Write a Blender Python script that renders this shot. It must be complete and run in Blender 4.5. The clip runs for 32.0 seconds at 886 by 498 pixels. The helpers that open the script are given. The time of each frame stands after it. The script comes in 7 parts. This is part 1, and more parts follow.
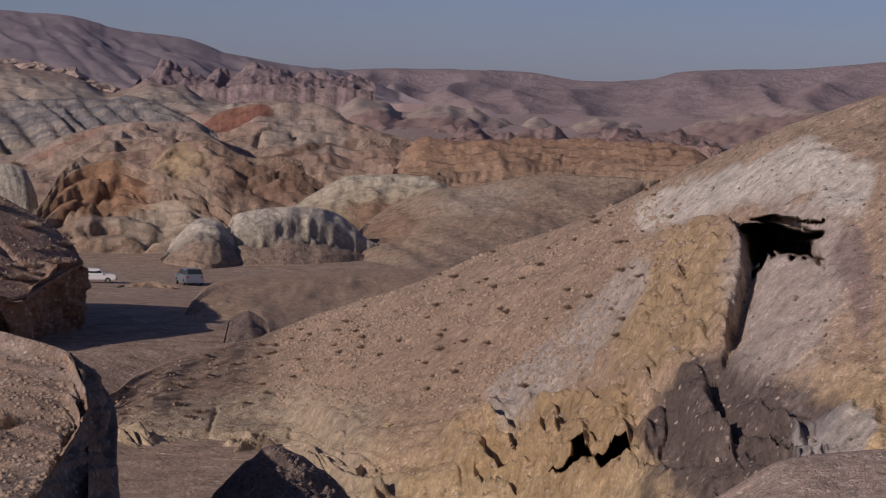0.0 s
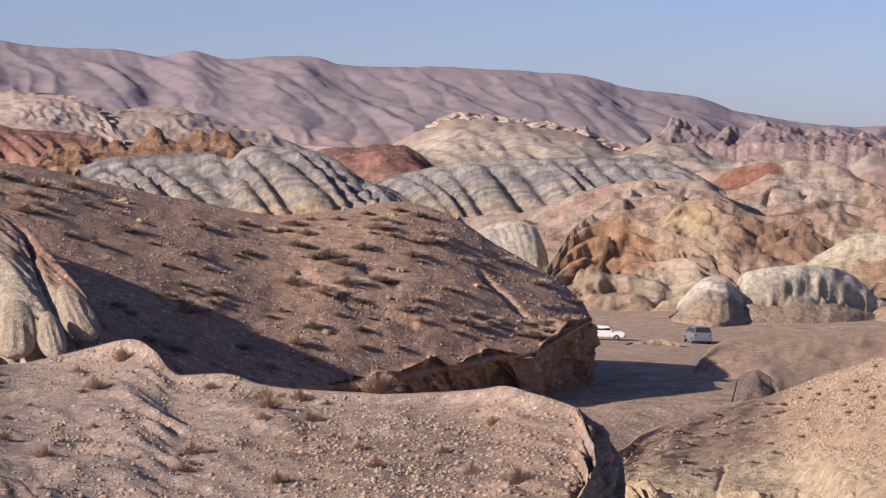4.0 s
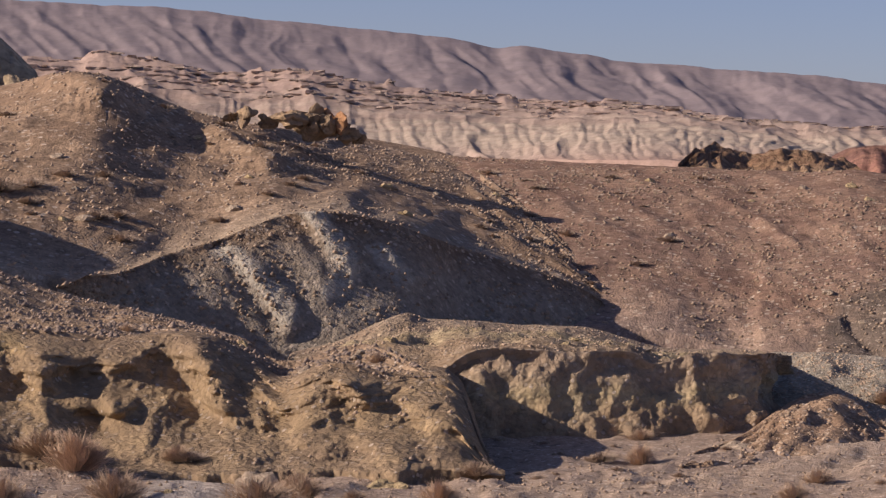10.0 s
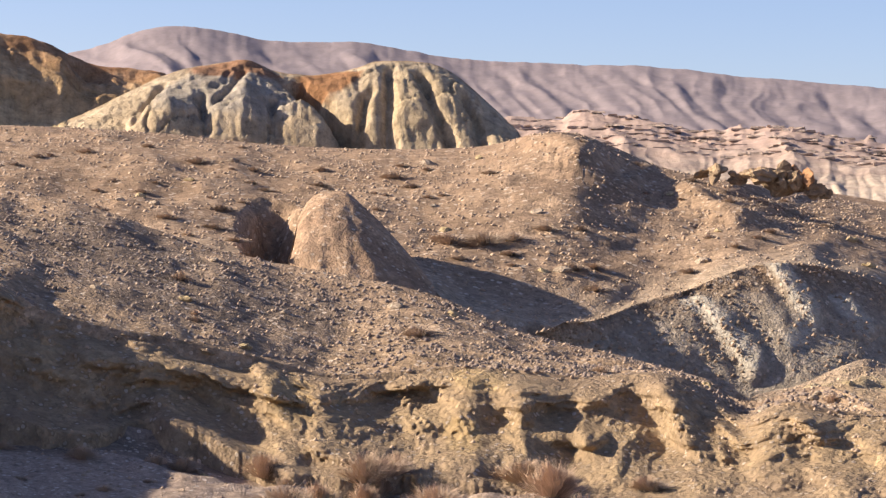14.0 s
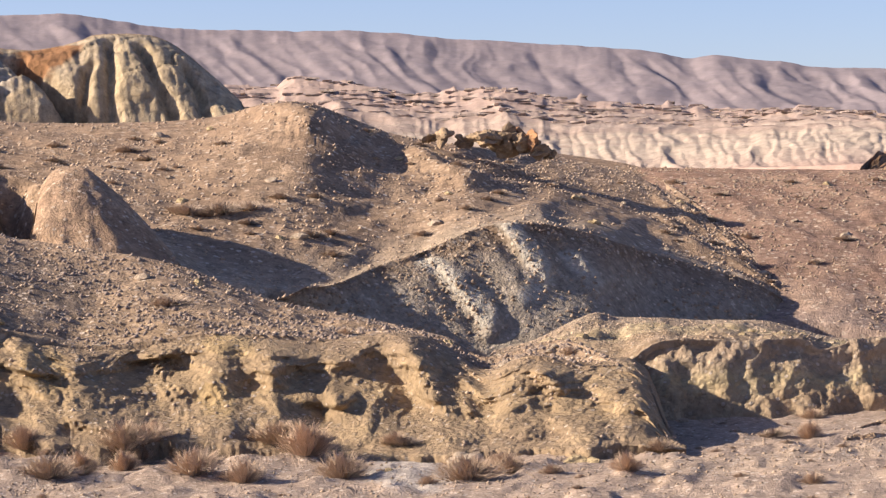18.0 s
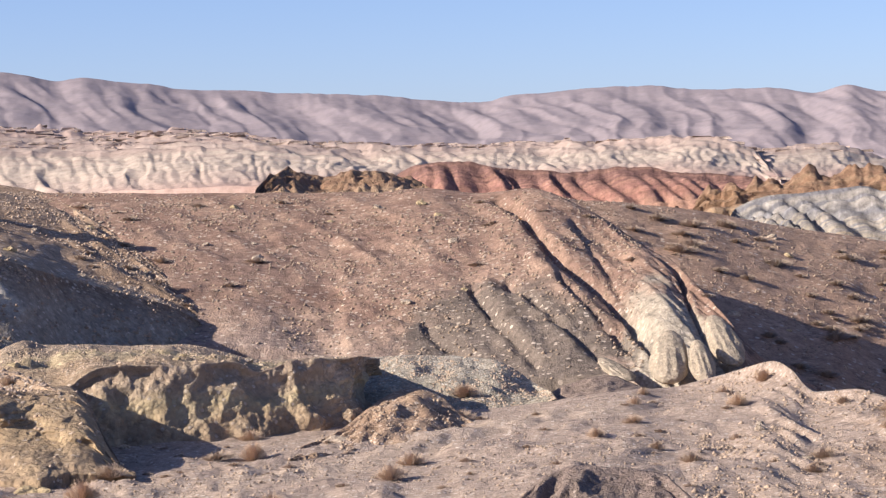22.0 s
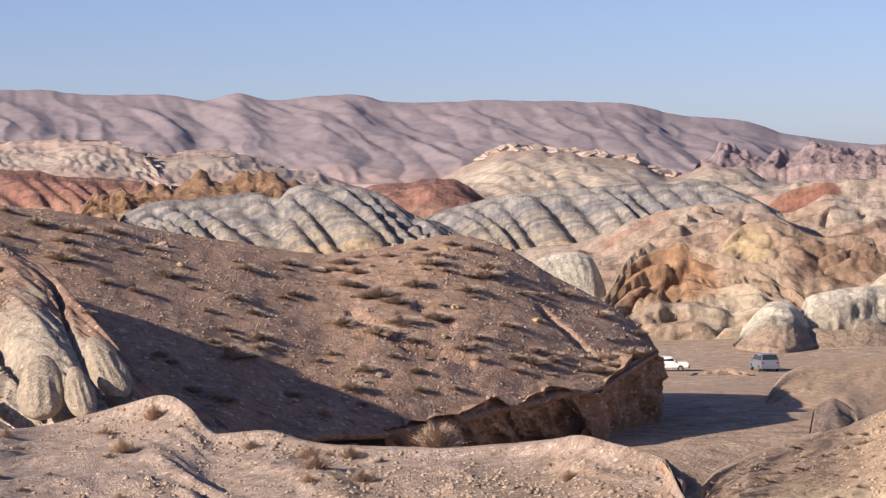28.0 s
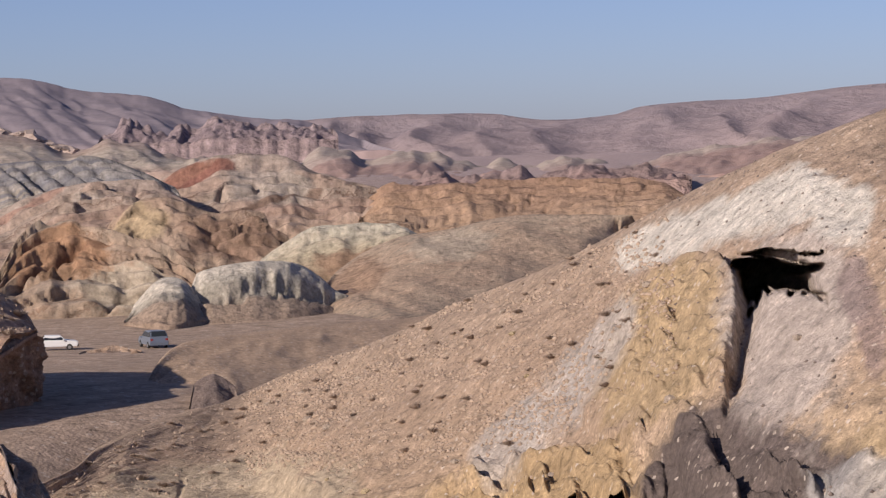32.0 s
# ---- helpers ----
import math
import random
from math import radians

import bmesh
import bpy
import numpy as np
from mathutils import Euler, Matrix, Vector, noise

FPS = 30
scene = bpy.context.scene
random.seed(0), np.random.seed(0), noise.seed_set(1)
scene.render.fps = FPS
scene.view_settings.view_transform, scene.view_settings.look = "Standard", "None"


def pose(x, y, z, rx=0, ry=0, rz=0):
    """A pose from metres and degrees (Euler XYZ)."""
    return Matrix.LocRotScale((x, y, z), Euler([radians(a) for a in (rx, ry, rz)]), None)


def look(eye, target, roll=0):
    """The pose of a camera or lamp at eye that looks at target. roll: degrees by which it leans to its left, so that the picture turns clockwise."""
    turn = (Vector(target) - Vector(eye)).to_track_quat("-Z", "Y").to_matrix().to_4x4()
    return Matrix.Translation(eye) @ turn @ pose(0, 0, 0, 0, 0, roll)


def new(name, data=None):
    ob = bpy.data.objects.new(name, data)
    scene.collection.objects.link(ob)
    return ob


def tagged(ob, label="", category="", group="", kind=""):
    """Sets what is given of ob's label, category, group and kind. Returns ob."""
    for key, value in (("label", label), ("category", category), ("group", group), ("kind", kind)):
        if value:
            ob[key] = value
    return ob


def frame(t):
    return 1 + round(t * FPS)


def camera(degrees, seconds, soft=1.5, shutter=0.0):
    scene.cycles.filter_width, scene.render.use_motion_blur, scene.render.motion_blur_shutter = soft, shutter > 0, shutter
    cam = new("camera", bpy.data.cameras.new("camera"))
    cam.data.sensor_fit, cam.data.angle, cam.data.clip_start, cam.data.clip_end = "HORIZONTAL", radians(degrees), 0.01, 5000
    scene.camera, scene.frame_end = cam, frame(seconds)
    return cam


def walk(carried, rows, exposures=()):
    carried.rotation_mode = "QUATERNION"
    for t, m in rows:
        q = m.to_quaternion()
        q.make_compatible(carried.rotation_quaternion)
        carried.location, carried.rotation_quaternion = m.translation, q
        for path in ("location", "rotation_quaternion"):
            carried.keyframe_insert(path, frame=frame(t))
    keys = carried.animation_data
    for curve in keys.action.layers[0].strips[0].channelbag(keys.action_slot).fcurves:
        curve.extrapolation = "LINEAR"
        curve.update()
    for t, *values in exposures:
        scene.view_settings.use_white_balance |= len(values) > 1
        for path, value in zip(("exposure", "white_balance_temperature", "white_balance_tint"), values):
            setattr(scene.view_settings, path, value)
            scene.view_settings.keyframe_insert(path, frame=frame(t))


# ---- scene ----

# ---------------------------------------------------------------- camera
cam = camera(19.38, 32.0, soft=1.3)
AZ0, EYE_Z = 22.0, 18.0

PATH = [  # seconds, heading, tilt, lean, metres forward, right and up
    (0, -0.013, -3.164, 1.505, 0.00, 0.00, 0.00),
    (0.5, 1.239, -3.192, 1.365, 0.00, 0.00, 0.00),
    (1, 2.648, -2.989, 1.273, 0.00, 0.00, 0.00),
    (1.5, 4.130, -2.796, 1.257, 0.00, 0.00, 0.00),
    (2, 5.986, -2.653, 1.269, 0.00, 0.00, 0.00),
    (2.5, 7.463, -2.452, 1.393, 0.00, 0.00, 0.00),
    (4.5, 13.190, -2.142, 1.308, 0.00, 0.00, 0.00),
    (5, 15.550, -2.129, 1.439, 0.00, 0.00, 0.00),
    (5.5, 17.279, -2.063, 1.509, 0.00, 0.00, 0.00),
    (6, 19.379, -2.028, 1.567, 0.00, 0.00, 0.00),
    (6.5, 21.061, -1.957, 1.631, 0.00, 0.00, 0.00),
    (7, 22.747, -1.912, 1.526, 0.00, 0.00, 0.00),
    (7.5, 24.696, -1.882, 1.460, 0.00, 0.00, 0.00),
    (8, 26.652, -1.960, 1.353, 0.00, 0.00, 0.00),
    (8.5, 29.165, -2.006, 1.131, 0.00, 0.00, 0.00),
    (9, 31.343, -1.991, 1.157, 0.00, 0.00, 0.00),
    (9.5, 33.340, -1.903, 1.243, 0.00, 0.00, 0.00),
    (10, 35.282, -1.819, 1.187, 0.00, 0.00, 0.00),
    (10.5, 36.990, -1.674, 1.284, 0.00, 0.00, 0.00),
    (11, 37.685, -1.578, 1.282, 0.00, 0.00, 0.00),
    (11.5, 38.720, -1.557, 1.255, 0.00, 0.00, 0.00),
    (12, 40.159, -1.534, 1.102, 0.00, 0.00, 0.00),
    (12.5, 41.652, -0.939, 1.197, 0.00, 0.00, 0.00),
    (13, 43.159, -0.746, 1.086, 0.00, 0.00, 0.00),
    (13.5, 44.612, -0.755, 0.980, 0.00, 0.00, 0.00),
    (14, 45.901, -0.743, 0.949, -5.84, -0.09, -0.13),
    (14.5, 45.801, -1.155, 0.952, -8.44, -0.17, -0.16),
    (16.5, 44.980, -1.037, -0.335, -8.49, -0.18, -0.16),
    (17, 43.445, -1.145, -0.558, -8.51, -0.18, -0.14),
    (17.5, 42.062, -1.364, -0.770, -8.46, -0.16, -0.12),
    (18, 39.668, -1.484, -0.850, -8.39, -0.13, -0.08),
    (18.5, 37.151, -1.537, -0.853, -8.35, -0.08, -0.05),
    (19, 34.341, -1.577, -0.888, -8.34, -0.03, -0.01),
    (19.5, 31.813, -1.708, -1.192, -8.30, -0.03, 0.03),
    (20, 29.904, -1.905, -1.465, -8.19, -0.05, 0.06),
    (20.5, 28.961, -2.128, -1.847, -8.11, -0.08, 0.08),
    (21, 28.104, -2.006, -1.806, -8.17, -0.11, 0.08),
    (21.5, 27.105, -1.691, -1.819, -8.41, -0.15, 0.07),
    (22, 25.799, -1.281, -1.567, -8.77, -0.21, 0.08),
    (22.5, 23.667, -1.026, -1.603, -9.10, -0.29, 0.09),
    (23, 22.182, -0.958, -1.724, -9.27, -0.34, 0.11),
    (23.5, 20.884, -0.925, -1.801, -5.65, -0.20, 0.08),
    (24, 19.708, -0.807, -1.853, 0.47, 0.01, -0.00),
    (24.5, 18.836, -0.717, -1.948, 0.46, 0.01, -0.00),
    (25, 18.113, -0.595, -1.804, 6.80, 0.10, -0.07),
    (25.5, 17.028, -0.648, -1.668, 7.00, 0.07, -0.11),
    (27.5, 13.406, -1.279, -1.028, 7.37, -0.00, -0.18),
    (28, 12.365, -1.399, -0.788, 7.90, -0.09, -0.26),
    (28.5, 10.346, -1.469, -0.505, 8.39, -0.17, -0.31),
    (29, 8.119, -1.553, -0.490, 8.56, -0.23, -0.32),
    (29.5, 6.496, -1.657, -0.522, 8.39, -0.26, -0.30),
    (30, 5.052, -1.759, -0.659, 8.08, -0.25, -0.25),
    (30.5, 3.559, -1.779, -0.781, 7.80, -0.22, -0.20),
    (31, 2.143, -1.873, -0.928, 7.63, -0.19, -0.15),
    (31.5, 0.684, -2.024, -1.096, 7.57, -0.16, -0.12),
    (32, -0.688, -2.177, -1.248, 7.57, -0.14, -0.11),
]
EXPOSURES = [(0.0, -0.62, 6250, 18), (1.5, -0.58, 6250, 18), (2.5, 0.15, 6300, 16), (4.5, 0.57, 6450, 14), (8.0, 0.44, 6400, 15), (9.0, 0.42, 6950, 14), (10.0, 0.38, 7050, 15),
             (11.0, 1.12, 7000, 9), (12.0, 1.24, 7050, 6), (14.0, 1.32, 7200, 7), (18.0, 1.26, 7050, 8), (20.0, 1.1, 6250, 6), (22.0, 1.15, 6300, 7), (23.0, 1.12, 6450, 8),
             (24.0, 0.7, 6500, 10), (25.0, 0.9, 6500, 10), (27.5, 0.84, 6600, 10), (30.0, 0.6, 6350, 10), (32.0, 0.25, 6250, 12)]



def heading(az, el=0.0):
    """Unit vector for a heading (degrees to the left) and a tilt."""
    b, e = radians(AZ0 - az), radians(el)
    return Vector((math.sin(b) * math.cos(e), math.cos(b) * math.cos(e), math.sin(e)))


rows = []
for t, az, el, lean, fwd, across, rise in PATH:
    eye = Vector((0, 0, EYE_Z + rise)) + heading(az) * fwd + heading(az - 90) * across
    rows.append((t, look(eye, eye + heading(az, el) * 50, lean)))
walk(cam, rows, exposures=EXPOSURES)

# ---------------------------------------------------------------- sky and sun
SUN_DIR = Vector((-0.86, -0.33, 0.42)).normalized()   # towards the sun
world = bpy.data.worlds.new("sky")
scene.world = world
world.use_nodes = True
wn = world.node_tree.nodes
sky = wn.new("ShaderNodeTexSky")
sky.sky_type, sky.sun_disc = "NISHITA", False
sky.sun_elevation = math.asin(SUN_DIR.z)
sky.sun_rotation = math.atan2(SUN_DIR.x, SUN_DIR.y)
sky.altitude = 1200
sky.air_density, sky.dust_density, sky.ozone_density = 0.75, 1.6, 5.5
wn["Background"].inputs["Strength"].default_value = 0.07
dust = wn.new("ShaderNodeMix")           # dusty, lavender desert air
dust.data_type, dust.blend_type = "RGBA", "MULTIPLY"
dust.inputs[0].default_value = 1.0
dust.inputs[7].default_value = (1.4, 1.08, 1.07, 1)
world.node_tree.links.new(sky.outputs["Color"], dust.inputs[6])
world.node_tree.links.new(dust.outputs[2], wn["Background"].inputs["Color"])
sun = new("sun", bpy.data.lights.new("sun", "SUN"))
sun.data.energy, sun.data.angle, sun.data.color = 4.2, radians(0.53), (1.0, 0.87, 0.74)
sun.matrix_world = look(SUN_DIR * 100, (0, 0, 0))


# ---------------------------------------------------------------- materials
def mix(nt, fac, a, b, blend="MIX"):
    m = nt.nodes.new("ShaderNodeMix")
    m.data_type, m.blend_type = "RGBA", blend
    for socket, v in ((m.inputs[0], fac), (m.inputs[6], a), (m.inputs[7], b)):
        if isinstance(v, bpy.types.NodeSocket):
            nt.links.new(v, socket)
        else:
            socket.default_value = v if isinstance(v, float) else (*v, 1)
    return m.outputs[2]


def math_node(nt, op, a, b=0.5, c=0.0):
    m = nt.nodes.new("ShaderNodeMath")
    m.operation = op
    for socket, v in zip(m.inputs, (a, b, c)):
        if isinstance(v, bpy.types.NodeSocket):
            nt.links.new(v, socket)
        else:
            socket.default_value = v
    return m.outputs[0]


def ramp(nt, fac, stops, constant=False):
    r = nt.nodes.new("ShaderNodeValToRGB")
    e = r.color_ramp.elements
    while len(e) < len(stops):
        e.new(0.5)
    for k, (p, c) in enumerate(stops):
        e[k].position = p
        e[k].color = (*c, 1) if not isinstance(c, float) else (c, c, c, 1)
    if constant:
        r.color_ramp.interpolation = "CONSTANT"
    nt.links.new(fac, r.inputs[0])
    return r.outputs[0]


def noise_tex(nt, vec, scale, detail=6.0, rough=0.6):
    n = nt.nodes.new("ShaderNodeTexNoise")
    n.inputs["Scale"].default_value, n.inputs["Detail"].default_value = scale, detail
    n.inputs["Roughness"].default_value = rough
    nt.links.new(vec, n.inputs["Vector"])
    return n.outputs[0]


def earth(name, bands, warp=0.12, patch=0.05, stain=None, grain=2.0, speck=None, bump=0.15, streak=0.0, lines=None, rough=0.95, pebble=0.0, contrast=0.9, zones=(), stripes=(), tone=0.8, dip=(0.0, 0.0)):
    """Bare ground: bands of colour from the foot (0) to the crest (1) of a slope, warped by noise, with stains, grain
    and stones.
    patch: size of the wandering stains (1/m), grain: of the grit (1/m), speck: (1/m, share, colour) stones, lines:
    (1/m, strength, colour) thin beds; a fourth value draws narrow lines that paint the shade under ledges."""
    m = bpy.data.materials.new(name)
    m.use_nodes = True
    nt = m.node_tree
    bs = nt.nodes["Principled BSDF"]
    bs.inputs["Roughness"].default_value = rough
    bs.inputs["Specular IOR Level"].default_value = 0.15
    co = nt.nodes.new("ShaderNodeTexCoord")
    pos, uv = co.outputs["Object"], co.outputs["UV"]
    sep = nt.nodes.new("ShaderNodeSeparateXYZ")
    nt.links.new(uv, sep.inputs[0])
    big = noise_tex(nt, pos, patch, 5.0, 0.62)
    mid = noise_tex(nt, pos, patch * 6, 6.0, 0.65)
    fine = noise_tex(nt, pos, grain, 6.0, 0.75)
    shift = math_node(nt, "MULTIPLY_ADD", big, warp * 2, -warp)
    shift2 = math_node(nt, "MULTIPLY_ADD", mid, warp * 0.8, -warp * 0.4)
    v = math_node(nt, "ADD", math_node(nt, "ADD", sep.outputs[1], shift), shift2)
    if dip[0]:
        v = math_node(nt, "ADD", v, math_node(nt, "MULTIPLY", math_node(nt, "SUBTRACT", sep.outputs[0], dip[1]), dip[0]))
    col = ramp(nt, v, bands)
    if lines:
        n = nt.nodes.new("ShaderNodeTexNoise")
        n.noise_dimensions = "1D"
        n.inputs["Detail"].default_value = 3.0
        n.inputs["Scale"].default_value = lines[0]
        nt.links.new(v, n.inputs["W"])
        f = ramp(nt, n.outputs[0], [(0.45, 0.0), (0.62, 1.0)] if len(lines) < 4 else [(0.6, 0.0), (0.645, 1.0), (0.68, 0.2)])
        col = mix(nt, math_node(nt, "MULTIPLY", f, lines[1]), col, lines[2])
    if stain:
        f = ramp(nt, mid, [(0.42, 0.0), (0.68, 1.0)])
        col = mix(nt, math_node(nt, "MULTIPLY", f, stain[0]), col, stain[1])
    if zones or stripes:
        um = nt.nodes.new("ShaderNodeUVMap")
        um.uv_map = "bearing"
        us = nt.nodes.new("ShaderNodeSeparateXYZ")
        nt.links.new(um.outputs[0], us.inputs[0])
        for cu, cv, ru, rv, strength, tint in zones:
            x = math_node(nt, "DIVIDE", math_node(nt, "SUBTRACT", us.outputs[0], cu), ru)
            y = math_node(nt, "DIVIDE", math_node(nt, "SUBTRACT", us.outputs[1], cv), rv)
            dist = math_node(nt, "SQRT", math_node(nt, "ADD", math_node(nt, "MULTIPLY", x, x), math_node(nt, "MULTIPLY", y, y)))
            dist = math_node(nt, "ADD", dist, math_node(nt, "MULTIPLY_ADD", mid, 1.4, -0.7))
            f = ramp(nt, dist, [(0.72, 1.0), (1.0, 0.0)])
            col = mix(nt, math_node(nt, "MULTIPLY", f, strength), col, tint)
        for a0, v0, a1, v1, width, strength, tint in stripes:
            px, py = math_node(nt, "SUBTRACT", us.outputs[0], a0), math_node(nt, "MULTIPLY", math_node(nt, "SUBTRACT", us.outputs[1], v0), 0.08)
            dx, dy = a1 - a0, (v1 - v0) * 0.08
            ll = dx * dx + dy * dy + 1e-9
            k = nt.nodes.new("ShaderNodeClamp")
            nt.links.new(math_node(nt, "ADD", math_node(nt, "MULTIPLY", px, dx / ll), math_node(nt, "MULTIPLY", py, dy / ll)), k.inputs[0])
            ex = math_node(nt, "SUBTRACT", px, math_node(nt, "MULTIPLY", k.outputs[0], dx))
            ey = math_node(nt, "SUBTRACT", py, math_node(nt, "MULTIPLY", k.outputs[0], dy))
            dist = math_node(nt, "DIVIDE", math_node(nt, "SQRT", math_node(nt, "ADD", math_node(nt, "MULTIPLY", ex, ex), math_node(nt, "MULTIPLY", ey, ey))), width)
            dist = math_node(nt, "ADD", dist, math_node(nt, "MULTIPLY_ADD", mid, 1.6, -0.8))
            f = ramp(nt, dist, [(0.6, 1.0), (1.1, 0.0)])
            col = mix(nt, math_node(nt, "MULTIPLY", f, strength), col, tint)
    if streak:
        mp = nt.nodes.new("ShaderNodeMapping")
        mp.inputs["Scale"].default_value = (0.9, 1.2, 1.0)
        nt.links.new(uv, mp.inputs[0])
        s = noise_tex(nt, mp.outputs[0], 1.0, 5.0, 0.7)
        col = mix(nt, streak, col, ramp(nt, s, [(0.3, (0.35, 0.33, 0.32)), (0.55, (1.0, 1.0, 1.0)), (0.75, (1.25, 1.2, 1.12))]), "MULTIPLY")
    g = ramp(nt, fine, [(0.3, 0.38), (0.47, 0.9), (0.56, 1.05), (0.7, 1.5)])
    col = mix(nt, contrast, col, g, "MULTIPLY")
    g2 = ramp(nt, mid, [(0.3, 0.78), (0.7, 1.16)])
    col = mix(nt, tone, col, g2, "MULTIPLY")
    if speck:
        vo = nt.nodes.new("ShaderNodeTexVoronoi")
        vo.inputs["Scale"].default_value = speck[0] * 3.0
        nt.links.new(pos, vo.inputs["Vector"])
        sp = nt.nodes.new("ShaderNodeSeparateColor")
        nt.links.new(vo.outputs["Color"], sp.inputs[0])
        pick = math_node(nt, "LESS_THAN", sp.outputs[0], speck[1])
        near = math_node(nt, "LESS_THAN", vo.outputs["Distance"], 0.42)
        col = mix(nt, math_node(nt, "MULTIPLY", math_node(nt, "MULTIPLY", pick, near), sp.outputs[1]), col, speck[2])
    h = math_node(nt, "MULTIPLY_ADD", mid, 2.0, fine)
    if pebble:
        pv = nt.nodes.new("ShaderNodeTexVoronoi")
        pv.inputs["Scale"].default_value = pebble * 1.5
        nt.links.new(pos, pv.inputs["Vector"])
        pc = nt.nodes.new("ShaderNodeSeparateColor")
        nt.links.new(pv.outputs["Color"], pc.inputs[0])
        shade = ramp(nt, pc.outputs[0], [(0.0, 0.5), (0.35, 0.88), (0.8, 1.06), (1.0, 1.55)])
        col = mix(nt, math_node(nt, "MULTIPLY", ramp(nt, mid, [(0.35, 0.2), (0.65, 1.0)]), 0.6), col, shade, "MULTIPLY")
        h = math_node(nt, "MULTIPLY_ADD", pv.outputs["Distance"], -0.35, h)
    nt.links.new(col, bs.inputs["Base Color"])
    b = nt.nodes.new("ShaderNodeBump")
    b.inputs["Strength"].default_value = 1.0
    b.inputs["Distance"].default_value = bump
    nt.links.new(h, b.inputs["Height"])
    nt.links.new(b.outputs[0], bs.inputs["Normal"])
    return m


def plain(name, colour, rough=0.7, metal=0.0, vary=0.12, scale=3.0, glass=False):
    m = bpy.data.materials.new(name)
    m.use_nodes = True
    nt = m.node_tree
    bs = nt.nodes["Principled BSDF"]
    bs.inputs["Roughness"].default_value, bs.inputs["Metallic"].default_value = rough, metal
    co = nt.nodes.new("ShaderNodeTexCoord")
    n = noise_tex(nt, co.outputs["Object"], scale, 5.0, 0.7)
    info = nt.nodes.new("ShaderNodeObjectInfo")
    geo = nt.nodes.new("ShaderNodeNewGeometry")
    r = math_node(nt, "ADD", math_node(nt, "MULTIPLY", info.outputs["Random"], 0.5), math_node(nt, "MULTIPLY", geo.outputs["Random Per Island"], 0.5))
    k = math_node(nt, "ADD", math_node(nt, "MULTIPLY_ADD", r, 2 * vary, 1 - vary), math_node(nt, "MULTIPLY_ADD", n, vary, -vary / 2))
    cc = nt.nodes.new("ShaderNodeCombineColor")
    for i in range(3):
        nt.links.new(k, cc.inputs[i])
    nt.links.new(mix(nt, 1.0, colour, cc.outputs[0], "MULTIPLY"), bs.inputs["Base Color"])
    return m


# ---------------------------------------------------------------- noise and slopes
def hash2(ix, iy, seed):
    h = (ix.astype(np.int64) * 374761393 + iy.astype(np.int64) * 668265263 + seed * 1442695041) & 0x7FFFFFFF
    h = ((h ^ (h >> 13)) * 1274126177) & 0x7FFFFFFF
    return ((h ^ (h >> 16)) & 0xFFFF) / 65535.0


def vnoise(x, y, seed=0):
    """Smooth value noise, -1 to 1."""
    ix, iy = np.floor(x), np.floor(y)
    fx, fy = x - ix, y - iy
    fx, fy = fx * fx * fx * (fx * (fx * 6 - 15) + 10), fy * fy * fy * (fy * (fy * 6 - 15) + 10)
    a, b = hash2(ix, iy, seed), hash2(ix + 1, iy, seed)
    c, d = hash2(ix, iy + 1, seed), hash2(ix + 1, iy + 1, seed)
    return ((a * (1 - fx) + b * fx) * (1 - fy) + (c * (1 - fx) + d * fx) * fy) * 2 - 1


def fbm(x, y, octaves=4, seed=0, gain=0.5):
    s, a, t = 0.0, 1.0, 0.0
    for k in range(octaves):
        s = s + a * vnoise(x * 2 ** k + 17.3 * k, y * 2 ** k - 9.1 * k, seed + k)
        t += a
        a *= gain
    return s / t


def ridged(x, y, octaves=3, seed=0):
    s, a, t = 0.0, 1.0, 0.0
    for k in range(octaves):
        s = s + a * (1 - np.abs(vnoise(x * 2 ** k + 31.7 * k, y * 2 ** k + 5.3 * k, seed + k)) * 2)
        t += a
        a *= 0.5
    return s / t


def spline(pts, n):
    """n points spread along a smooth curve through pts."""
    p = np.array(pts, float)
    s = np.concatenate([[0], np.cumsum(np.hypot(*np.diff(p[:, :2], axis=0).T) + 1e-6)])
    m = np.empty_like(p)
    m[1:-1] = (p[2:] - p[:-2]) / (s[2:] - s[:-2])[:, None]
    m[0], m[-1] = (p[1] - p[0]) / (s[1] - s[0]), (p[-1] - p[-2]) / (s[-1] - s[-2])
    q = np.linspace(0, s[-1], n)
    i = np.clip(np.searchsorted(s, q) - 1, 0, len(s) - 2)
    h = (s[i + 1] - s[i])[:, None]
    u = ((q - s[i])[:, None]) / h
    return ((2 * u ** 3 - 3 * u ** 2 + 1) * p[i] + (u ** 3 - 2 * u ** 2 + u) * h * m[i]
            + (-2 * u ** 3 + 3 * u ** 2) * p[i + 1] + (u ** 3 - u ** 2) * h * m[i + 1])


def by_heading(pts, th):
    """Curve through pts, read at the headings th (radians, clockwise from +y)."""
    c = spline(pts, 600)
    a = np.arctan2(c[:, 0], c[:, 1])
    o = np.argsort(a)
    a, c = a[o], c[o]
    dist = np.hypot(c[:, 0], c[:, 1])
    return np.interp(th, a, dist), np.interp(th, a, c[:, 2])


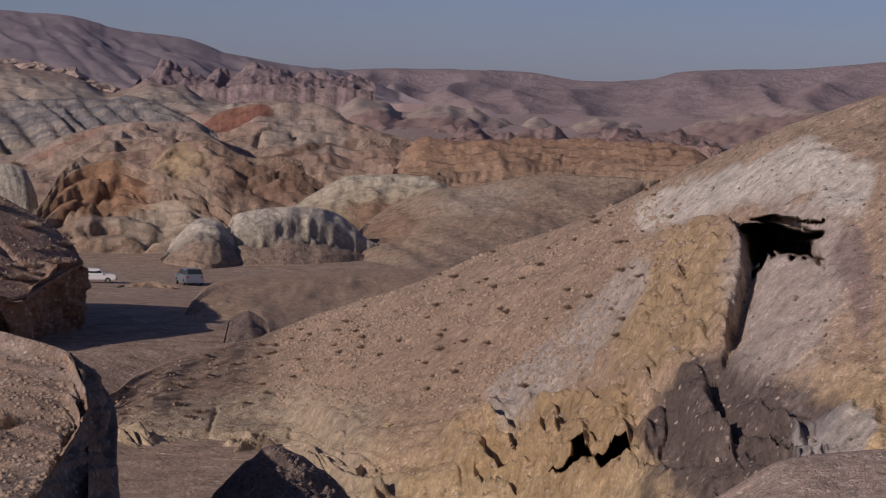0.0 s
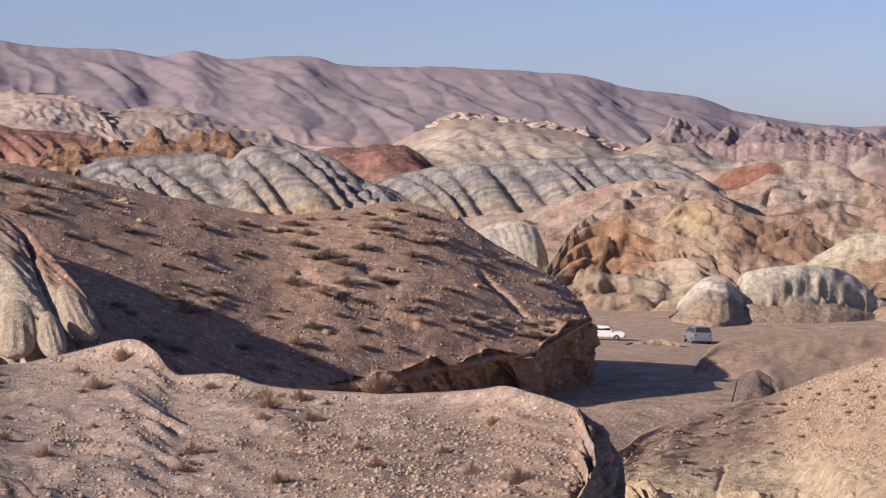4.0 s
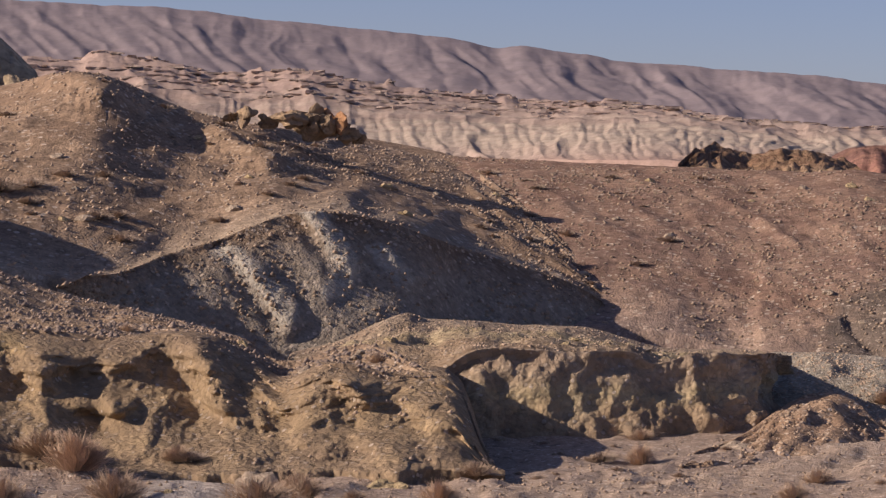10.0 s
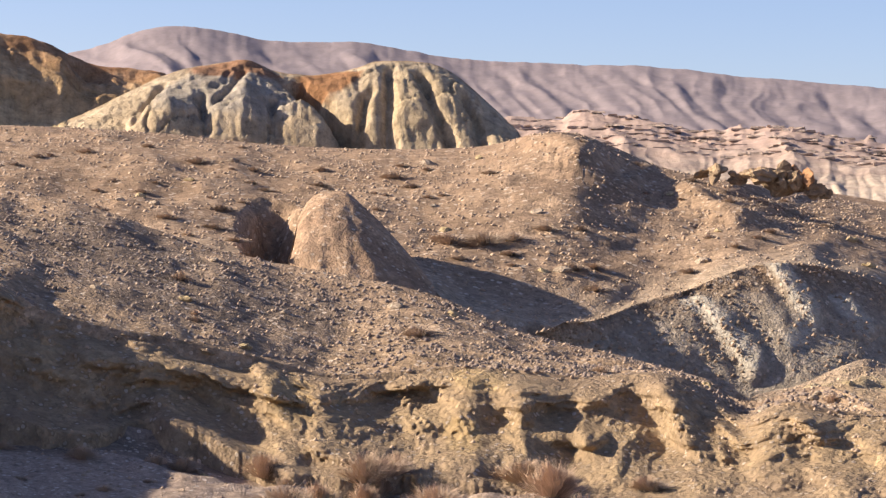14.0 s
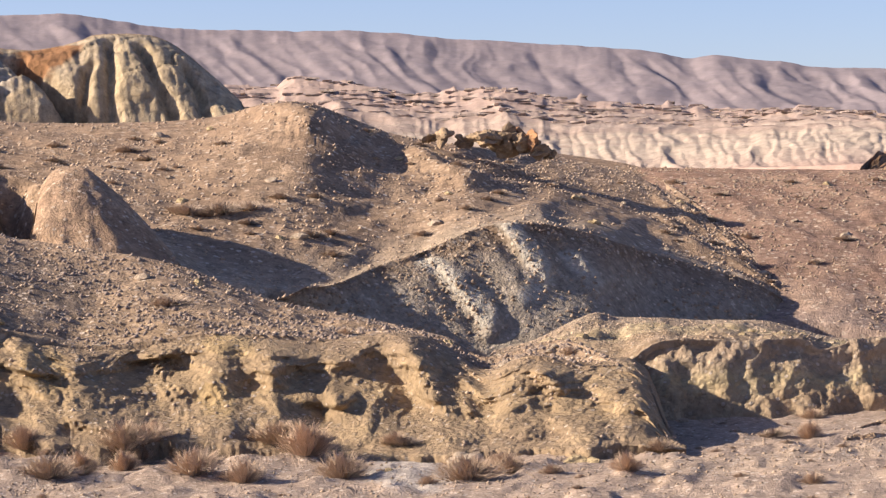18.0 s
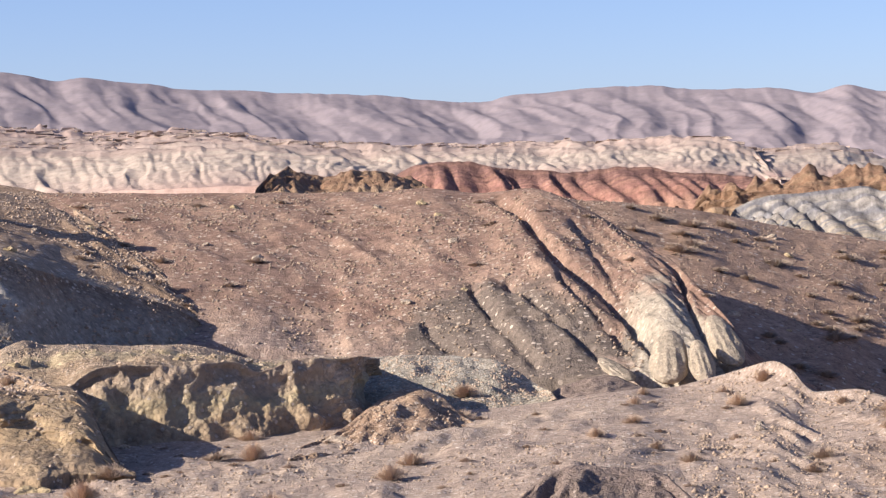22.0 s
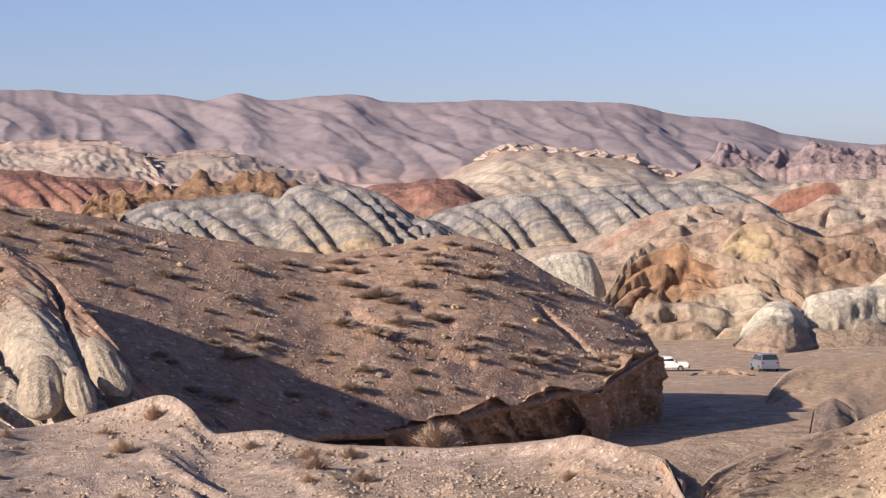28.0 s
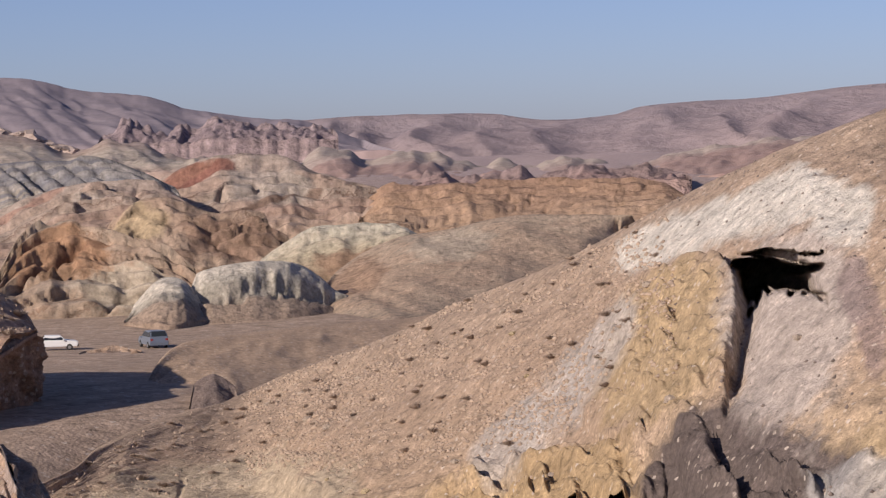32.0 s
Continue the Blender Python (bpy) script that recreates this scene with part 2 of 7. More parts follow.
def mesh_grid(name, P, uv, mat, smooth=True, bearing=None):
    """One sheet from a grid of points P[rows, columns, 3], with its map."""
    nr, nc = P.shape[:2]
    idx = np.arange(nr * nc).reshape(nr, nc)
    q = np.stack([idx[:-1, :-1], idx[:-1, 1:], idx[1:, 1:], idx[1:, :-1]], -1).reshape(-1, 4)
    me = bpy.data.meshes.new(name)
    me.vertices.add(nr * nc)
    me.vertices.foreach_set("co", P.reshape(-1).astype(np.float32))
    me.loops.add(q.size)
    me.loops.foreach_set("vertex_index", q.reshape(-1).astype(np.int32))
    me.polygons.add(len(q))
    me.polygons.foreach_set("loop_start", np.arange(0, q.size, 4, dtype=np.int32))
    me.polygons.foreach_set("loop_total", np.full(len(q), 4, dtype=np.int32))
    me.polygons.foreach_set("use_smooth", np.full(len(q), smooth))
    lay = me.uv_layers.new(name="map")
    lay.data.foreach_set("uv", uv.reshape(-1, 2)[q.reshape(-1)].reshape(-1).astype(np.float32))
    if bearing is not None:
        lay = me.uv_layers.new(name="bearing")
        lay.data.foreach_set("uv", bearing.reshape(-1, 2)[q.reshape(-1)].reshape(-1).astype(np.float32))
    me.materials.append(mat)
    me.update()
    me.validate()
    return me


SURFACES = {}


def slope(name, crest, foot, mat, label, category="hill", k=1.3, gully=(8.0, 0.8), rough=0.3, knobs=0.0, crag=0.0, back=0.5, drop=0.6, cell=0.0011,
          shape=None, seed=1, kind="", flute=None, taper=0.12, skew=0.0, ends=(0.02, 0.02), lump=0.0, beds=None, level=False, oct_n=3, skirt=1.0, crack=None, clean=0.0, over=0.0):
    """A hill, bank or ridge between its foot and its crest, with a back behind it. k: bulge of the face; gully: (spacing, depth) in metres of the
    water channels; rough: metres of unevenness; knobs: metres of lumps; crag: metres of jags along the crest; shape(th, v, d): own forms, in metres outward."""
    cr, fo = np.array(crest), np.array(foot)
    a_c, a_f = np.arctan2(cr[:, 0], cr[:, 1]), np.arctan2(fo[:, 0], fo[:, 1])
    lo, hi = min(a_c.min(), a_f.min()), max(a_c.max(), a_f.max())
    n = int(np.clip((hi - lo) / cell, 40, 1250))
    th = np.linspace(lo, hi, n)
    dc, zc = by_heading(crest, th)
    df, zf = by_heading(foot, th)
    e = np.linspace(0, 1, n)
    tip = np.clip(e / (ends[0] + 1e-6), 0, 1) ** 0.8 * np.clip((1 - e) / (ends[1] + 1e-6), 0, 1) ** 0.8
    zc = zf + (zc - zf) * tip
    dc = df + (dc - df) * tip
    el = np.abs(np.arctan2(zc - EYE_Z, dc) - np.arctan2(zf - EYE_Z, df)).max()
    nv = int(np.clip(el / cell, 24, 260))
    v = np.linspace(0, 1, nv)[:, None]
    p = 1 - (1 - v) ** k
    D = df + (dc - df) * v
    Z = zf + (zc - zf) * p
    s_m = th[None, :] * np.median(dc) + 0 * v
    h_m = np.hypot(dc - df, zc - zf).mean() * v + 0 * s_m
    X, Y = D * np.sin(th), D * np.cos(th)
    # outward direction of the face
    dzdv, dddv = np.gradient(Z, axis=0), np.gradient(D, axis=0)
    ln = np.hypot(dzdv, dddv) + 1e-6
    nD, nZ = -dzdv / ln, dddv / ln
    flip = np.where(nZ < 0, -1, 1)
    nD, nZ = nD * flip, nZ * flip
    if level:
        nD, nZ = nD * 0 - 1, nZ * 0.0
    L, depth = gully
    wob = fbm(s_m / (L * 2.2), h_m / (L * 2.5), 3, seed + 50)
    c_m = s_m + skew * h_m
    ch = ridged(c_m / L + wob * 0.5, h_m / (L * 6.0), oct_n, seed)
    fade = np.clip(np.minimum((1 - v) / taper, 1), 0, 1) * np.clip(v / 0.05, 0.3, 1)
    off = -depth * np.clip(0.55 - 0.6 * ch, 0, 1) * fade
    off = off + rough * fbm(s_m / (L * 0.45), h_m / (L * 0.45), 5, seed + 9, 0.55) * (0.35 + 0.65 * fade)
    if knobs:
        kn = fbm(s_m / (L * 0.22), h_m / (L * 0.22), 3, seed + 21)
        off = off + knobs * np.maximum(kn, 0) ** 1.0 * fade
    if flute:
        fl, fd, wind = (flute + (1.1,))[:3]
        ph = c_m / fl + wind * fbm(c_m / (fl * 2.6), h_m / (fl * 5), 2, seed + 61)
        dep = 0.35 + 0.65 * (0.5 + 0.5 * fbm(s_m / fl / 2.5, h_m / fl / 2.5, 2, seed + 70))
        if beds and len(beds) > 3:
            start = np.interp(th, *beds[3])[None] + 0.03 * vnoise(s_m / 25, s_m * 0, seed + 71)
            fd = fd * np.clip((start + 0.05 - v) / 0.08, 0, 1)
        off = off - fd * dep * (1 - np.abs(np.sin(np.pi * ph))) ** 1.3 * fade
    if beds:
        count, bd, dip = beds[:3]
        bd = bd if len(beds) < 4 else bd * np.clip((v - start + 0.05) / 0.08, 0, 1)
        q = v * count + dip * s_m / (L * 2) + 0.5 * fbm(s_m / (L * 0.8), h_m / (L * 0.8), 3, seed + 88)
        saw = q - np.floor(q)
        strong = np.clip(0.6 + 0.9 * fbm(s_m / (L * 1.5), q * 0.4, 2, seed + 90), 0, 1.3)
        step = (1 - saw) if over else (np.minimum(saw * 1.4, 1) - np.clip((saw - 0.72) / 0.1, 0, 1))
        if over:
            step = np.where(saw > 0.92, 0.08 + (saw - 0.92) * 11.5, step)
            over_by = over * strong * step * np.clip(v / 0.05, 0, 1) * np.clip((1 - v) / 0.1, 0, 1)
        off = off + bd * strong * step * np.clip(v / 0.05, 0, 1)
    if lump:
        off = off + lump * (np.abs(fbm(s_m / (L * 0.5), h_m / (L * 0.5), 3, seed + 81)) - 0.25) * 2 * fade
    if crack:
        cs, cd = crack
        q = vnoise((s_m + skew * h_m) / cs + 0.4 * wob, (h_m - 0.45 * s_m) / (cs * 0.5), seed + 44) + 0.25 * vnoise(s_m / cs * 3, h_m / cs * 3, seed + 46)
        w = np.clip(0.4 + 0.9 * vnoise(s_m / cs / 1.5, h_m / cs / 1.5, seed + 47), 0, 1)
        off = off - cd * w * np.clip(1 - np.abs(q) * 11, 0, 1) * fade + 0.5 * cd * np.clip(q, -0.3, 0.5) * fade
    deep = 0.0
    if shape:
        form = shape(th[None, :] + 0 * v, v + 0 * s_m, s_m, h_m)
        form, deep = form if isinstance(form, tuple) else (form, 0.0)
        off = off + form
    if clean:
        off = off * np.clip((1 - v) / clean, 0, 1)
    D2 = D + nD * off + deep - (over_by if over and beds else 0.0)
    Z2 = (Z + nZ * off - EYE_Z) * (1 + deep / D) + EYE_Z
    top = np.tan(np.arctan2(Z2[-1] - EYE_Z, D2[-1]))
    Z2[:-1] = np.minimum(Z2[:-1], EYE_Z + D2[:-1] * top - 0.0004 * D2[:-1] * (1 - v[:-1]))
    if crag:
        c = fbm(s_m[0] / (L * 0.35), s_m[0] * 0, 4, seed + 33) * crag
        Z2 = Z2 + c * np.clip((v - 0.7) / 0.3, 0, 1) ** 1.5
    G = np.stack([D2 * np.sin(th), D2 * np.cos(th), Z2], -1)
    U = np.stack([s_m, v + 0 * s_m], -1)
    # the back, falling away behind the crest, and a skirt under the foot
    height = np.maximum(zc - zf, 1.0)
    rows_b, uv_b = [], []
    for j in (0.12, 0.35, 0.7, 1.0):
        d = D2[-1] + back * np.maximum(dc - df, height) * j + 0.2
        z = Z2[-1] - drop * height * j ** 1.5
        rows_b.append(np.stack([d * np.sin(th), d * np.cos(th), z], -1))
        uv_b.append(np.stack([s_m[0], 0 * th + 1 - 0.3 * j], -1))
    ds = D2[0] - 0.02 * (dc - df) if skirt else D2[0] + 0.5
    skirt = np.stack([ds * np.sin(th), ds * np.cos(th), Z2[0] - np.maximum(0.12 * height + 1.0, 0.03 * ds) * skirt - 0.25], -1)
    P = np.concatenate([skirt[None], G, np.array(rows_b)])
    uv = np.concatenate([np.stack([s_m[0], 0 * th], -1)[None], U, np.array(uv_b)])
    vv = np.concatenate([[0], v[:, 0], [1, 1, 1, 1]])[:, None] + 0 * th[None]
    me = mesh_grid(name, P, uv, mat, True, np.stack([th[None] + 0 * vv, vv], -1))
    ob = new(name, me)
    tagged(ob, label, category, "", kind)
    SURFACES[ob.name] = (th, G)
    return ob


def face(name, top, foot, mat, label, category, k=1.0, gully=(2.0, 0.3), rough=0.2, knobs=0.0, n=90, nv=60, seed=1, parent=None, bulge=0.0):
    """A free face ruled from a top edge to a foot edge, roughened along its own normal, with a thickness behind it."""
    a, b = spline(top, n), spline(foot, n)
    v = np.linspace(0, 1, nv)[:, None, None]
    G = b[None] * (1 - v) + a[None] * v
    G[..., 2] = b[:, 2][None] + (a[:, 2] - b[:, 2])[None] * (1 - (1 - v[..., 0]) ** k)
    du, dv = np.gradient(G, axis=1), np.gradient(G, axis=0)
    N = np.cross(du, dv)
    N /= np.linalg.norm(N, axis=-1, keepdims=True) + 1e-9
    N *= np.where((N * (np.array([0, 0, EYE_Z]) - G)).sum(-1, keepdims=True) < 0, -1, 1)
    s = np.concatenate([[0], np.cumsum(np.linalg.norm(np.diff(a, axis=0), axis=1) + np.linalg.norm(np.diff(b, axis=0), axis=1))])[None] / 2 + 0 * v[..., 0]
    h = np.linalg.norm(a - b, axis=1).mean() * v[..., 0] + 0 * s
    fade = np.clip(v[..., 0] / 0.06, 0.2, 1) * np.clip((1 - v[..., 0]) / 0.04, 0.3, 1)
    ch = ridged(s / gully[0] + fbm(s / gully[0] / 2, h / gully[0] / 2, 2, seed + 5) * 0.7, h / gully[0] / 4, 3, seed)
    off = -gully[1] * np.clip(0.55 - 0.6 * ch, 0, 1) + rough * fbm(s / gully[0] * 2, h / gully[0] * 2, 5, seed + 9, 0.55)
    if knobs:
        off = off + knobs * np.maximum(fbm(s / gully[0] * 3, h / gully[0] * 3, 3, seed + 21), 0)
    if bulge:
        e = np.linspace(0, 1, n)[None]
        off = off + bulge * np.sqrt(np.clip(4 * e * (1 - e), 0, 1)) * np.sqrt(np.clip(4 * v[..., 0] * (1 - v[..., 0]), 0, 1))
    G = G + N * (off * fade)[..., None]
    away = G - np.array([0, 0, EYE_Z])
    away[..., 2] = 0
    away /= np.linalg.norm(away, axis=-1, keepdims=True)
    P = np.concatenate([(G[0] + away[0] * 0.5 - [0, 0, 0.3])[None], G, (G[-1] + away[-1] * 0.6 - [0, 0, 0.25])[None]])
    uv = np.stack([s, v[..., 0] + 0 * s], -1)
    uv = np.concatenate([uv[:1], uv, uv[-1:]])
    me = mesh_grid(name, P, uv, mat)
    ob = new(name, me)
    if parent:
        ob.parent = parent
        if label:
            tagged(ob, label)
    else:
        tagged(ob, label, category)
    SURFACES[ob.name] = (None, G)
    return ob


def channel(th, v, path, width, depth, tilt=0.02):
    """A water channel along a path of (bearing, height) on a slope: negative metres near it."""
    q = np.array(path, float)
    best = np.full(th.shape, 9.0)
    for (a0, v0), (a1, v1) in zip(q[:-1], q[1:]):
        x, y = th - a0, (v - v0) * tilt * 3
        dx, dy = a1 - a0, (v1 - v0) * tilt * 3
        k = np.clip((x * dx + y * dy) / (dx * dx + dy * dy), 0, 1)
        best = np.minimum(best, np.hypot(x - k * dx, y - k * dy))
    w = width * (0.7 + 0.6 * vnoise(th * 300, v * 12, 77) * 0.5 + 0.3)
    return -depth * np.exp(-(best / w) ** 2)


def capsule(th, v, s, h, a, b, r0, r1, rise):
    """A rounded toe on a slope between two (bearing, height) places, r0 and r1 metres in radius: positive metres on it."""
    ks, kh = s[0, 0] / th[0, 0], h[-1, 0] / v[-1, 0]
    x0, y0, x1, y1 = a[0] * ks, a[1] * kh, b[0] * ks, b[1] * kh
    dx, dy = x1 - x0, y1 - y0
    k = np.clip(((s - x0) * dx + (h - y0) * dy) / (dx * dx + dy * dy), 0, 1)
    r = r0 + (r1 - r0) * k
    d = np.hypot(s - x0 - k * dx, h - y0 - k * dy) * (1 + 0.12 * vnoise(s * 0.9, h * 0.9, 71))
    return rise * np.sqrt(np.clip(1 - (d / r) ** 2, 0, 1)) * np.clip(k / 0.15 + 0.35, 0, 1)


def lobe(th, v, path, width, rise, steep=0.08):
    """A rounded rib along a path of (bearing, height): positive metres on it. width: radians at its ends."""
    q = np.array(path, float)
    w = np.linspace(width[0], width[1], len(q))
    f = np.zeros(th.shape)
    for n in range(len(q) - 1):
        (a0, v0), (a1, v1) = q[n], q[n + 1]
        x, y = th - a0, (v - v0) * steep
        dx, dy = a1 - a0, (v1 - v0) * steep
        k = np.clip((x * dx + y * dy) / (dx * dx + dy * dy + 1e-12), 0, 1)
        r = (w[n] + (w[n + 1] - w[n]) * k) * (1 + 0.18 * vnoise(th * 700, v * 30, 73))
        f = np.maximum(f, np.exp(-(np.hypot(x - k * dx, y - k * dy) / (0.75 * r)) ** 2))
    return rise * f


def pit(th, v, box, noise_seed=5, ragged=0.12, lean=0.0):
    """1 inside a ragged opening given by its upper left and lower right (bearing, height), 0 outside."""
    (a0, v1), (a1, v0) = box
    f, g = (th - a0) / (a1 - a0), (v - lean * (th - a0) - v0) / (v1 - v0)
    f = f + ragged * vnoise(g * 3, f * 3, noise_seed)
    g = g + ragged * vnoise(f * 4, g * 2, noise_seed + 1) + 0.6 * ragged * vnoise(f * 11, g * 5, noise_seed + 2)
    return 1 / (1 + np.exp((np.abs(f - 0.5) - 0.5) * 40)) / (1 + np.exp((np.abs(g - 0.5) - 0.5) * 40))


def stripes_on(path, width, strength, tint):
    """A vein, stain or painted dark crack that follows a path of (bearing, height)."""
    return [(a0, v0, a1, v1, width, strength, tint) for (a0, v0), (a1, v1) in zip(path[:-1], path[1:])]


def zone(spot, strength, tint):
    """A stained or shade-painted patch on a slope: centre, right edge and top edge as (bearing, height)."""
    (a, v), (a1, _), (_, v1) = spot
    return (a, v, max(abs(a1 - a), 0.002), max(abs(v1 - v), 0.02), strength, tint)

# ---------------------------------------------------------------- lines of the land, in metres
MOUNTAIN_C = [(-1704.1, 2469, 171.11), (-1587.1, 2545.8, 199.43), (-1514.5, 2589.6, 227.85), (-1452.5, 2624.9, 226.59), (-1389.3, 2658.9, 215.17), (-1312.3, 2697.8, 216.79), (-1233.8, 2734.5, 203.86), (-1141.1, 2774.5, 196.72), (-986.5, 2833.2, 193), (-871, 2870.8, 181.29), (-688.7, 2919.9, 167.07), (-634.6, 2932.1, 157.17), (-596.5, 2940.1, 158.01), (-481, 2961.2, 143.52), (-416.6, 2970.9, 138.91), (-332.7, 2981.5, 135.24), (-242.2, 2990.2, 128.37), (-164.8, 2995.5, 119.92), (-94.5, 2998.5, 128.1), (-30.8, 2999.8, 131.59), (30, 2999.9, 133.65), (101.2, 2984, 127.17), (184.3, 2965.7, 125.52), (228.2, 2948.3, 117.78), (264.7, 2930.9, 125.19), (307.5, 2912.4, 115.6), (379.9, 2889.4, 121.83), (436.8, 2866.9, 110.78), (530.1, 2851.1, 112.86), (628.9, 2831, 108.67), (696.2, 2815.2, 103.78), (751.1, 2801.1, 90.48)]
MOUNTAIN_R = [(628.9, 2831, 108.67), (696.2, 2815.2, 103.78), (751.1, 2801.1, 90.48), (817.2, 2782.5, 83.69), (859, 2769.8, 68.94), (913.5, 2752.4, 60.64), (949.4, 2740.2, 56.61), (979.1, 2729.7, 53.03), (1032.8, 2709.8, 33.72), (1092.1, 2686.5, 10.13)]
MOUNTAIN_FAR = [(1177.3, 4135.7, 68.84), (1407.8, 4063, 70.59), (1530.6, 4018.4, 76.78), (1635, 3977, 78.71), (1738.2, 3933, 76.87), (1815.1, 3898.1, 65.92), (1915.7, 3849.7, 70.55), (1956.9, 3828.9, 82.84), (2038.7, 3786, 90.63), (2135.3, 3732.4, 93.23), (2251.2, 3663.6, 107.38), (2498.9, 3499.3, 122.86)]
CREAM_C = [(-424, 905.7, 54.53), (-368.9, 929.5, 55.44), (-351.9, 925.3, 56.92), (-324.1, 924.8, 54.04), (-303.2, 921.4, 50.43), (-274.1, 920, 52.7), (-245.3, 917.8, 48.11), (-200.6, 928.6, 44), (-169.3, 917.8, 42.1), (-146.7, 904.9, 41.07), (-124.7, 891.3, 39.07), (-103.3, 877.3, 36.17), (-64, 864.3, 33.71), (-26.4, 849.6, 33.13), (-9.2, 819.9, 32.78), (17.1, 799.8, 32.59), (33.6, 779.3, 31.49), (42.8, 758.8, 27.29)]
CREAM_F = [(-360.1, 770, 25.58), (-313.2, 790.2, 24.32), (-252.7, 801.1, 20.72), (-178.8, 779.8, 20.28), (-118.1, 730.5, 21.06), (3.4, 680, 19.61), (21.3, 649.7, 18.48), (42.4, 648.6, 17.65)]
CREAM2_C = [(40, 879.1, 29.27), (45, 798.7, 28.64), (67.4, 797.2, 28.88), (82.9, 795.7, 24.97), (94.9, 794.3, 21.32), (96.8, 794.1, 21.65), (107.3, 792.8, 17.88)]
CREAM2_F = [(29.8, 649.3, 17.3), (54.7, 644.3, 17.99), (76.4, 638.8, 17.9), (77.5, 635.3, 16.74), (88.6, 633.8, 16.3)]
MESA_C = [(115, 690.5, 16.55), (117.9, 690, 19.97), (129.8, 687.9, 25.72), (135.8, 686.7, 26.92), (147.7, 684.2, 26.43), (161.1, 681.2, 24.44), (169.9, 679.1, 22.37), (175.9, 677.5, 19.16), (187.4, 674.4, 22.01), (196.1, 672, 21.15), (202, 670.2, 18.26), (212, 667.1, 17.29)]
MESA_F = [(90.8, 552.6, 14.37), (111.2, 548.8, 14.23), (146.6, 540.5, 14.46), (173, 532.6, 15.11)]
KNOLL_C = [(300.5, 848.4, 14.9), (307.3, 850, 18.18), (319.6, 849.5, 19.86), (326.7, 851, 16.06), (341, 849.5, 18.4), (349.9, 850.1, 16.61), (362.5, 848.9, 14.7), (371.5, 849.2, 12.07), (380.4, 849.5, 13.87), (389.4, 849.6, 11.43), (402, 848, 14.77), (412.9, 847, 12.57), (427.5, 844.1, 11.69), (441.9, 841, 15.74), (454.5, 834.2, 17.55), (472.2, 824.4, 19.7), (497.8, 809.1, 21.48)]
KNOLL_F = [(232.4, 660.3, 9.16), (263.8, 648.4, 9.25), (305.5, 629.8, 9.67), (367.1, 596, 11.56)]
RED_C = [(-49.7, 557.8, 19.97), (-45, 558.2, 22.77), (-41.4, 558.5, 24.33), (-34.1, 559, 24.89), (-28, 559.3, 23.24), (-15.8, 559.8, 21.75), (-6.1, 560, 21.41), (6.1, 560, 21.98), (15.9, 559.8, 20.54), (25.6, 559.4, 20.07), (32.9, 559, 18.57)]
RED_F = [(-47.9, 537.9, 15.45), (-5.7, 540, 14.24), (33, 539, 15.89)]
RED2_C = [(68.6, 515.5, 15.97), (74.2, 514.7, 18.37), (80.9, 513.7, 18.86), (89.8, 512.2, 19.06), (94.4, 511.4, 15.99), (96.6, 510.9, 14.91)]
RED2_F = [(66.1, 495.6, 12.79), (77.9, 493.9, 12.73), (93, 491.3, 12.85)]
OUTCROP_C = [(-32.7, 227.7, 19.31), (-31.5, 227.8, 20.34), (-30.6, 228, 20.51), (-29.3, 228.1, 20.15), (-27.4, 228.4, 19.71), (-25.4, 228.6, 19.86), (-22.4, 228.9, 20.05), (-20.5, 229.1, 19.9), (-18.5, 229.3, 19.21), (-16, 229.4, 18.43)]
OUTCROP_F = [(-27, 188.1, 17.85), (-20.5, 188.9, 17.62), (-12.8, 189.6, 17.83)]
RUST_C = [(11.5, 474.9, 13.68), (19.6, 474.6, 17.25), (27.8, 474.2, 17.74), (31.9, 473.9, 17.83), (35.9, 473.6, 19.68), (49.3, 472.4, 19.67), (53.4, 472, 18.73), (56, 471.7, 17.03)]
RUST_F = [(11.1, 457.9, 12.65), (34.8, 456.7, 12.16), (55.6, 454.6, 12.61)]
GREY_C = [(19.2, 429.6, 12.04), (25.2, 429.3, 15.15), (33.5, 428.7, 16.27), (41.9, 428, 16.93), (45.6, 427.6, 16.07), (47.4, 427.4, 17.71), (53.9, 426.6, 18.13), (61.4, 425.6, 16.9), (67, 424.7, 13.28), (73.6, 423.7, 10.43)]
GREY_F = [(19.1, 416.6, 10.15), (32.7, 415.7, 6.81), (43.6, 414.7, 4.76), (51.7, 413.8, 4.48), (58, 412.9, 5.07), (72.3, 410.7, 6.31)]
GREY2_C = [(71.1, 444.3, 12.1), (79.8, 442.9, 14.75), (89.4, 441, 16.44), (102.7, 438.1, 17.24), (108.4, 436.8, 17.57), (119.7, 433.8, 16.95), (126.2, 431.9, 14.58), (131.8, 430.3, 11.61)]
GREY2_F = [(69.2, 431.5, 5.6), (80.5, 429.5, 3.96), (91.7, 427.3, 3.75), (105.5, 424.1, 5.53), (122.7, 419.4, 8.83), (128.5, 417.7, 9.45)]
PINK_C = [(74.1, 382.9, 8.13), (79.1, 381.9, 8.23), (84, 380.8, 8.76), (88.9, 379.7, 10.56), (95.5, 378.1, 12.83), (102, 376.4, 14.08), (106.9, 375.1, 13.94), (112.6, 373.4, 12.81), (116.7, 372.1, 9.52), (120, 371.1, 5.78)]
PINK_F = [(69.7, 359.3, 3.58), (77.5, 357.7, 1.36), (88.3, 355.2, 1.58), (99, 352.3, 2.62), (106.6, 350.1, 4.4), (113.1, 348.1, 4.56)]
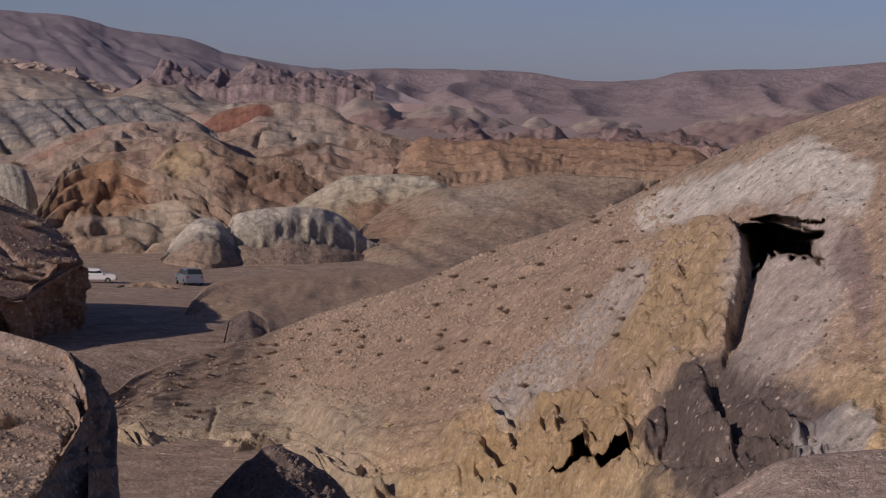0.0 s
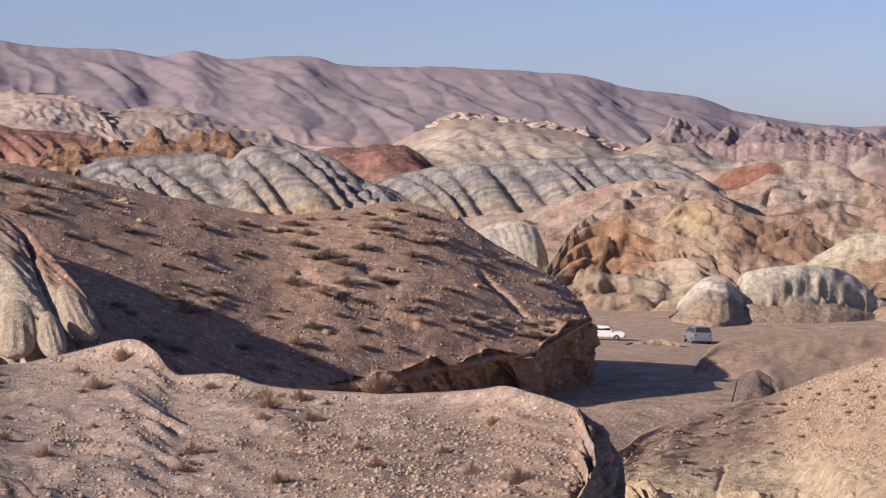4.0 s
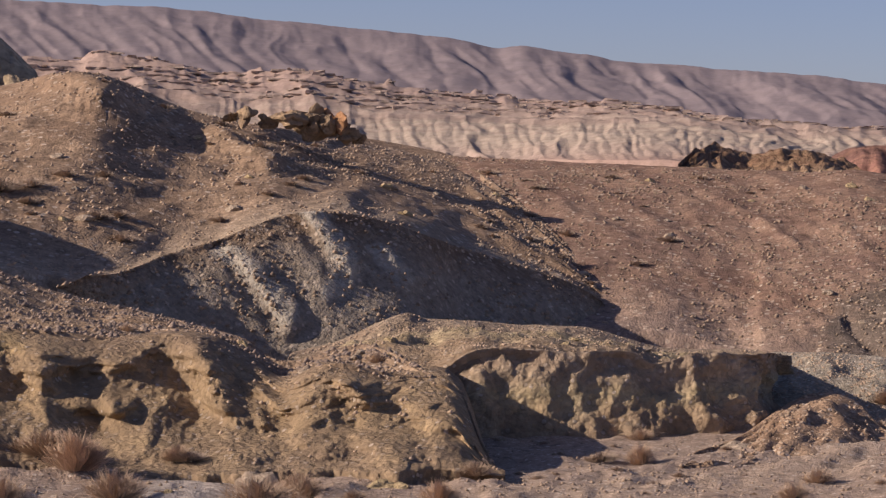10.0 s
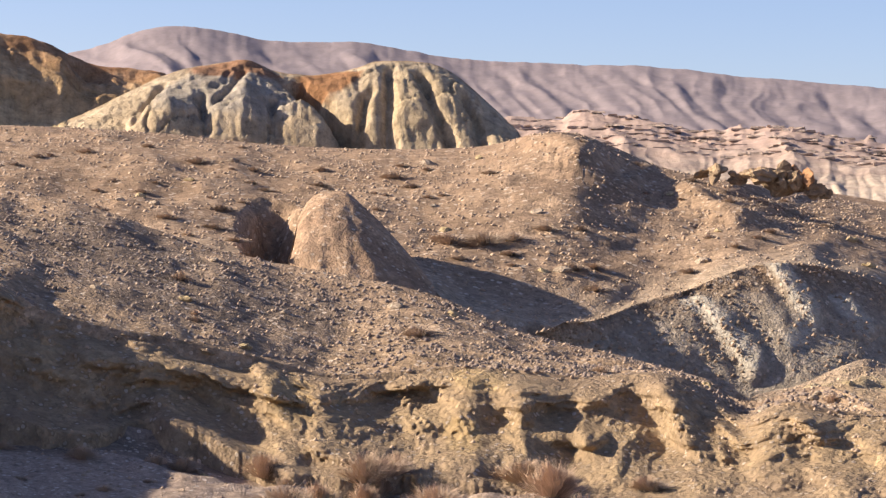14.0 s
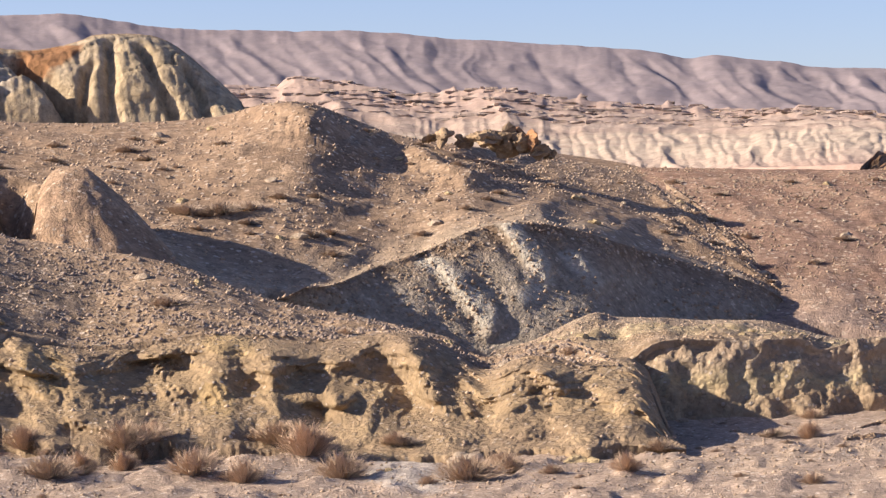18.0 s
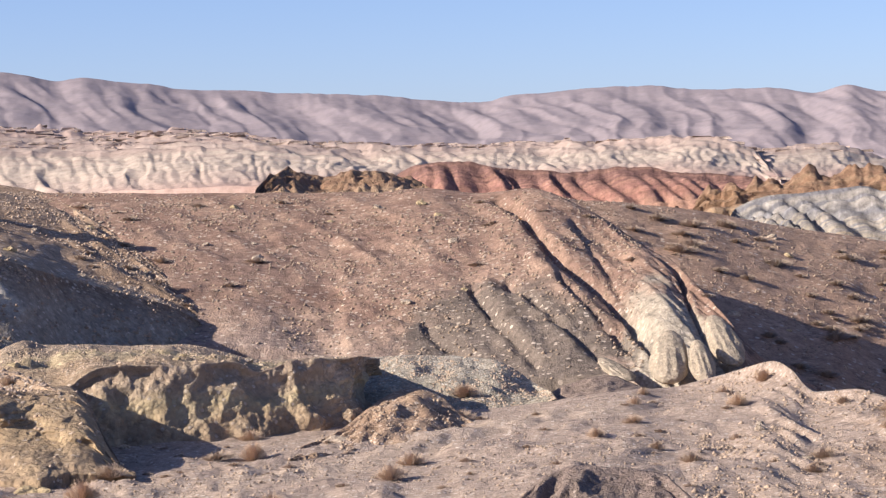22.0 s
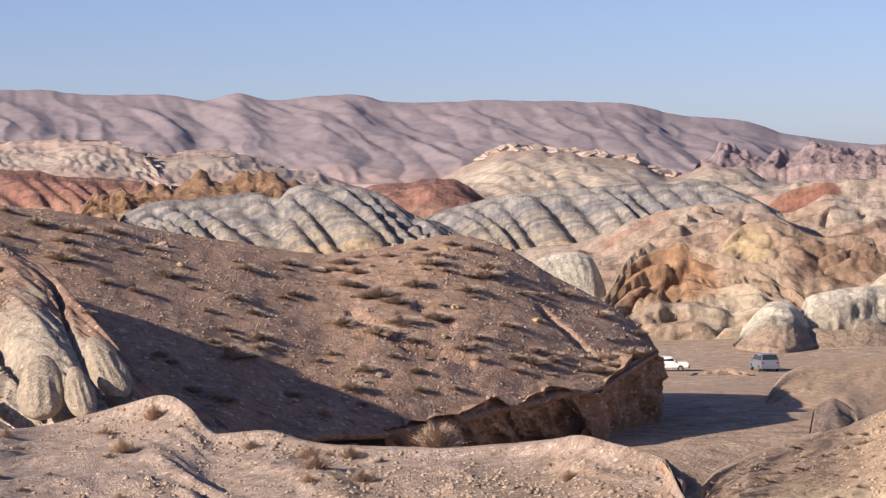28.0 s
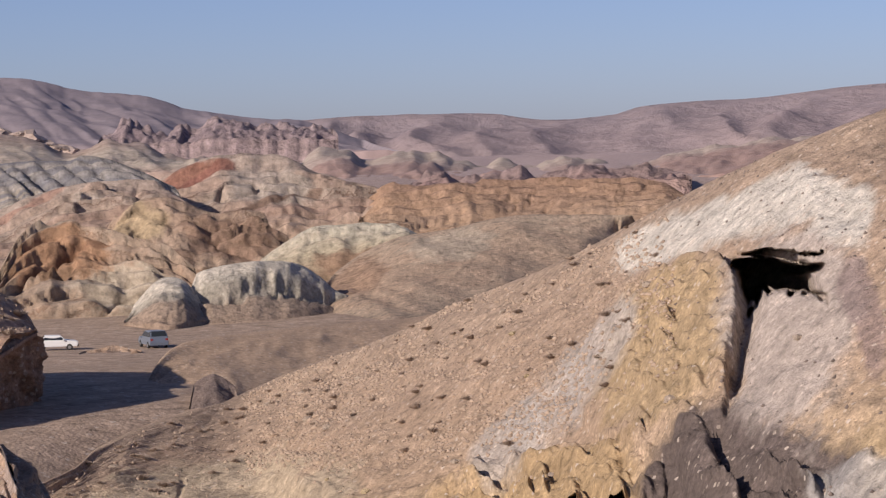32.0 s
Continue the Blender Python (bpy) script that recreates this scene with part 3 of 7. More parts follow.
RUSTHILL_C = [(127, 452.5, 8.47), (134.7, 450.3, 14.27), (143.4, 447.6, 17.53), (150.1, 445.4, 17.69), (155.9, 443.4, 17.32), (160.8, 441.6, 14.39), (169.4, 438.4, 11.55), (175.1, 436.2, 9.16)]
RUSTHILL_F = [(119, 423.6, 0.47), (131.9, 419.8, 0.78), (150, 413.7, 1.25), (164.1, 408.3, 4.5)]
BROWN_C = [(156.2, 411.4, 4.85), (164.6, 429.5, 7.5), (167.8, 428.3, 10.8), (173.4, 426.1, 11.75), (182.6, 422.2, 12.01), (191.7, 418.1, 11.77), (202.6, 413, 11.58), (211.5, 408.5, 11.35), (215.9, 406.2, 8.79)]
BROWN_F = [(154.4, 406.7, 4.24), (172.9, 399.2, 4.28), (190, 391.3, 5.26), (205.1, 383.6, 5.74)]
OCHRE_C = [(68, 298.3, 2.02), (71.3, 303.7, 4.94), (75.3, 309, 8.2), (81.1, 309.6, 9.65), (84.4, 305.6, 8.79), (87.5, 301.6, 7.26), (90, 297.7, 6.56), (92.4, 293.8, 3.94)]
OCHRE_F = [(67, 293.5, 1.1), (74, 291.8, -0.06), (82.8, 289.4, 0.14), (90.3, 287.1, 1.63)]
BROWN2_C = [(90.9, 343.2, 2.58), (96.8, 351.9, 6.99), (98.6, 351.4, 9.41), (101.6, 350.6, 11.31), (106.2, 349.2, 11.57), (110.8, 347.8, 8.91), (116.8, 345.8, 8.66), (121.4, 344.2, 6)]
BROWN2_F = [(89.6, 338.3, -0.63), (103.5, 334.3, -0.3), (116.5, 330, 1.56)]
WHITE_C = [(62.6, 315.9, 7.3), (65.9, 314.7, 9.06), (69.2, 313.5, 9.56), (71.1, 312.5, 8.72), (72.3, 311.7, 5.98), (71.5, 305.7, 3.14)]
WHITE_F = [(60.8, 306, 3.03), (66, 304.4, 2.14), (70.9, 302.8, 1.93)]
HUMP_S_C = [(78.9, 279.1, 0.58), (81.2, 279.4, 2.98), (82.4, 278.8, 4.29), (83.8, 278.2, 4.78), (85.5, 277.4, 4.2), (87.3, 276.5, 1.48), (87.2, 274.5, 0.6)]
HUMP_S_F = [(77.2, 272.9, 0.53), (79.5, 264.6, 0.54), (85.7, 269.7, 0.53)]
HUMP_C = [(83.6, 275.6, 0.62), (85.6, 278.1, 1.99), (86.8, 279.9, 4.07), (88.3, 281.5, 5.02), (90.7, 281.7, 5.6), (93.5, 281.9, 5.94), (96.6, 281.9, 5.96), (99.4, 282, 5.65), (101.3, 282.4, 4.93), (103.2, 282.8, 3.74), (105.1, 283.1, 2.22), (108.9, 282.8, 1.13), (113.2, 282.1, 0.65)]
HUMP_F = [(82.9, 275.6, -0.4), (85.1, 268.9, 0.1), (92.6, 268, 0.1), (102.7, 273.9, -0.4), (113.3, 282.4, -0.4)]
YHUMP_C = [(110.2, 326.9, 3.92), (114, 325.6, 6.27), (117.5, 324.4, 8.01), (121.7, 322.8, 8.57), (127.2, 320.7, 8.27), (130.7, 319.3, 6.58)]
YHUMP_F = [(104.5, 309.9, 3.23), (112.9, 306.9, 2.04), (124.7, 302.3, 3.09)]
TAN_C = [(99.1, 276.8, 1.15), (105.4, 289.4, 2.27), (113.7, 301.3, 4.8), (119.9, 302.1, 7.29), (124.8, 299.3, 8.16), (132.1, 295.3, 9.66), (139.7, 290.9, 9.7), (145.7, 287.2, 9.57)]
TAN_F = [(100.4, 280.2, 0.1), (100.9, 267, 0.1), (103.5, 258.4, 0.1), (114.8, 261.9, 0.2), (130.2, 270.5, 0.3), (156.9, 308.7, 0.5)]
HILLB_C = [(-3.8, 163, 17.56), (-1.3, 164, 17.13), (0.8, 165, 16.97), (2.6, 166.6, 16.74), (6.2, 168.1, 16.26), (9.6, 169.6, 15.47), (12.7, 171, 14.87), (17.7, 172.2, 14.01), (21.6, 173.4, 13.48), (26, 174.4, 13.91), (30.8, 175.3, 14.49), (33.8, 174, 13.49), (36.7, 172.6, 11.66), (39.9, 171.2, 9.86), (41.8, 169.9, 8.23), (42.1, 167.8, 7.05)]
HILLB_F = [(-2.8, 131, 7.46), (-0.3, 132, 7.55), (6.5, 131.8, 6.77), (11.8, 133.5, 5.51), (15.8, 137.1, 5.14), (20.7, 140.5, 5), (23.9, 143.8, 5.1), (26.2, 145.9, 5.22), (27.9, 147.5, 5.44), (29.7, 149.1, 5.41), (31.4, 150.7, 5.68), (33.7, 152.7, 5.79), (35.3, 154.2, 5.91), (36.7, 156, 6.34), (38.6, 158.8, 6.91), (40.7, 162, 7.39)]
HILLA_C = [(-41.9, 140.6, 18.45), (-33.9, 140.6, 18.6), (-28.8, 139.6, 18.47), (-19.5, 140.1, 18.25), (-13.3, 139.7, 18.12), (-10.3, 139, 18.27), (-7.4, 138.1, 17.92), (-4.4, 135.9, 18.1), (-2.6, 133.7, 17.62), (-0.5, 131.4, 16.54), (1.4, 125.2, 15.3), (3, 119, 14.49), (4.1, 112.7, 13.43), (5.1, 107.5, 12.27), (5.7, 104.1, 11.52), (6.2, 102.4, 10.84), (7, 102.8, 10.12), (8.2, 104.8, 9.4), (9.7, 108.1, 8.79)]
HILLA_F = [(-30.8, 103.5, 10.52), (-16.9, 105.7, 11.51), (-12.2, 105.3, 10.74), (-11.1, 103.4, 10.46), (-5.2, 99.9, 10), (-1.7, 99, 10.17), (1.3, 98, 10.12), (3.4, 95.9, 10.03), (4.8, 94.9, 10.01), (5.6, 95.3, 9.83), (6.6, 96.8, 9.52), (7.9, 99.7, 9.19), (9.4, 104.6, 8.76)]
HILLC_C = [(-85.6, 107.6, 22.85), (-78.1, 113.1, 22.42), (-73.4, 114.8, 22.29), (-68.6, 116.3, 22.06), (-62.4, 118.3, 21.5), (-56.1, 120, 21.35), (-51.3, 120.8, 21.58), (-48.5, 120.6, 22.17), (-45.9, 120, 22.22), (-44.4, 121.1, 21.64), (-42.1, 123, 20.55), (-38.7, 123.6, 19.88), (-37.9, 141.1, 19.51), (-33.1, 140.9, 18.71), (-28.5, 131.9, 17.3), (-22.6, 120.1, 14.78), (-17.6, 108, 11.84)]
HILLC_F = [(-61.6, 77.5, 15.73), (-55, 79.9, 15.85), (-42.7, 86, 15.36), (-37, 87.5, 14.05), (-33.8, 90.5, 13.64), (-32.8, 94, 14.33), (-31.5, 95.5, 14.81), (-30.6, 96.5, 15.3), (-29.4, 97.7, 15.82), (-28, 98.7, 15.98), (-26.3, 100.2, 15.65), (-24.6, 102.2, 14.96), (-24, 104.9, 14.5), (-22.1, 107.4, 13.77), (-19.9, 108.8, 12.93), (-17.8, 110.4, 11.51)]
TOPHILL_C = [(-123.9, 193.8, 25.57), (-121.6, 195.2, 26.72), (-118.9, 196.9, 28.43), (-115.1, 199.1, 30.44), (-111.3, 201.3, 31.36), (-109.4, 202.3, 31.62), (-107, 203.6, 30.63), (-103.5, 205.4, 30.43), (-100.6, 206.8, 31.15), (-99.1, 207.6, 31.73), (-95.1, 209.4, 31.69), (-93.1, 210.3, 31.06), (-90, 211.7, 28.46), (-86.6, 213.1, 25.09)]
TOPHILL_F = [(-118, 184.5, 23.91), (-106.8, 191.2, 23.37), (-97.6, 196.1, 22.76), (-88, 200.5, 22.93), (-82.2, 203, 23.55)]
TOPHILL2_C = [(-159.7, 205.2, 33.89), (-152.6, 210.5, 34.77), (-147.7, 214, 35.25), (-142.7, 217.3, 35.42), (-140.7, 218.7, 34.56), (-137.5, 220.6, 32.67), (-134.4, 222.6, 32.27), (-130.7, 224.8, 31.74)]
TOPHILL2_F = [(-151.1, 194.2, 24.45), (-134.9, 205.7, 24.87), (-123.1, 213, 25.14)]
# Slope and cliff run on unseen at the left, bent nearer to cast shade.
NEARSLOPE_C = [(-54.9, 55.4, 16.75), (-56.3, 67.6, 17.8), (-51.7, 74.9, 18.56), (-48.2, 75.4, 18.18), (-44.7, 75.8, 17.14), (-41.6, 75.8, 16.4), (-37.4, 76.3, 15.67), (-34.3, 76.3, 15.14), (-31.2, 76.2, 14.04), (-27, 76.4, 13.16), (-24.2, 75.7, 12.67), (-22.5, 74.7, 12.08), (-21, 76.2, 12.44), (-19.4, 76.1, 12.65), (-17.6, 73.4, 12.49)]
NEARSLOPE_F = [(-42.2, 42.6, 16.5), (-44.2, 53, 15.85), (-41.4, 60.1, 15.52), (-40.1, 61.2, 14.74), (-37.3, 63.2, 13.98), (-35.1, 64.7, 13.46), (-32.8, 66.1, 12.86), (-29.7, 67.8, 13.25), (-26.3, 69.2, 12.96), (-23.7, 70.1, 13.1), (-22.2, 70.6, 12.52), (-21, 69.9, 12), (-19.5, 68.8, 12.5), (-17.8, 69.2, 12.29), (-16.7, 69.5, 12.26)]
CLIFF_C = [(-42.2, 42.6, 16.5), (-44.2, 53, 15.85), (-41.7, 60.5, 15.5), (-40.4, 61.7, 14.72), (-37.5, 63.7, 13.95), (-35.3, 65.2, 13.43), (-33, 66.6, 12.82), (-29.9, 68.3, 13.22), (-26.5, 69.5, 12.93), (-23.7, 70.3, 13.09), (-22.2, 70.6, 12.43), (-21, 69.9, 12), (-19.6, 69.3, 12.46), (-18, 69.7, 12.25), (-16.3, 70.1, 12.21), (-14.3, 67.5, 10.21)]
CLIFF_F = [(-39.4, 39.8, 12.62), (-41.6, 50, 12.12), (-39.4, 57.3, 12.01), (-37.6, 59, 11.47), (-35.8, 60.8, 11.77), (-31.9, 60.6, 10.65), (-27.2, 62.3, 10.43), (-24, 63.1, 9.98), (-20, 63.9, 10.14), (-16.8, 64.3, 10.3), (-16.1, 64.5, 10.39), (-13.5, 64.6, 10.27)]
BLOCK_C = [(-24.6, 81.4, 11.71), (-23.3, 83.8, 12.09), (-21.7, 86.4, 12.91), (-21, 87.5, 12.72), (-18.4, 89.5, 12.48), (-16.2, 91, 12.35), (-14.8, 92.3, 11.86), (-13.3, 92.9, 11.56), (-10.9, 93.7, 11.58), (-10, 94, 11.55)]
BLOCK_F = [(-22.37, 74.08, 11.63), (-20.46, 74.75, 11.81), (-18.25, 75.44, 11.84), (-16.9, 75.59, 12.54), (-15.23, 76.05, 12.62), (-13.99, 76.66, 12.48), (-12.43, 77.43, 12.55), (-11.62, 77.83, 12.18), (-10.52, 78.59, 12.46), (-9.2, 79.44, 12.42), (-8.5, 80.01, 12.44)]
BANK_C = [(-9.9, 71.3, 10.11), (-9.4, 72.9, 10.22), (-8.7, 75.5, 10.41), (-8, 78.6, 10.86), (-7.3, 80.2, 11.2), (-6.5, 80.2, 11.3), (-5.7, 79.8, 11.04), (-4.9, 78.3, 10.48), (-3.8, 76.9, 10.18), (-3.4, 75.9, 10.19)]
BANK_F = [(-9.6, 69, 10.15), (-8, 70, 10.15), (-5.9, 71.5, 10.15), (-3.4, 74.5, 10.15)]
GRAVELMOUND_C = [(-10.3, 95.4, 11.34), (-8.3, 94.6, 11.5), (-5.5, 93.8, 11.49), (-4.3, 92.9, 11.29), (-3, 91.9, 10.6), (-2, 88, 10.38)]
GRAVELMOUND_F = [(-8.9, 83.5, 10.62), (-5.9, 81.8, 10.24), (-4.1, 82.9, 10.2), (-1.9, 84, 10.55)]
DUMP_C = [(-2.8, 93, 9.8), (-1.6, 93.5, 10.3), (-0.2, 94, 10.56), (0.8, 93, 10.41), (1.4, 92, 10.21)]
DUMP_F = [(-2.8, 86, 10.13), (-0.7, 86, 10.18), (1.4, 86, 10.34)]
FLAT_C = [(-46.6, 53.6, 11.93), (-39.7, 57.7, 11.97), (-36.2, 59.9, 11.56), (-32.6, 62, 10.49), (-26.4, 64.8, 10.07), (-21.2, 67.8, 9.67), (-20, 73.3, 10.2), (-15.6, 76.4, 10.06), (-9.2, 79.5, 10.34), (-4.1, 81.9, 10.35), (0.6, 84, 10.72), (2.4, 87, 10.54), (4.3, 86.9, 11.02), (5.8, 84.8, 11.63), (6.4, 82.3, 11.47), (7, 79.7, 10.89), (8.3, 78.4, 11.06), (9.2, 77.1, 10.84), (10.4, 75.7, 10.81), (13.5, 74, 10.93), (14.9, 72.5, 11.15), (15.3, 70.7, 11.46), (15.7, 68.9, 11.44), (16.3, 67.1, 11.33), (16.3, 66, 11.28), (15.7, 62.6, 11.07), (15.3, 60.1, 10.97)]
FLAT_F = [(-28.9, 33.2, 10.06), (-21.4, 38.5, 9.87), (-15.6, 41.1, 9.95), (-8.8, 43.1, 10.1), (-5, 43.7, 10.18), (0.4, 44, 10.39), (3.2, 43.9, 9.93), (7, 43.4, 9.99), (10.3, 42.8, 10.09), (10.9, 42.6, 10.12)]
DARKGRAVEL_C = [(-5.8, 59.7, 8.94), (-5, 60, 9.47), (-4.1, 60.3, 9.85), (-2.6, 60.6, 9.88), (-1.3, 60.9, 9.5), (-0.8, 61.1, 9.34), (-0, 61.3, 10.23), (1, 61.5, 10.28), (2.6, 61.7, 9.83), (4.8, 61.8, 8.74), (5.8, 61.7, 8.22)]
DARKGRAVEL_F = [(-5.6, 56.7, 8.77), (-0.6, 56, 8.68), (5.3, 56.8, 8.46)]
DOME_C = [(21, 68.9, 6.78), (21.4, 68.7, 7.42), (22, 68.6, 7.99), (22.8, 68.3, 8.24), (23.5, 68.1, 8.06), (24.3, 67.8, 7.47), (24.8, 67.6, 6.85)]
DOME_F = [(19.3, 63.1, 6.99), (20.3, 60.7, 7.21), (22.8, 61.9, 7.05)]
SPUR_C = [(50.8, 174.8, 1.97), (52.3, 178.5, 2.52), (54, 182.2, 3.11), (55.7, 185.8, 3.57), (57.6, 189.4, 3.85), (60.2, 192.8, 3.99), (66.2, 197.2, 3.99), (71.5, 199.6, 4.04), (84, 205.5, 4.05), (98.2, 213.5, 5.35)]
SPUR_F = [(50.2, 172.9, 2.1), (49.7, 166.8, 2.1), (51.3, 164.2, 2.1), (53.8, 162.3, 2.1), (63.8, 166.2, 2.1), (81.6, 177.1, 2.37)]
RIGHTHILL_C = [(32.1, 134.2, 1.02), (34.3, 135.7, 1.46), (36.6, 138.2, 1.81), (39, 142.8, 2.1), (43.7, 149.7, 2.44), (47.8, 153.7, 2.77), (51.7, 156.7, 3.23), (54, 154.8, 4.46), (56.2, 146.6, 6.7), (57.8, 137.3, 9.52), (58.9, 128.1, 11.64), (60.8, 123.1, 13.71), (61, 119, 14.81), (61.7, 114.4, 16.27), (62.2, 109.6, 17.53), (63.9, 103.9, 19.1), (70.9, 99.3, 22)]
RIGHTHILL_F = [(31.7, 132.3, 1.09), (33.1, 130.9, 0.99), (34.6, 129.4, 0.67), (35.4, 126.1, 0.27), (36.8, 124.7, 0.14), (38.4, 123.1, 0.14), (41.5, 122, 0.2), (39.4, 107.7, 0.5), (42, 96, 1), (41.2, 75.5, 4.14), (42.3, 67.9, 5.69), (46.9, 64.8, 6.35)]
F_CRACK_T = [(16.3, 66.4, 11.33), (16.1, 64.4, 11.13), (15.7, 62, 10.94), (14.9, 58.6, 10.79), (13.7, 54.8, 10.64), (12.5, 51.5, 10.57), (11.2, 47.7, 10.54), (10.1, 44.4, 10.47)]
F_CRACK_B = [(16.7, 67.5, 11.14), (17.2, 66.8, 10.62), (17.3, 65.8, 10.29), (16.9, 63.3, 9.91), (16, 59.9, 9.8), (15.1, 56.5, 9.62), (14.3, 53.1, 9.16), (13.3, 49.2, 9.01)]
SCARP_C = [(-34.47, 86.46, 13.88), (-33.59, 90.06, 13.83), (-32.7, 93.55, 14.52), (-31.32, 95.05, 15), (-30.43, 95.94, 15.48), (-29.24, 97.24, 16), (-27.85, 98.23, 16.16), (-26.17, 99.73, 15.84), (-24.49, 101.72, 15.15), (-23.9, 104.42, 14.69), (-22.02, 106.82, 13.95), (-19.84, 108.31, 13.12), (-17.76, 109.71, 11.71)]
SCARP_F = [(-34.8, 87.3, 13.38), (-33.8, 88.8, 12.78), (-31.9, 90, 12.11), (-28.8, 91.6, 11.12), (-25.6, 93, 11.17), (-23.8, 95.1, 11.71), (-22.5, 98.5, 11.42), (-19.2, 105.3, 11.11), (-17.6, 109.6, 11.07)]
F_BLOCK_T = [(-17.95, 74.95, 11.87), (-16.8, 75.19, 12.63), (-15.24, 75.57, 12.7), (-13.99, 76.08, 12.55), (-12.33, 76.94, 12.64), (-11.62, 77.33, 12.26), (-10.42, 78.08, 12.55), (-9.2, 78.95, 12.5), (-8.4, 79.61, 12.51), (-8.8, 85.51, 12.04)]
F_BLOCK_B = [(-17.53, 72.59, 9.75), (-16.32, 72.9, 9.69), (-14.22, 73.8, 9.56), (-12.02, 74.9, 9.61), (-10.11, 76.2, 9.75), (-8.91, 77.2, 10.16), (-8.21, 78.3, 10.52), (-8.7, 85.6, 10.33)]
F_UNDER_T = [(20.7, 140.4, 5.19), (22.5, 142.2, 5.26), (23.9, 143.7, 5.37), (25.1, 144.7, 5.46), (26.2, 145.8, 5.49), (26.9, 146.4, 5.88), (27.9, 147.4, 5.99), (28.9, 148.2, 5.46), (29.7, 149, 5.59), (30.6, 149.9, 5.98), (31.4, 150.6, 6.26), (32.5, 151.6, 6.14), (33.7, 152.6, 5.96), (34.6, 153.4, 5.55), (35.3, 154, 5.77), (35.9, 154.9, 6.25), (36.7, 155.8, 6.63), (37.5, 157, 7), (38.6, 158.6, 7.46), (39.6, 160.1, 7.53), (40.8, 161.9, 7.53), (41.7, 164.8, 6.82)]
F_UNDER_B = [(21.5, 145.4, 0.4), (23.3, 147.2, 0.4), (24.8, 148.7, 0.4), (26, 149.7, 0.4), (27.1, 150.8, 0.4), (27.8, 151.4, 0.4), (28.9, 152.4, 0.4), (29.9, 153.2, 0.4), (30.8, 154, 0.4), (31.7, 154.8, 0.4), (32.5, 155.5, 0.4), (33.7, 156.6, 0.4), (34.8, 157.5, 0.4), (34.7, 153.9, 0.4), (35.5, 154.5, 0.4), (37.1, 159.8, 0.4), (37.9, 160.8, 0.4), (38.7, 162, 0.4), (39.8, 163.6, 0.4), (40.8, 165.1, 0.4), (42, 166.8, 0.4), (43.1, 168.6, 0.4)]
PALEGRAVEL_C = [(29, 54.8, 8.52), (29.7, 54.4, 9.1), (30.5, 54, 9.66), (31.3, 53.5, 9.91), (32.7, 52.7, 10.1), (34.7, 51.4, 10.19)]
PALEGRAVEL_F = [(26.5, 50.4, 8.65), (28.8, 49.2, 8.77), (32, 47.2, 8.98)]
TV_RIGHTHILL_CAVE = [(0.5, 0.629), (0.5262, 0.559)]
TV_HILLA_CH1 = [(-0.0449, 0.903), (-0.0378, 0.819), (-0.0312, 0.694), (-0.0232, 0.556), (-0.0054, 0.417), (0.0062, 0.319), (0.0164, 0.181), (0.0265, 0.028)]
TV_HILLA_CH2 = [(-0.014, 0.792), (-0.0072, 0.639), (0.0005, 0.514), (0.0065, 0.389), (0.0115, 0.278), (0.0151, 0.278)]
TV_HILLA_CH3 = [(-0.0569, 0.347), (-0.044, 0.181), (-0.0302, 0.056)]
TV_HILLA_CH4 = [(-0.077, 0.194), (-0.0667, 0.111), (-0.061, 0.083)]
TV_HILLA_CH5 = [(-0.0419, 0.375), (-0.0276, 0.264), (-0.0109, 0.139), (0.0068, 0.014)]
TV_HILLB_CH1 = [(0.1333, 0.554), (0.1533, 0.358), (0.1775, 0.238)]
TV_HILLB_CH2 = [(0.2032, 0.602), (0.2254, 0.296)]
TV_HILLB_CH3 = [(0.1573, 0.544), (0.1706, 0.416)]
F_ROCKS = [(-35.5, 118.3, 20.39), (-35.4, 118.9, 20.52), (-35.1, 119.5, 20.27), (-34.6, 118.8, 20.11), (-34.4, 119.4, 20.31), (-33.8, 118.8, 20.12), (-33.6, 119.4, 20.3), (-33.4, 119.9, 19.88), (-32.9, 119.3, 19.6), (-32.5, 119.9, 19.41), (-42.1, 116.1, 20.56), (-39.8, 117.5, 18.49), (-38.4, 118.4, 20.36), (-37.5, 117.9, 20.52), (-36.8, 118.7, 20.23)]
F_BOUL = [(-19.3, 62.1, 10.11), (-16.1, 62, 10.04), (-15.7, 62, 10.01), (-8.7, 73.5, 10.1), (-8.7, 125.7, 12.39), (-40.3, 118.3, 18.69)]
F_GULR = [(-4.6, 128.8, 16.32), (-5.4, 128.1, 16.02), (-4.1, 127.5, 16.15), (-7.6, 113, 12.9)]
F_SUV = [(70.7, 239.8, 0.05)]
F_SEDAN = [(62, 242.2, -0.15)]
F_BUSH = [(12.4, 75, 10.86), (10.8, 87.3, 10.53), (5.5, 83.8, 11.06), (1.4, 66, 10.5), (4.2, 75.9, 10.88), (8.6, 71.5, 10.46), (9.9, 73.3, 10.81), (7.3, 57.5, 10.53), (9.7, 61.2, 10.81), (9.8, 59.2, 10.65), (13.7, 64.6, 11.08), (12.2, 54.7, 10.86), (5.6, 59.7, 10.9), (5.2, 57.8, 10.75), (2.3, 62, 10.55), (0.8, 74, 10.55)]
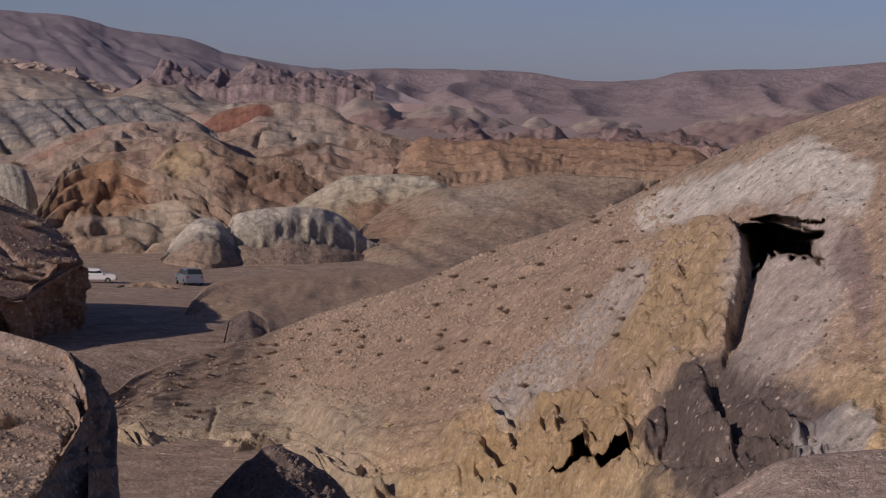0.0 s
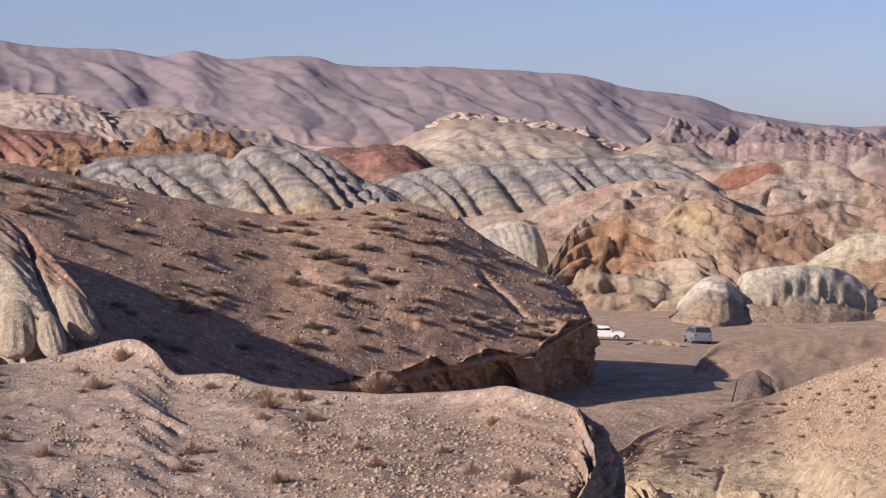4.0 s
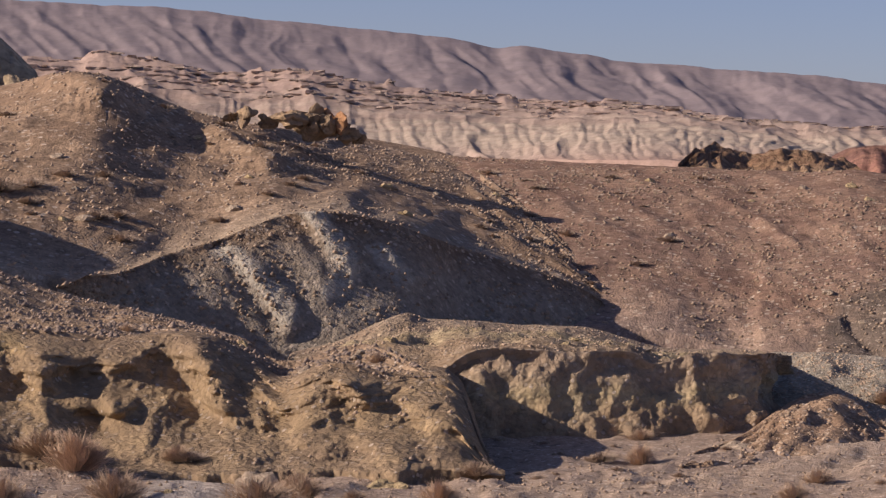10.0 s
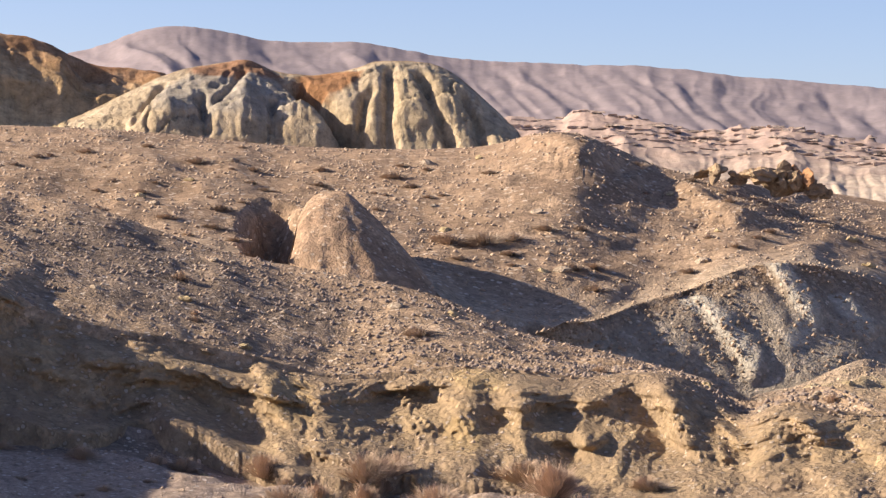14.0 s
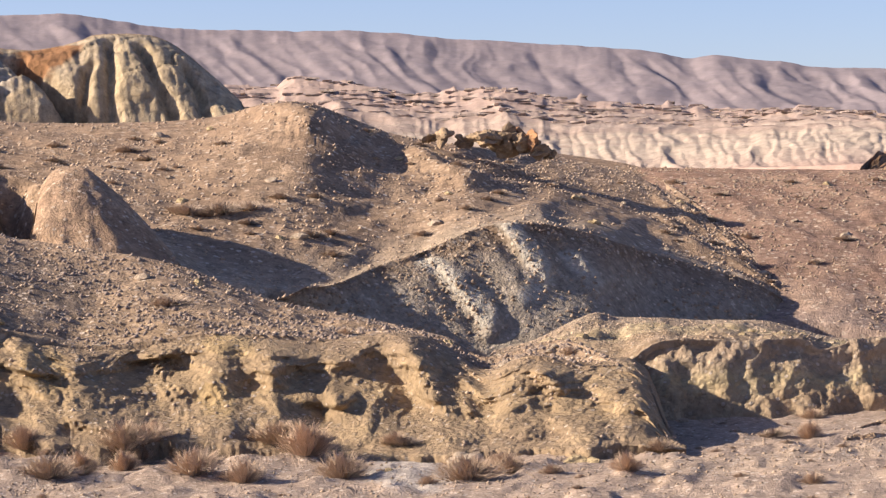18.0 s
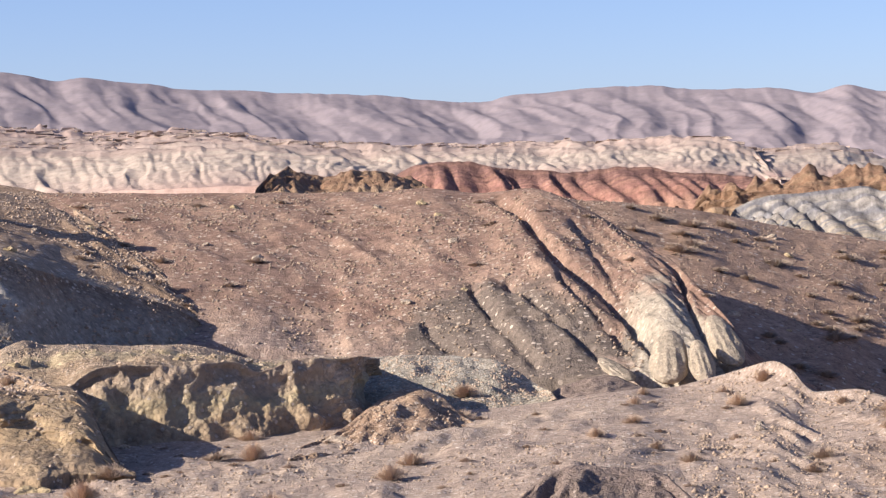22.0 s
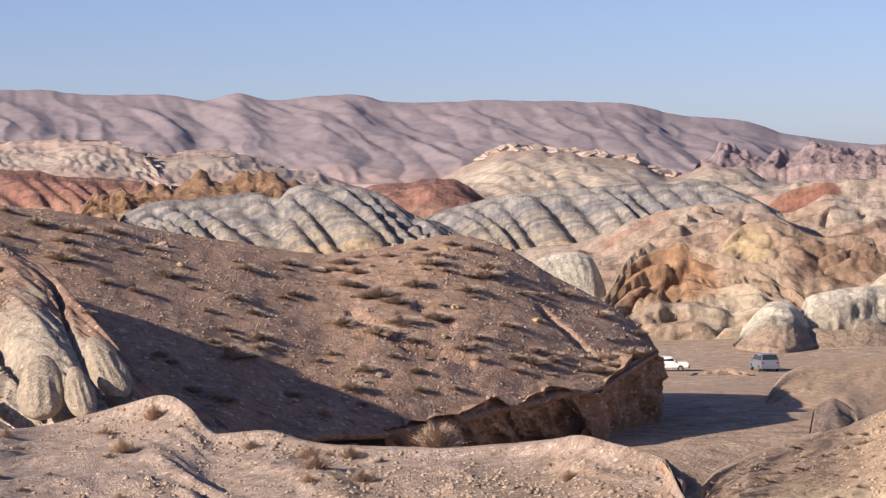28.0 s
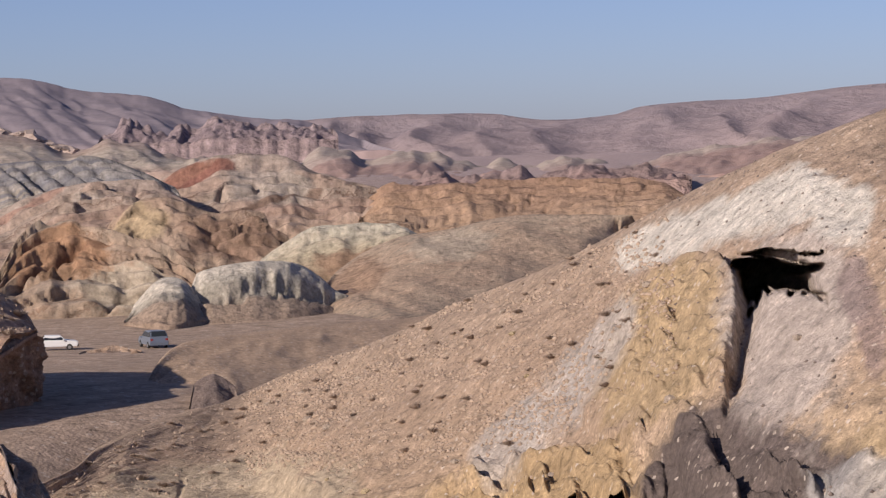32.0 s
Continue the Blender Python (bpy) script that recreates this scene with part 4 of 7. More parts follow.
F_BUSH2 = [(-17.5, 59.5, 10.21), (-14, 59.4, 10.12), (-11.8, 69, 10.14), (-10.6, 68.2, 10.2), (-5.4, 62.8, 10.57), (-5.8, 60.7, 10.39), (-4.9, 79.9, 11.07), (-22.7, 122.2, 14.86), (-17.8, 122.2, 14.71), (-18.9, 141.1, 17.64), (-18.4, 116.6, 13.75), (-21.3, 62.5, 10.42), (-13.8, 62.5, 10.42)]
F_BUSH3 = [(-34.4, 54, 11.26), (-27.4, 57.8, 10.39), (-27.4, 56.7, 10.19), (-27.9, 59.8, 10.79), (-24.1, 60.4, 10.8), (-23.5, 60.6, 10.74), (-20.9, 60.5, 10.67), (-45.1, 102.2, 16.61), (-43.9, 103.5, 16.58), (-43, 104.8, 16.78), (-58.7, 125.5, 19.9), (-56.6, 101.7, 17.93), (-53.3, 95.2, 17.15), (-38.1, 99.8, 15.61), (-36, 97.1, 14.83), (-69.8, 122.9, 20.6), (-32.2, 70.8, 14.02), (-41.3, 109.2, 17.27), (-54.5, 129.3, 20.28)]
TV_HILLC_HOLE = [(-0.4872, 0.233)]
CONE_C = [(-45.4, 86.9, 16.41), (-45.4, 88, 17.87), (-45.2, 89.2, 18.7), (-44.3, 89.7, 18.74), (-42.9, 89.2, 17.96), (-41.2, 88.9, 16.52), (-39.4, 88.6, 14.69)]
CONE_F = [(-44, 84.2, 16.04), (-42.6, 83.8, 15.63), (-40.4, 83.8, 15.19), (-38.1, 85.9, 14.57)]
BLUECL_C = [(566.5, 2074, 34.46), (577.5, 2071, 42.18), (584.1, 2069.1, 47.93), (595.3, 2065.9, 44.53), (604.3, 2063.3, 40.14), (615.5, 2060, 35.8), (626.5, 2056.7, 42.15), (642, 2051.9, 41.19), (650.7, 2049.2, 48.87), (664.1, 2044.9, 46.45), (672.9, 2042, 47.63), (686.3, 2037.5, 42.41), (708.3, 2030, 43.02), (726, 2023.7, 41.64), (748, 2015.7, 36.18)]
BLUECL_F = [(539.1, 1988.2, 28.24), (586, 1974.9, 28.66), (628.5, 1961.8, 30.74), (675.1, 1946.2, 30.27), (719.3, 1930.3, 29.72)]
TV_SCARP_A = [(-0.3192, 0.925), (-0.3073, 0.436), (-0.2954, 0.148)]
TV_SCARP_B = [(-0.2939, 1), (-0.2808, 0.662), (-0.2699, 0.456)]
TV_SCARP_C1 = [(-0.2637, 0.779), (-0.2483, 0.411)]
TV_SCARP_D = [(-0.2355, 0.784), (-0.2156, 0.206)]
TV_RIGHTHILL_CRACK = [(0.4947, 0.652), (0.4996, 0.544), (0.4993, 0.441), (0.4946, 0.356), (0.4927, 0.298)]
TV_RIGHTHILL_ZYEL = [(0.473, 0.471), (0.5007, 0.411), (0.4721, 0.719)]
TV_RIGHTHILL_ZYLOW = [(0.4288, 0.198), (0.4724, 0.16), (0.4282, 0.331)]
TV_RIGHTHILL_ZFOOT = [(0.306, 0.2), (0.368, 0.2), (0.306, 0.6)]
TV_RIGHTHILL_ZCHALKB = [(0.5179, 0.461), (0.5457, 0.419), (0.5168, 0.702)]
TV_RIGHTHILL_ZSCREE = [(0.4969, 0.166), (0.5371, 0.147), (0.4959, 0.332)]
TV_RIGHTHILL_ZGREY = [(0.537, 0.135), (0.5541, 0.125), (0.5366, 0.19)]
TV_HILLA_ZPAW = [(0.0293, 0.097), (0.0565, 1), (0.0255, 0.667)]
TV_HILLA_ZBROWN = [(-0.0528, 0.201), (-0.0223, 0.211), (-0.0528, 0.231)]
TV_TOPHILL_ZGREY = [(-0.5051, 0.449), (-0.4716, 0.581), (-0.5052, 0.815)]
TV_TOPHILL_ZRUST = [(-0.4645, 0.749), (-0.4501, 0.617), (-0.4646, 0.98)]
TV_TOPHILL_ZRUSTB = [(-0.5005, 0.807), (-0.4814, 0.98), (-0.5005, 0.98)]
TV_OCHRE_ZCREAM = [(0.2785, 0.296), (0.3024, 0.489), (0.2783, 0.677)]
TV_OCHRE_ZRUST = [(0.2521, 0.604), (0.2738, 0.749), (0.2519, 0.93)]
TV_OCHRE_ZHOLESHADE = [(0.2512, 0.419), (0.2609, 0.421), (0.251, 0.574)]
TV_YHUMP_ZRUST = [(0.3673, 0.236), (0.391, 0.308), (0.3671, 0.494)]
TV_CLIFF_ZA = [(-0.4026, 0.825), (-0.3881, 0.882), (-0.4027, 1)]
TV_CLIFF_ZB = [(-0.4819, 0.632), (-0.4699, 0.712), (-0.482, 0.942)]
TV_CLIFF_ZC = [(-0.4094, 0.293), (-0.3998, 0.313), (-0.4095, 0.446)]
TV_RUSTHILL_ZRED = [(0.2971, 0.885), (0.3166, 0.744), (0.297, 1)]
TV_RUSTHILL_ZGREY = [(0.3318, 0.692), (0.3513, 1), (0.3317, 0.93)]
TV_RIGHTHILL_NICHE = [(0.4335, 0.135), (0.4619, 0.1)]
TV_RIGHTHILL_KNOB = [(0.4816, 0.253), (0.4887, 0.153)]
TV_RIGHTHILL_ARC = [(0.4632, 0.857), (0.4953, 0.792), (0.5229, 0.774), (0.5414, 0.639)]
TV_RIGHTHILL_VEIN = [(0.4577, 0.546), (0.4407, 0.491), (0.4236, 0.404), (0.4087, 0.298)]
TV_RIGHTHILL_SMEAR = [(0.54, 0.491), (0.546, 0.368)]
TV_RIGHTHILL_TA = [(0.2983, 0.451), (0.2933, 0.053)]
TV_RIGHTHILL_TB = [(0.341, 0.281), (0.338, 0.098)]
TV_RIGHTHILL_TC = [(0.3493, 0.311), (0.3478, 0.175)]
TV_TOPHILL_ZYEL = [(-0.4242, 0.393), (-0.4009, 0.975), (-0.4245, 0.897)]
TV_TOPHILL_GA = [(-0.4767, 0.702), (-0.4673, 0.429), (-0.4554, 0.123)]
TV_TOPHILL_GB = [(-0.4403, 0.789), (-0.44, 0.333), (-0.4403, 0.08)]
TV_TOPHILL_GC = [(-0.4488, 0.479), (-0.4509, 0.241), (-0.4524, 0.083)]
TV_TOPHILL_GD = [(-0.4279, 0.722), (-0.4219, 0.348), (-0.4158, 0.103)]
TV_TOPHILL_GE = [(-0.4103, 0.609), (-0.4055, 0.378), (-0.4025, 0.108)]
TV_TOPHILL_GF = [(-0.4977, 0.722), (-0.5033, 0.436), (-0.5079, 0.331)]
TV_TOPHILL_GG = [(-0.5287, 0.707), (-0.5355, 0.404), (-0.5395, 0.173)]
TV_TOPHILL_GH = [(-0.5137, 0.366), (-0.5111, 0.08)]
TV_TOPHILL_GI = [(-0.4859, 0.386), (-0.4857, 0.118)]
TV_TOPHILL_LOBES = [(-0.5263, 0.308), (-0.5285, 0.148), (-0.4998, 0.298), (-0.4985, 0.128), (-0.4789, 0.353), (-0.4741, 0.14)]
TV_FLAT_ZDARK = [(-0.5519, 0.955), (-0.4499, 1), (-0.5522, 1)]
TV_OCHRE_PIT = [(0.2434, 0.654), (0.2577, 0.333)]
TV_OCHRE_CRACK = [(0.2372, 0.313), (0.2478, 0.519), (0.2607, 0.719)]
GRAVELHEAP_C = [(-3.7, 44.8, 10.02), (-3.1, 45.9, 11.5), (-2.4, 47.4, 11.59), (-1.5, 49, 11.59), (-0.8, 50, 11.73), (0, 50, 11.76), (0.8, 50, 11.65), (1.5, 49.5, 11.55), (2.3, 48.4, 11.48), (2.9, 46.9, 11.36), (3.4, 45.9, 10.02)]
GRAVELHEAP_F = [(-3.7, 43.8, 10), (-1.8, 43.8, 10), (-0, 43.6, 10), (1.9, 43.8, 10), (3.4, 44.4, 10)]
HEAP_C = [(48.9, 158.6, 2.99), (50.3, 161.3, 3.73), (51.4, 162.1, 4.14), (52.1, 161.8, 4.12), (52.6, 160.6, 3.59), (52.6, 158.5, 2.9)]
HEAP_F = [(47.5, 153.8, 2), (48.9, 152.4, 2), (50.8, 152.8, 2)]
WASH_C = [(62.3, 234.9, 0.35), (64, 234.9, 0.66), (65.4, 235.1, 0.87), (66.6, 234.2, 0.72), (67.7, 233.4, 0.47)]
WASH_F = [(61.6, 232, 0.51), (64.1, 230.2, 0.49), (66.9, 230.5, 0.63)]
TV_FLAT_ZBROWN = [(0.2202, 0.659), (0.3533, 0.995), (0.2192, 1)]
TV_SCARP_RIBA = [(-0.3171, 0.835), (-0.292, 0.211)]
TV_SCARP_RIBB = [(-0.2836, 1), (-0.2695, 0.566)]
TV_SCARP_RIBC = [(-0.2564, 0.662), (-0.2462, 0.444)]
TV_SCARP_RIBD = [(-0.2743, 0.336), (-0.2676, 0.501)]
TV_HILLC_KNOLL = [(-0.3693, 0.877), (-0.3625, 0.534)]
TV_HILLC_DIP = [(-0.3512, 0.87), (-0.3295, 0.749)]
REDK_C = [(231.1, 575.3, 10.05), (234.8, 573.8, 12.04), (239.8, 571.7, 12.71), (243.6, 570.1, 11.2), (249.8, 567.5, 11.91), (255.9, 564.7, 13.17), (259.6, 563, 11.65), (265.7, 560.2, 12.37), (270.5, 557.9, 13.85), (276.5, 554.9, 13.22), (284.9, 550.7, 12.93), (292.1, 546.9, 11.8)]
REDK_F = [(208.8, 519.6, 9.6), (233.4, 509, 9.8), (263.8, 494, 10.95)]
F_BUSH4 = [(-28.8, 54.9, 10.13), (-28.5, 56.2, 10.13), (-28.7, 59.4, 10.5), (-28.2, 59.7, 10.64), (-24.7, 61.2, 10.54), (-23.6, 60.6, 10.29), (-21.6, 58.1, 9.91), (-18.4, 59.2, 9.78), (-17.6, 60.5, 9.87), (-31.2, 58.2, 10.59), (-25.3, 56.6, 10.16), (-23.7, 56.2, 9.98)]
TV_FLAT_TRACK = [(0.0076, 0.902), (-0.0523, 0.847), (-0.0739, 0.749), (-0.1144, 0.659), (-0.1613, 0.579), (-0.2231, 0.506)]
TV_RUSTHILL_MAROON = [(0.2897, 0.719), (0.3014, 0.842), (0.3144, 0.905)]
TV_RUSTHILL_CRACK = [(0.3094, 0.331), (0.3213, 0.429), (0.3342, 0.534), (0.3493, 0.672)]
TV_PINK_RED = [(0.2301, 0.797), (0.2409, 0.877), (0.2516, 1)]
TV_PINK_PALE = [(0.2604, 0.697), (0.2778, 0.694), (0.2909, 0.569)]
TV_OCHRE_STREAK = [(0.236, 0.396), (0.2478, 0.551), (0.2694, 0.81)]
TV_BROWN2_ZYEL = [(0.2793, 0.699), (0.2932, 0.647), (0.2791, 1)]
TV_BROWN2_ZRUST = [(0.3151, 0.622), (0.3367, 1), (0.3149, 1)]
TV_BROWN2_ZDARK = [(0.2935, 0.291), (0.3065, 0.366), (0.2934, 0.391)]
TV_TAN_ZRUST = [(0.3588, 0.649), (0.3761, 0.451), (0.3586, 1)]
TV_TAN_ZPALE = [(0.3973, 0.774), (0.4165, 0.677), (0.3971, 1)]

TV_HILLA_CH6 = [(0.0285, 0.903), (0.0344, 0.611), (0.0418, 0.361), (0.0504, 0.167)]
TV_HILLA_CH7 = [(-0.0203, 0.403), (-0.0069, 0.278), (0.0087, 0.153)]
TV_HILLA_RIDGE = [(-0.0234, 1), (-0.0035, 0.931), (0.012, 0.861), (0.02, 0.458), (0.0259, 0.181)]
TV_HILLA_FINGER = [(0.0251, 1), (0.0374, 1), (0.0488, 0.847), (0.0528, 0.5)]
TV_HILLA_SPURS = [(-0.0313, 0.486), (-0.0025, 0.236), (-0.0374, 0.319), (-0.0153, 0.139), (-0.0505, 0.375), (-0.0326, 0.139), (-0.0117, 0.5), (0.0085, 0.292)]
F_TOES = [(2.4, 95.6, 10.41), (2.5, 97.4, 12.06), (3.8, 95.1, 10.4), (3.6, 96.5, 11.74), (5, 97.1, 10.95), (4.4, 98.9, 12.57), (0.7, 96.6, 10.37), (-0.2, 98.2, 11.08)]
TV_HILLC_RIDGE = [(-0.3793, 0.9), (-0.3635, 0.771), (-0.3459, 0.829), (-0.3241, 0.757), (-0.2979, 0.486)]
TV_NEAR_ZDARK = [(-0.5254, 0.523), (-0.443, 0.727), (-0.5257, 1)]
TV_CLIFF_BUTT = [(-0.5175, 0.939), (-0.5071, 0), (-0.4915, 0.818), (-0.48, 0.051), (-0.4686, 0.717), (-0.4615, 0.03), (-0.4044, 0.828), (-0.406, 0.111), (-0.3858, 0.717), (-0.3765, 0.131), (-0.3595, 0.697), (-0.3459, 0.131), (-0.3585, 0.424), (-0.345, 0), (-0.3265, 0.859), (-0.3084, 0.091), (-0.2883, 1), (-0.279, 0.02), (-0.2665, 0.737), (-0.2484, 0.01), (-0.2446, 0.646), (-0.2222, 0.02)]
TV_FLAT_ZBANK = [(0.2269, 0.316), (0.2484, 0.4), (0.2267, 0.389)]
TV_RIGHTHILL_DROP = [(0.5061, 0.517), (0.5032, 0.521), (0.4996, 0.44), (0.4974, 0.382)]
TV_CLIFF_CLEFT = [(-0.5505, 0.323), (-0.5437, 0), (-0.4425, 0.707), (-0.4333, 0.131), (-0.425, 0.586), (-0.4138, 0.283), (-0.3378, 0.687), (-0.3287, 0.303), (-0.3788, 0.374), (-0.3678, 0.071), (-0.3262, 0.424), (-0.3173, 0.242)]
TV_RIGHTHILL_SLOT = [(0.5056, 0.649), (0.527, 0.622)]
TV_FLAT_EDGE = [(0.2496, 1), (0.2485, 0.937), (0.2469, 0.758), (0.2437, 0.621), (0.2389, 0.421), (0.2334, 0.316), (0.2279, 0.179), (0.2195, 0.032)]
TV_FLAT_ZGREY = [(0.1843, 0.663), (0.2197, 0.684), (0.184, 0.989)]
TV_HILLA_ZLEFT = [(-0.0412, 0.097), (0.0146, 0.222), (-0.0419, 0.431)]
TV_FLAT_ZPALE = [(-0.3251, 0.695), (-0.3034, 0.747), (-0.3251, 0.874)]
# ---------------------------------------------------------------- earth colours
TAN, TAN_D, TAN_L = (0.375, 0.26, 0.18), (0.28, 0.187, 0.13), (0.47, 0.355, 0.255)
STONE = (0.55, 0.46, 0.38)
M_TAN = earth("stony tan soil", pebble=7, bands=[(0.0, TAN), (0.5, TAN_D), (1.0, TAN)], patch=0.06, grain=2.2, speck=(1.6, 0.3, STONE), bump=0.08, stain=(0.35, TAN_L))
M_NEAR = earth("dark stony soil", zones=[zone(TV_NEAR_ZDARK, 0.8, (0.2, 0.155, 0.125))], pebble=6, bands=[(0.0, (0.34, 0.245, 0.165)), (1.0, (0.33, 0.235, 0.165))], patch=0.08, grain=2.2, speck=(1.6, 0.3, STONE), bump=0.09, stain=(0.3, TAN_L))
M_TAN_HILL = earth("tan hillside", pebble=6, bands=[(0.0, (0.38, 0.31, 0.24)), (0.2, (0.3, 0.212, 0.15)), (0.5, (0.295, 0.205, 0.142)), (1.0, (0.31, 0.215, 0.15))], patch=0.04, grain=1.6,
                   speck=(1.2, 0.25, STONE), bump=0.08, stain=(0.3, TAN_L), streak=0.12)
M_DARK_HILL = earth("brown hillside", pebble=5, bands=[(0.0, (0.34, 0.232, 0.172)), (0.4, (0.36, 0.242, 0.178)), (1.0, (0.37, 0.25, 0.182))], patch=0.04, grain=1.4,
                    speck=(1.0, 0.22, STONE), bump=0.1, stain=(0.25, TAN), streak=0.12)
# Zones at far left and by the bank mix dark gravel with painted shade.
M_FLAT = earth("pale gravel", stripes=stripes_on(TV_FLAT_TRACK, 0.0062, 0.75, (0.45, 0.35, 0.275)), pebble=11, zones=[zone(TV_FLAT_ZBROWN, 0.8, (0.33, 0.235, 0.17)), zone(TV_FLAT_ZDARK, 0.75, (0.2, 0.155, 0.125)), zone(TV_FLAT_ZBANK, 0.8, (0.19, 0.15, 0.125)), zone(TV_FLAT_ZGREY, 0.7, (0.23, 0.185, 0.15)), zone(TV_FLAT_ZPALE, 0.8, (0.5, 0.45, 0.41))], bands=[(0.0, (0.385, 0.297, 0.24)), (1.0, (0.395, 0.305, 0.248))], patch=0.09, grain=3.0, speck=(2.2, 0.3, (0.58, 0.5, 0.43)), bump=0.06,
               stain=(0.4, (0.33, 0.26, 0.21)))
# Distance haze is mixed into both mountain colours: mauve, pale, low in contrast.
M_MOUNT = earth("haze-tinted mountain", contrast=0.3, tone=0.25, bands=[(0.0, (0.4, 0.3, 0.28)), (0.12, (0.37, 0.285, 0.275)), (0.24, (0.285, 0.243, 0.258)), (1.0, (0.276, 0.238, 0.258))], patch=0.004, grain=0.06, bump=0.4, stain=(0.15, (0.36, 0.28, 0.265)))
M_MOUNT_FAR = earth("haze-tinted horizon", contrast=0.25, tone=0.25, bands=[(0.0, (0.42, 0.33, 0.31)), (0.5, (0.32, 0.255, 0.255)), (1.0, (0.3, 0.25, 0.26))], patch=0.003, grain=0.03, bump=4.0, stain=(0.3, (0.42, 0.32, 0.29)))
M_CREAM = earth("cream badland", dip=(-0.0011, -130.0), bands=[(0.0, (0.386, 0.265, 0.225)), (0.16, (0.432, 0.339, 0.286)), (0.34, (0.460, 0.385, 0.318)), (0.56, (0.460, 0.380, 0.313)), (0.62, (0.359, 0.279, 0.240)), (0.68, (0.442, 0.356, 0.300)), (0.76, (0.368, 0.279, 0.240)), (0.84, (0.432, 0.339, 0.291)), (0.92, (0.368, 0.274, 0.240)), (1.0, (0.414, 0.311, 0.272))],
                warp=0.05, patch=0.012, grain=0.3, bump=0.4, contrast=0.5, tone=0.4, lines=(30.0, 0.5, (0.37, 0.28, 0.245)))
M_MESA = earth("pale cream badland", [(0.0, (0.45, 0.33, 0.26)), (0.3, (0.5, 0.42, 0.33)), (0.7, (0.52, 0.44, 0.35)), (0.85, (0.4, 0.31, 0.25)), (1.0, (0.44, 0.34, 0.28))], warp=0.05, patch=0.015, grain=0.3, bump=0.5, lines=(18.0, 0.3, (0.42, 0.32, 0.27)))
M_RED = earth("red clay", [(0.0, (0.36, 0.22, 0.165)), (0.35, (0.32, 0.165, 0.13)), (0.7, (0.26, 0.14, 0.118)), (1.0, (0.18, 0.105, 0.095))], warp=0.1, patch=0.02, grain=0.5, bump=0.5, lines=(10.0, 0.3, (0.55, 0.32, 0.22)), streak=0.4)
M_GREY = earth("grey banded clay", [(0.0, (0.4, 0.22, 0.12)), (0.16, (0.44, 0.33, 0.21)), (0.34, (0.36, 0.315, 0.255)), (0.55, (0.35, 0.31, 0.265)), (0.68, (0.22, 0.215, 0.225)), (0.8, (0.36, 0.33, 0.3)), (1.0, (0.3, 0.275, 0.25))],
               warp=0.08, patch=0.03, grain=0.8, bump=0.35, lines=(16.0, 0.85, (0.19, 0.185, 0.2)), streak=0.3)
M_RUST = earth("rust outcrop", [(0.0, (0.37, 0.27, 0.185)), (0.35, (0.29, 0.18, 0.115)), (0.65, (0.25, 0.15, 0.095)), (1.0, (0.24, 0.145, 0.095))], warp=0.2, patch=0.05, grain=0.9, bump=0.4, lines=(9.0, 0.3, (0.42, 0.31, 0.2)))
# Narrow dark lines on pink, ochre and brown rock paint shade under ledges.
M_PINK = earth("pink clay", dip=(-0.007, 99.8), stripes=stripes_on(TV_PINK_RED, 0.0032, 0.75, (0.405, 0.249, 0.186)) + stripes_on(TV_PINK_PALE, 0.004, 0.6, (0.463, 0.401, 0.346)), bands=[(0.0, (0.394, 0.290, 0.212)), (0.25, (0.384, 0.291, 0.228)), (0.45, (0.355, 0.252, 0.197)), (0.6, (0.408, 0.330, 0.268)), (0.78, (0.370, 0.272, 0.214)), (1.0, (0.395, 0.323, 0.266))], warp=0.15, patch=0.03, grain=0.8, bump=0.25,
               lines=(13.0, 0.9, (0.147, 0.088, 0.065), 1), streak=0.25)
# The second stripe puts the shade of a long crack into the colour.
M_RUSTHILL = earth("pink rock", dip=(-0.007, 155.8), stripes=stripes_on(TV_RUSTHILL_MAROON, 0.0042, 0.9, (0.246, 0.118, 0.090)) + stripes_on(TV_RUSTHILL_CRACK, 0.0022, 0.8, (0.187, 0.123, 0.091)), zones=[zone(TV_RUSTHILL_ZRED, 0.95, (0.274, 0.138, 0.098)), zone(TV_RUSTHILL_ZGREY, 0.7, (0.426, 0.370, 0.314))], bands=[(0.0, (0.397, 0.290, 0.209)), (0.25, (0.386, 0.291, 0.227)), (0.45, (0.358, 0.251, 0.195)), (0.6, (0.409, 0.330, 0.266)), (0.78, (0.372, 0.271, 0.212)), (1.0, (0.397, 0.323, 0.265))], warp=0.15, patch=0.03, grain=0.8, bump=0.25,
               lines=(13.0, 0.9, (0.148, 0.088, 0.064), 1), streak=0.25)
M_SPUR = earth("pale tan soil", pebble=5, bands=[(0.0, (0.42, 0.305, 0.215)), (1.0, (0.43, 0.31, 0.215))], patch=0.06, grain=2.0, speck=(1.2, 0.2, STONE), bump=0.06, stain=(0.35, (0.36, 0.25, 0.17)))
M_TANSLOPE = earth("orange-tan clay slope", zones=[zone(TV_TAN_ZRUST, 0.8, (0.338, 0.223, 0.149)), zone(TV_TAN_ZPALE, 0.7, (0.453, 0.379, 0.289))], bands=[(0.0, (0.344, 0.271, 0.205)), (0.5, (0.381, 0.286, 0.208)), (1.0, (0.401, 0.315, 0.233))], warp=0.2, patch=0.05, grain=1.2, bump=0.1, stain=(0.45, (0.357, 0.238, 0.160)), pebble=3)
